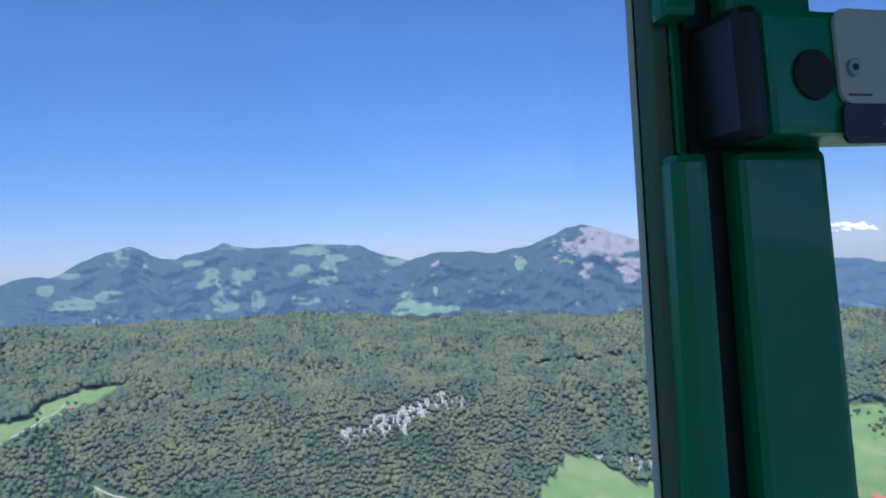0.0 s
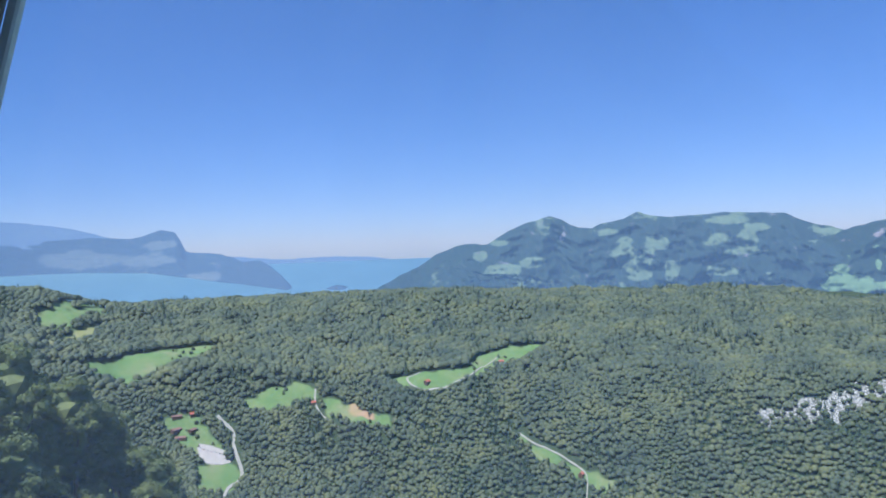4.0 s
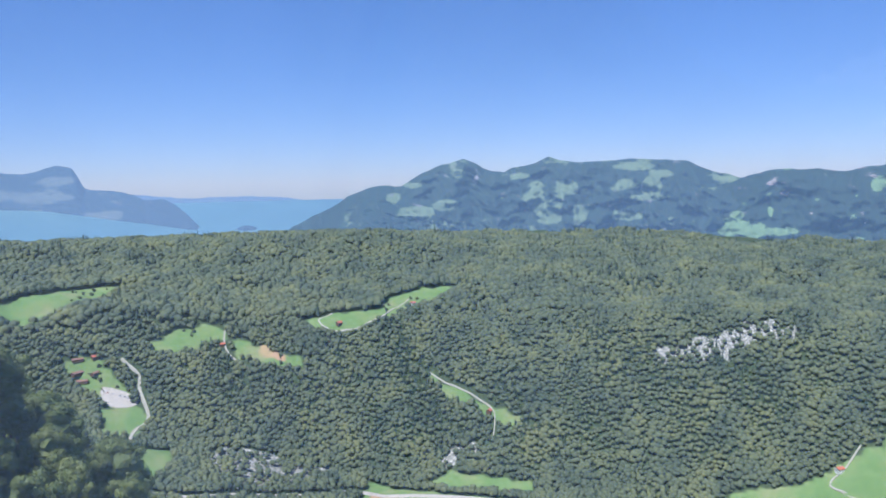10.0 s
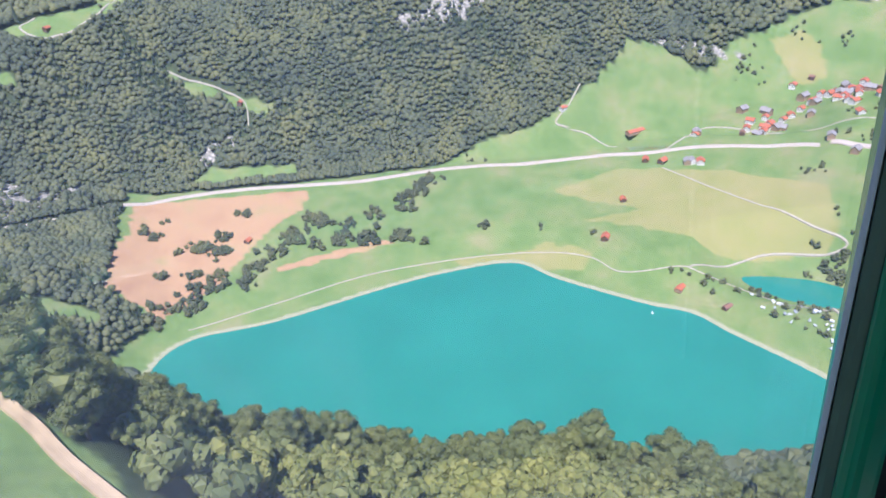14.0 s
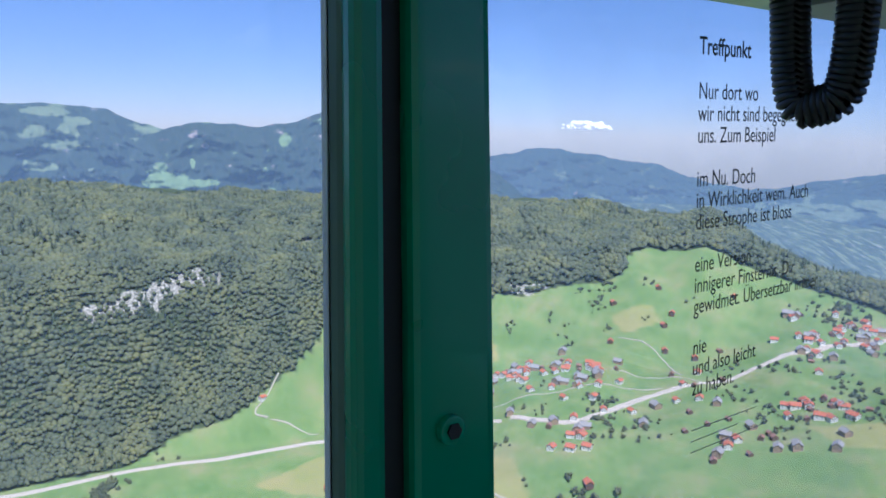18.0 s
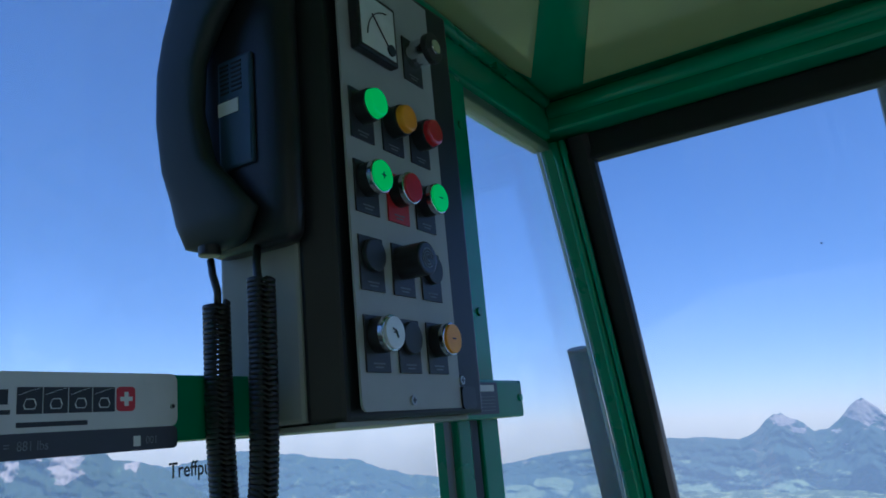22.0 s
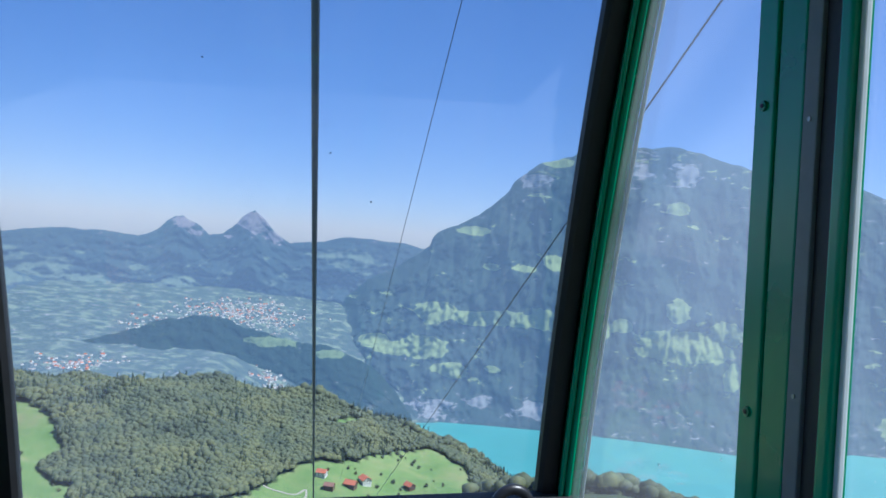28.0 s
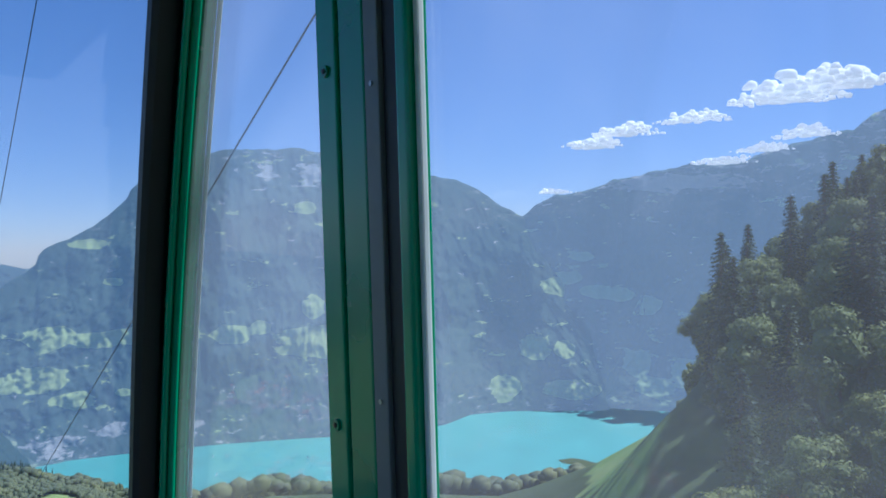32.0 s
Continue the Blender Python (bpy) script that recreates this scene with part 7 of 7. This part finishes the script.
TENT = outside("tent", Matrix.Identity(4), "pale ridge tent on the lakeside camp", "tent", "camp tents")
part("canopy", tent_mesh(), CANVAS, TENT)
part("pole", tube([(0, -2.0, 0), (0, -2.0, 2.35)], 0.04, 6), STEEL, TENT)
VAN_WHITE = plain("caravan_white", (0.72, 0.73, 0.74), 0.4, vary=0.05, scale=1)
CARAVAN = outside("caravan", Matrix.Identity(4), "white caravan on the lakeside camp", "caravan", "camp caravans")
part("body", box(-1.1, 1.1, -2.6, 2.6, 0.5, 2.7, 0.25, 3), VAN_WHITE, CARAVAN)
part("window", box(1.09, 1.13, -1.6, 1.2, 1.5, 2.1, 0), PANE_DARK, CARAVAN)
for s in (-1, 1):
    part("wheel", drum((s * 0.95, 0, 0.35), (s, 0, 0), 0.35, 0.2, 16), BLACK_RUBBER, CARAVAN)
spot = random.Random(11)
camp = [(-760 + spot.gauss(0, 26), 755 + spot.gauss(0, 9)) for _ in range(26)] + [(-700 + spot.gauss(0, 22), 755 + spot.gauss(0, 12)) for _ in range(20)] + [(-855 + spot.gauss(0, 30), 735 + spot.gauss(0, 10)) for _ in range(14)]
camp = [p for p in camp if inside(np.array([p[0]]), np.array([p[1]]), LAKE)[0] > 8]
put(TENT, *camp[0], 20, 1.3, True)
put(CARAVAN, *camp[1], 50, 1.1, True)
for k, (x, y) in enumerate(camp[2:]):
    put(CARAVAN if k % 3 == 0 else TENT, x, y, spot.uniform(0, 180), spot.uniform(0.8, 1.25))
CAR_PAINTS = [plain("car_white", (0.7, 0.7, 0.7), 0.3, vary=0.03), plain("car_silver", (0.4, 0.42, 0.44), 0.3, metal=0.4, vary=0.03), plain("car_dark", (0.03, 0.035, 0.05), 0.3, vary=0.05), plain("car_red", (0.4, 0.02, 0.02), 0.3, vary=0.03)]
CARS = []
for paint, nm in zip(CAR_PAINTS, ("white", "silver", "dark", "red")):
    car = outside("car", Matrix.Identity(4), nm + " parked car beside the valley road", "car", "parked cars")
    part("body", box(-0.9, 0.9, -2.2, 2.2, 0.35, 0.95, 0.15, 2), paint, car)
    part("cabin", box(-0.78, 0.78, -1.2, 1.0, 0.955, 1.5, 0.2, 2), PANE_DARK, car)
    for sx in (-1, 1):
        for sy in (-1.4, 1.4):
            part("wheel", drum((sx * 0.72, sy, 0.33), (sx, 0, 0), 0.33, 0.2, 14), BLACK_RUBBER, car)
    CARS.append(car)
seen = set()
for k in range(34):
    t = k / 33
    x, y = -1462 + t * 62 + (k % 2) * 7, 772 + t * 92 + (k % 2) * -4
    if k > 26:
        x, y = -1640 + (k - 27) * -1.5, -935 + (k - 27) * 9
    c = CARS[spot.choice((0, 1, 1, 2, 0, 3))]
    put(c, x, y, 60 + spot.uniform(-5, 5), 1.15, c not in seen)
    seen.add(c)
for c in CARS:
    if c not in seen:
        put(c, -1640, -900, 40, 1.1, True)
BOAT = outside("sailing_boat", Matrix.Identity(4), "small white boat on the turquoise lake", "boat", "lake boats")
part("hull", prism([(-1.2, -3), (1.2, -3), (1.3, 1), (0, 4), (-1.3, 1)], -0.2, 0.9, 0.1), VAN_WHITE, BOAT)
part("mast", tube([(0, 0, 0.9), (0, 0, 9)], 0.08, 6), STEEL, BOAT)
part("sail", prism([(0.02, -3.0), (0.06, -3.0), (0.06, -0.2), (0.02, -0.2)], 1.6, 7.5), VAN_WHITE, BOAT)
for k, (x, y, z, s) in enumerate(((-935, 560, LAKE_Z, 0.7), (1250, 3250, BIG_LAKE_Z, 2.0), (1160, 2980, BIG_LAKE_Z, 2.0), (2450, 2780, BIG_LAKE_Z, 2.4), (1900, 3050, BIG_LAKE_Z, 1.8), (1560, 2960, BIG_LAKE_Z, 2.0))):
    m = Matrix.Translation((x, y, z + 0.1)) @ Euler((0, 0, k * 0.8)).to_matrix().to_4x4() @ Matrix.Scale(s, 4)
    if k == 0:
        BOAT.matrix_world = m
    else:
        copy_thing(BOAT, m)

# ---- towns too far to count ----
def town(name, spots, seed, label):
    g = np.random.RandomState(seed)
    V, F, M = [], [], []
    for x, y, s, n in spots:
        for px, py in g.normal((x, y), s, (n, 2)):
            z = float(surface(px, py))
            w, l, h, a = g.uniform(7, 12), g.uniform(9, 17), g.uniform(6, 11), g.uniform(0, np.pi)
            c, q = np.cos(a), np.sin(a)
            b = len(V)
            for u, v, k in ((-w, -l, -4), (w, -l, -4), (w, l, -4), (-w, l, -4), (-w, -l, h), (w, -l, h), (w, l, h), (-w, l, h), (0, -l, h + 4), (0, l, h + 4)):
                V.append((px + (u * c - v * q) / 2, py + (u * q + v * c) / 2, z + k))
            F += [(b, b + 1, b + 5, b + 8, b + 4), (b + 2, b + 3, b + 7, b + 9, b + 6), (b + 1, b + 2, b + 6, b + 5), (b + 3, b, b + 4, b + 7), (b + 5, b + 6, b + 9, b + 8), (b + 7, b + 4, b + 8, b + 9)]
            M += [0, 0, 0, 0] + [1 + (g.uniform() < 0.72)] * 2
    me = bpy.data.meshes.new(name)
    me.from_pydata(V, [], F)
    for mat in (WALL_WHITE, ROOF_RED, ROOF_GREY):
        me.materials.append(mat)
    me.polygons.foreach_set("material_index", M)
    return tagged(new(name, me), label, "town", kind="stuff")


def surface(x, y):
    return ground(np.array([x]), np.array([y]))[0]


town("town_valley", [(-350, 4150, 130, 160), (-200, 4250, 110, 120), (-480, 4050, 110, 90), (-120, 4350, 90, 70), (-650, 3900, 100, 60), (-60, 3480, 60, 50), (60, 3420, 50, 50), (130, 3330, 40, 30), (-900, 3250, 60, 50), (-800, 3350, 60, 40)], 301, "pale houses of a distant valley town")

# ---- clouds ----
def cloud_material():
    m, N, L, b = node_mat("cloud")
    b.inputs["Base Color"].default_value = (0.5, 0.5, 0.5, 1)
    b.inputs["Roughness"].default_value = 1.0
    b.inputs["Specular IOR Level"].default_value = 0.0
    # sunlight scattered inside the cloud is put in as a pale glow
    b.inputs["Emission Color"].default_value = (0.80, 0.77, 0.80, 1)
    b.inputs["Emission Strength"].default_value = 0.42
    return m


CLOUD = cloud_material()


def cloud(az, el, wide, high, r, seed):
    """A heap of small puffs, flat below."""
    g = np.random.RandomState(seed)
    v, f = icosphere(3)
    a = radians(az)
    c = np.array((-math.sin(a) * r, math.cos(a) * r, math.tan(radians(el)) * r))
    side = np.array((math.cos(a), math.sin(a), 0.0))
    W, H = wide * r * math.pi / 180, high * r * math.pi / 180
    V, F, base = [], [], 0
    for k in range(150):
        t = g.uniform(-1, 1)
        s = H * g.uniform(0.10, 0.30) * (1.05 - abs(t)) + H * 0.09
        lift = g.uniform(0, 1) * H * (1 - abs(t) ** 1.5) * (0.6 + 0.4 * math.sin(3 * t + seed))
        p = c + side * t * W / 2 + np.array((g.uniform(-1, 1) * H, g.uniform(-1, 1) * H, lift))
        w = v * s * (1 + 0.06 * np.sin(4 * v @ g.normal(size=3))[:, None])
        w[:, 2] = np.maximum(w[:, 2], -0.25 * s)
        V.append(w + p)
        F.append(f + base)
        base += len(v)
    me = bpy.data.meshes.new("cloud")
    me.from_pydata(np.concatenate(V).tolist(), [], np.concatenate(F).tolist())
    me.polygons.foreach_set("use_smooth", np.ones(len(me.polygons), bool))
    me.materials.append(CLOUD)
    return tagged(new("cloud", me), "small white fair-weather cloud over the ridges", "cloud", "clouds")


for k, (az, el, w, h) in enumerate(((42.9, 0.55, 2.3, 0.9), (-49.2, 7.4, 2.2, 1.0), (-51.4, 8.2, 3.6, 1.0), (-56.4, 8.9, 4.4, 0.8), (-62.4, 9.9, 5.4, 1.5), (-65.5, 10.5, 5.0, 1.5), (-46.4, 4.1, 1.8, 0.5), (-58.2, 5.9, 3.2, 0.8), (-60.8, 6.6, 2.6, 0.7), (-63.5, 7.4, 3.0, 0.8))):
    cloud(az, el, w, h, 4750, 400 + k)

# ---- trees close to the rope: trunk, limbs and a crown of leaves ----
BARK = plain("bark", (0.10, 0.075, 0.055), 0.9, vary=0.3, scale=2.0, bump=0.5, bump_scale=8)
LEAF_NEAR = leafy("leaf_near", (0.14, 0.170, 0.058), (0.235, 0.255, 0.092), 1.5, 0.25)
LEAF_YELLOW = leafy("leaf_near_yellow", (0.17, 0.195, 0.058), (0.28, 0.29, 0.098), 1.5, 0.25)
NEEDLE_NEAR = leafy("needle_near", (0.036, 0.056, 0.032), (0.070, 0.094, 0.050), 1.5, 0.2)


def leaves_mesh(name, centers, normals, sizes, mat):
    """Small bent leaf sprays: two triangles each, turned about the outward direction."""
    n = len(centers)
    g = np.random.RandomState(n)
    t = g.normal(size=(n, 3))
    t -= normals * (t * normals).sum(1)[:, None]
    t /= np.linalg.norm(t, axis=1)[:, None] + 1e-9
    b = np.cross(normals, t)
    tilt = g.uniform(-0.5, 0.5, (n, 1))
    b = b + normals * tilt
    s = sizes[:, None]
    V = np.stack([centers - t * s, centers + b * s * 0.75, centers + t * s, centers - b * s * 0.6 + normals * s * 0.2], 1).reshape(-1, 3)
    k = np.arange(n)[:, None] * 4
    F = (k + np.array([[0, 1, 2, 3]]))
    me = bpy.data.meshes.new(name)
    me.from_pydata(V.tolist(), [], F.tolist())
    me.materials.append(mat)
    return me


def crown_mesh(V, F, mat):
    me = bpy.data.meshes.new("crown")
    me.from_pydata(np.concatenate(V).tolist(), [], np.concatenate(F).tolist())
    me.materials.append(mat)
    return me


def broad_tree(seed, mat, label):
    g = np.random.RandomState(seed)
    ob = outside("tree", Matrix.Identity(4), label, "tree", "trees below the rope")
    h, rad = 19.0, 5.6
    part("trunk", tube([(0, 0, -3), (0.2, 0.1, 3), (0.1, 0.3, 8), (0.2, 0.1, 13)], 0.38, 8), BARK, ob)
    for k in range(3):
        a = 2 * np.pi * k / 3 + g.uniform(-0.4, 0.4)
        z = 6 + k * 1.8
        part("limb", tube([(0.15, 0.15, z), (1.6 * np.cos(a), 1.6 * np.sin(a), z + 2.0), (3.6 * np.cos(a), 3.6 * np.sin(a), z + 4.2)], 0.16, 6), BARK, ob)
    V, F = [], []
    for k in range(44):
        d = g.normal(size=3)
        d[2] = d[2] * 0.9 + 0.25
        d /= np.linalg.norm(d)
        p = np.array((d[0] * rad, d[1] * rad, 11.5 + d[2] * 7.2))
        p[:2] *= g.uniform(0.55, 1.0)
        p[2] += g.uniform(-0.8, 0.8)
        size = g.uniform(1.1, 2.1)
        clump(g, V, F, p, size * 0.6, CLUMP)
        for _ in range(250):
            q = g.normal(size=3)
            q[2] = q[2] * 0.8 + 0.35
            q /= np.linalg.norm(q)
            sprig(g, V, F, p + q * size * np.array((1.0, 1.0, 0.85)) * g.uniform(0.6, 1.12), q, g.uniform(0.13, 0.27))
    for k in range(5):
        clump(g, V, F, np.array((g.uniform(-1, 1), g.uniform(-1, 1), 8 + 2.0 * k)), 2.9, CLUMP)
    cr = new("crown", crown_mesh(V, F, mat))
    cr.parent = ob
    return ob


def fir_tree(seed, label):
    g = np.random.RandomState(seed)
    ob = outside("fir_tree", Matrix.Identity(4), label, "tree", "firs below the rope")
    part("trunk", tube([(0, 0, -3), (0, 0, 8), (0.1, 0, 16), (0.1, 0.1, 24)], 0.28, 8), BARK, ob)
    C, Nn, S = [], [], []
    for tier in range(30):
        z = 3.0 + tier * 0.72
        reach = 4.5 * (1 - tier / 31.0) ** 0.85 + 0.25
        for k in range(13):
            a = g.uniform(0, 2 * np.pi)
            L = reach * g.uniform(0.7, 1.12)
            m = max(4, int(L * 4.5))
            s = np.linspace(0.15, 1, m)
            x, y = np.cos(a) * s * L, np.sin(a) * s * L
            zz = z - 0.38 * L * s ** 1.6 + 0.12 * L * s + g.normal(0, 0.07, m)
            C.append(np.stack([x, y, zz], -1) + g.normal(0, 0.10, (m, 3)))
            nn = np.stack([np.cos(a) * 0.25 + g.normal(0, 0.35, m), np.sin(a) * 0.25 + g.normal(0, 0.35, m), np.full(m, 0.9)], -1)
            Nn.append(nn / np.linalg.norm(nn, axis=1)[:, None])
            S.append(g.uniform(0.20, 0.42, m))
    me = leaves_mesh("crown", np.concatenate(C), np.concatenate(Nn), np.concatenate(S), NEEDLE_NEAR)
    cr = new("crown", me)
    cr.parent = ob
    return ob


BROADS = [broad_tree(501, LEAF_NEAR, "broad green beech on the steep slope"), broad_tree(502, LEAF_YELLOW, "yellow-green lime tree on the steep slope"), broad_tree(503, LEAF_NEAR, "dense green maple on the steep slope"), broad_tree(504, LEAF_YELLOW, "light green ash on the steep slope")]
FIRS = [fir_tree(511, "dark spruce on the steep slope"), fir_tree(512, "tall slim spruce on the steep slope")]


def plant(az0, az1, r0, r1, gap, seed, fir_share, size=1.0):
    g = np.random.RandomState(seed)
    xs = np.arange(-r1, r1, gap)
    X, Y = np.meshgrid(xs, xs)
    X = (X + g.uniform(-0.4, 0.4, X.shape) * gap).ravel()
    Y = (Y + g.uniform(-0.4, 0.4, Y.shape) * gap).ravel()
    az, r = np.degrees(np.arctan2(-X, Y)), np.hypot(X, Y)
    k = (az > az0) & (az < az1) & (r > r0) & (r < r1)
    k[k] &= open_land(X[k], Y[k]) < 0.4
    for x, y, z in zip(X[k], Y[k], ground(X[k], Y[k])):
        kinds = FIRS if g.uniform() < fir_share else BROADS
        ob = kinds[g.randint(0, len(kinds))]
        s = size * g.uniform(0.85, 1.3)
        m = Matrix.Translation((x, y, z - 0.3)) @ Euler((0, 0, g.uniform(0, 6.3))).to_matrix().to_4x4() @ Matrix.Diagonal((s, s, s * g.uniform(0.9, 1.12), 1))
        if ob in planted:
            copy_thing(ob, m)
        else:
            ob.matrix_world = m
            planted.add(ob)


planted = set()
plant(38, 136, 188, 272, 12.8, 601, 0.03)
plant(122, 140, 118, 190, 11.5, 603, 0.05)
plant(104, 122, 140, 192, 9.6, 605, 0.0)
plant(-80, -57.0, 118, 240, 9.8, 602, 0.5, 0.8)
plant(-84, -57.6, 82, 118, 8.6, 604, 0.35, 0.8)


def spray_wood(name, az0, az1, r0, r1, gap, mat, seed, label, size):
    x, y = wood_points(az0, az1, r0, r1, gap, seed)
    g = np.random.RandomState(seed)
    s = size * g.uniform(0.8, 1.25, len(x))
    scatter_mesh(name, np.stack([x, y, ground(x, y) + s * 1.5], -1), s, s * 1.25, SPRAYS, mat, seed, label, False)


spray_wood("forest_near_slope", 30, 136, 268, 445, 9.4, LEAF_NEAR, 611, "steep beech wood below the rope", 6.4)
spray_wood("forest_near_foot", 30, 106, 110, 190, 10.5, LEAF_NEAR, 612, "beech wood on the steep slope under the cabin", 6.0)
spray_wood("forest_near_flank", -90, -57, 246, 350, 9.6, LEAF_NEAR, 613, "mixed wood on the mountain flank", 6.2)
spray_wood("forest_flank_mid", -80, -56, 345, 565, 9.8, LEAF_NEAR, 614, "mixed wood lower on the mountain flank", 6.0)
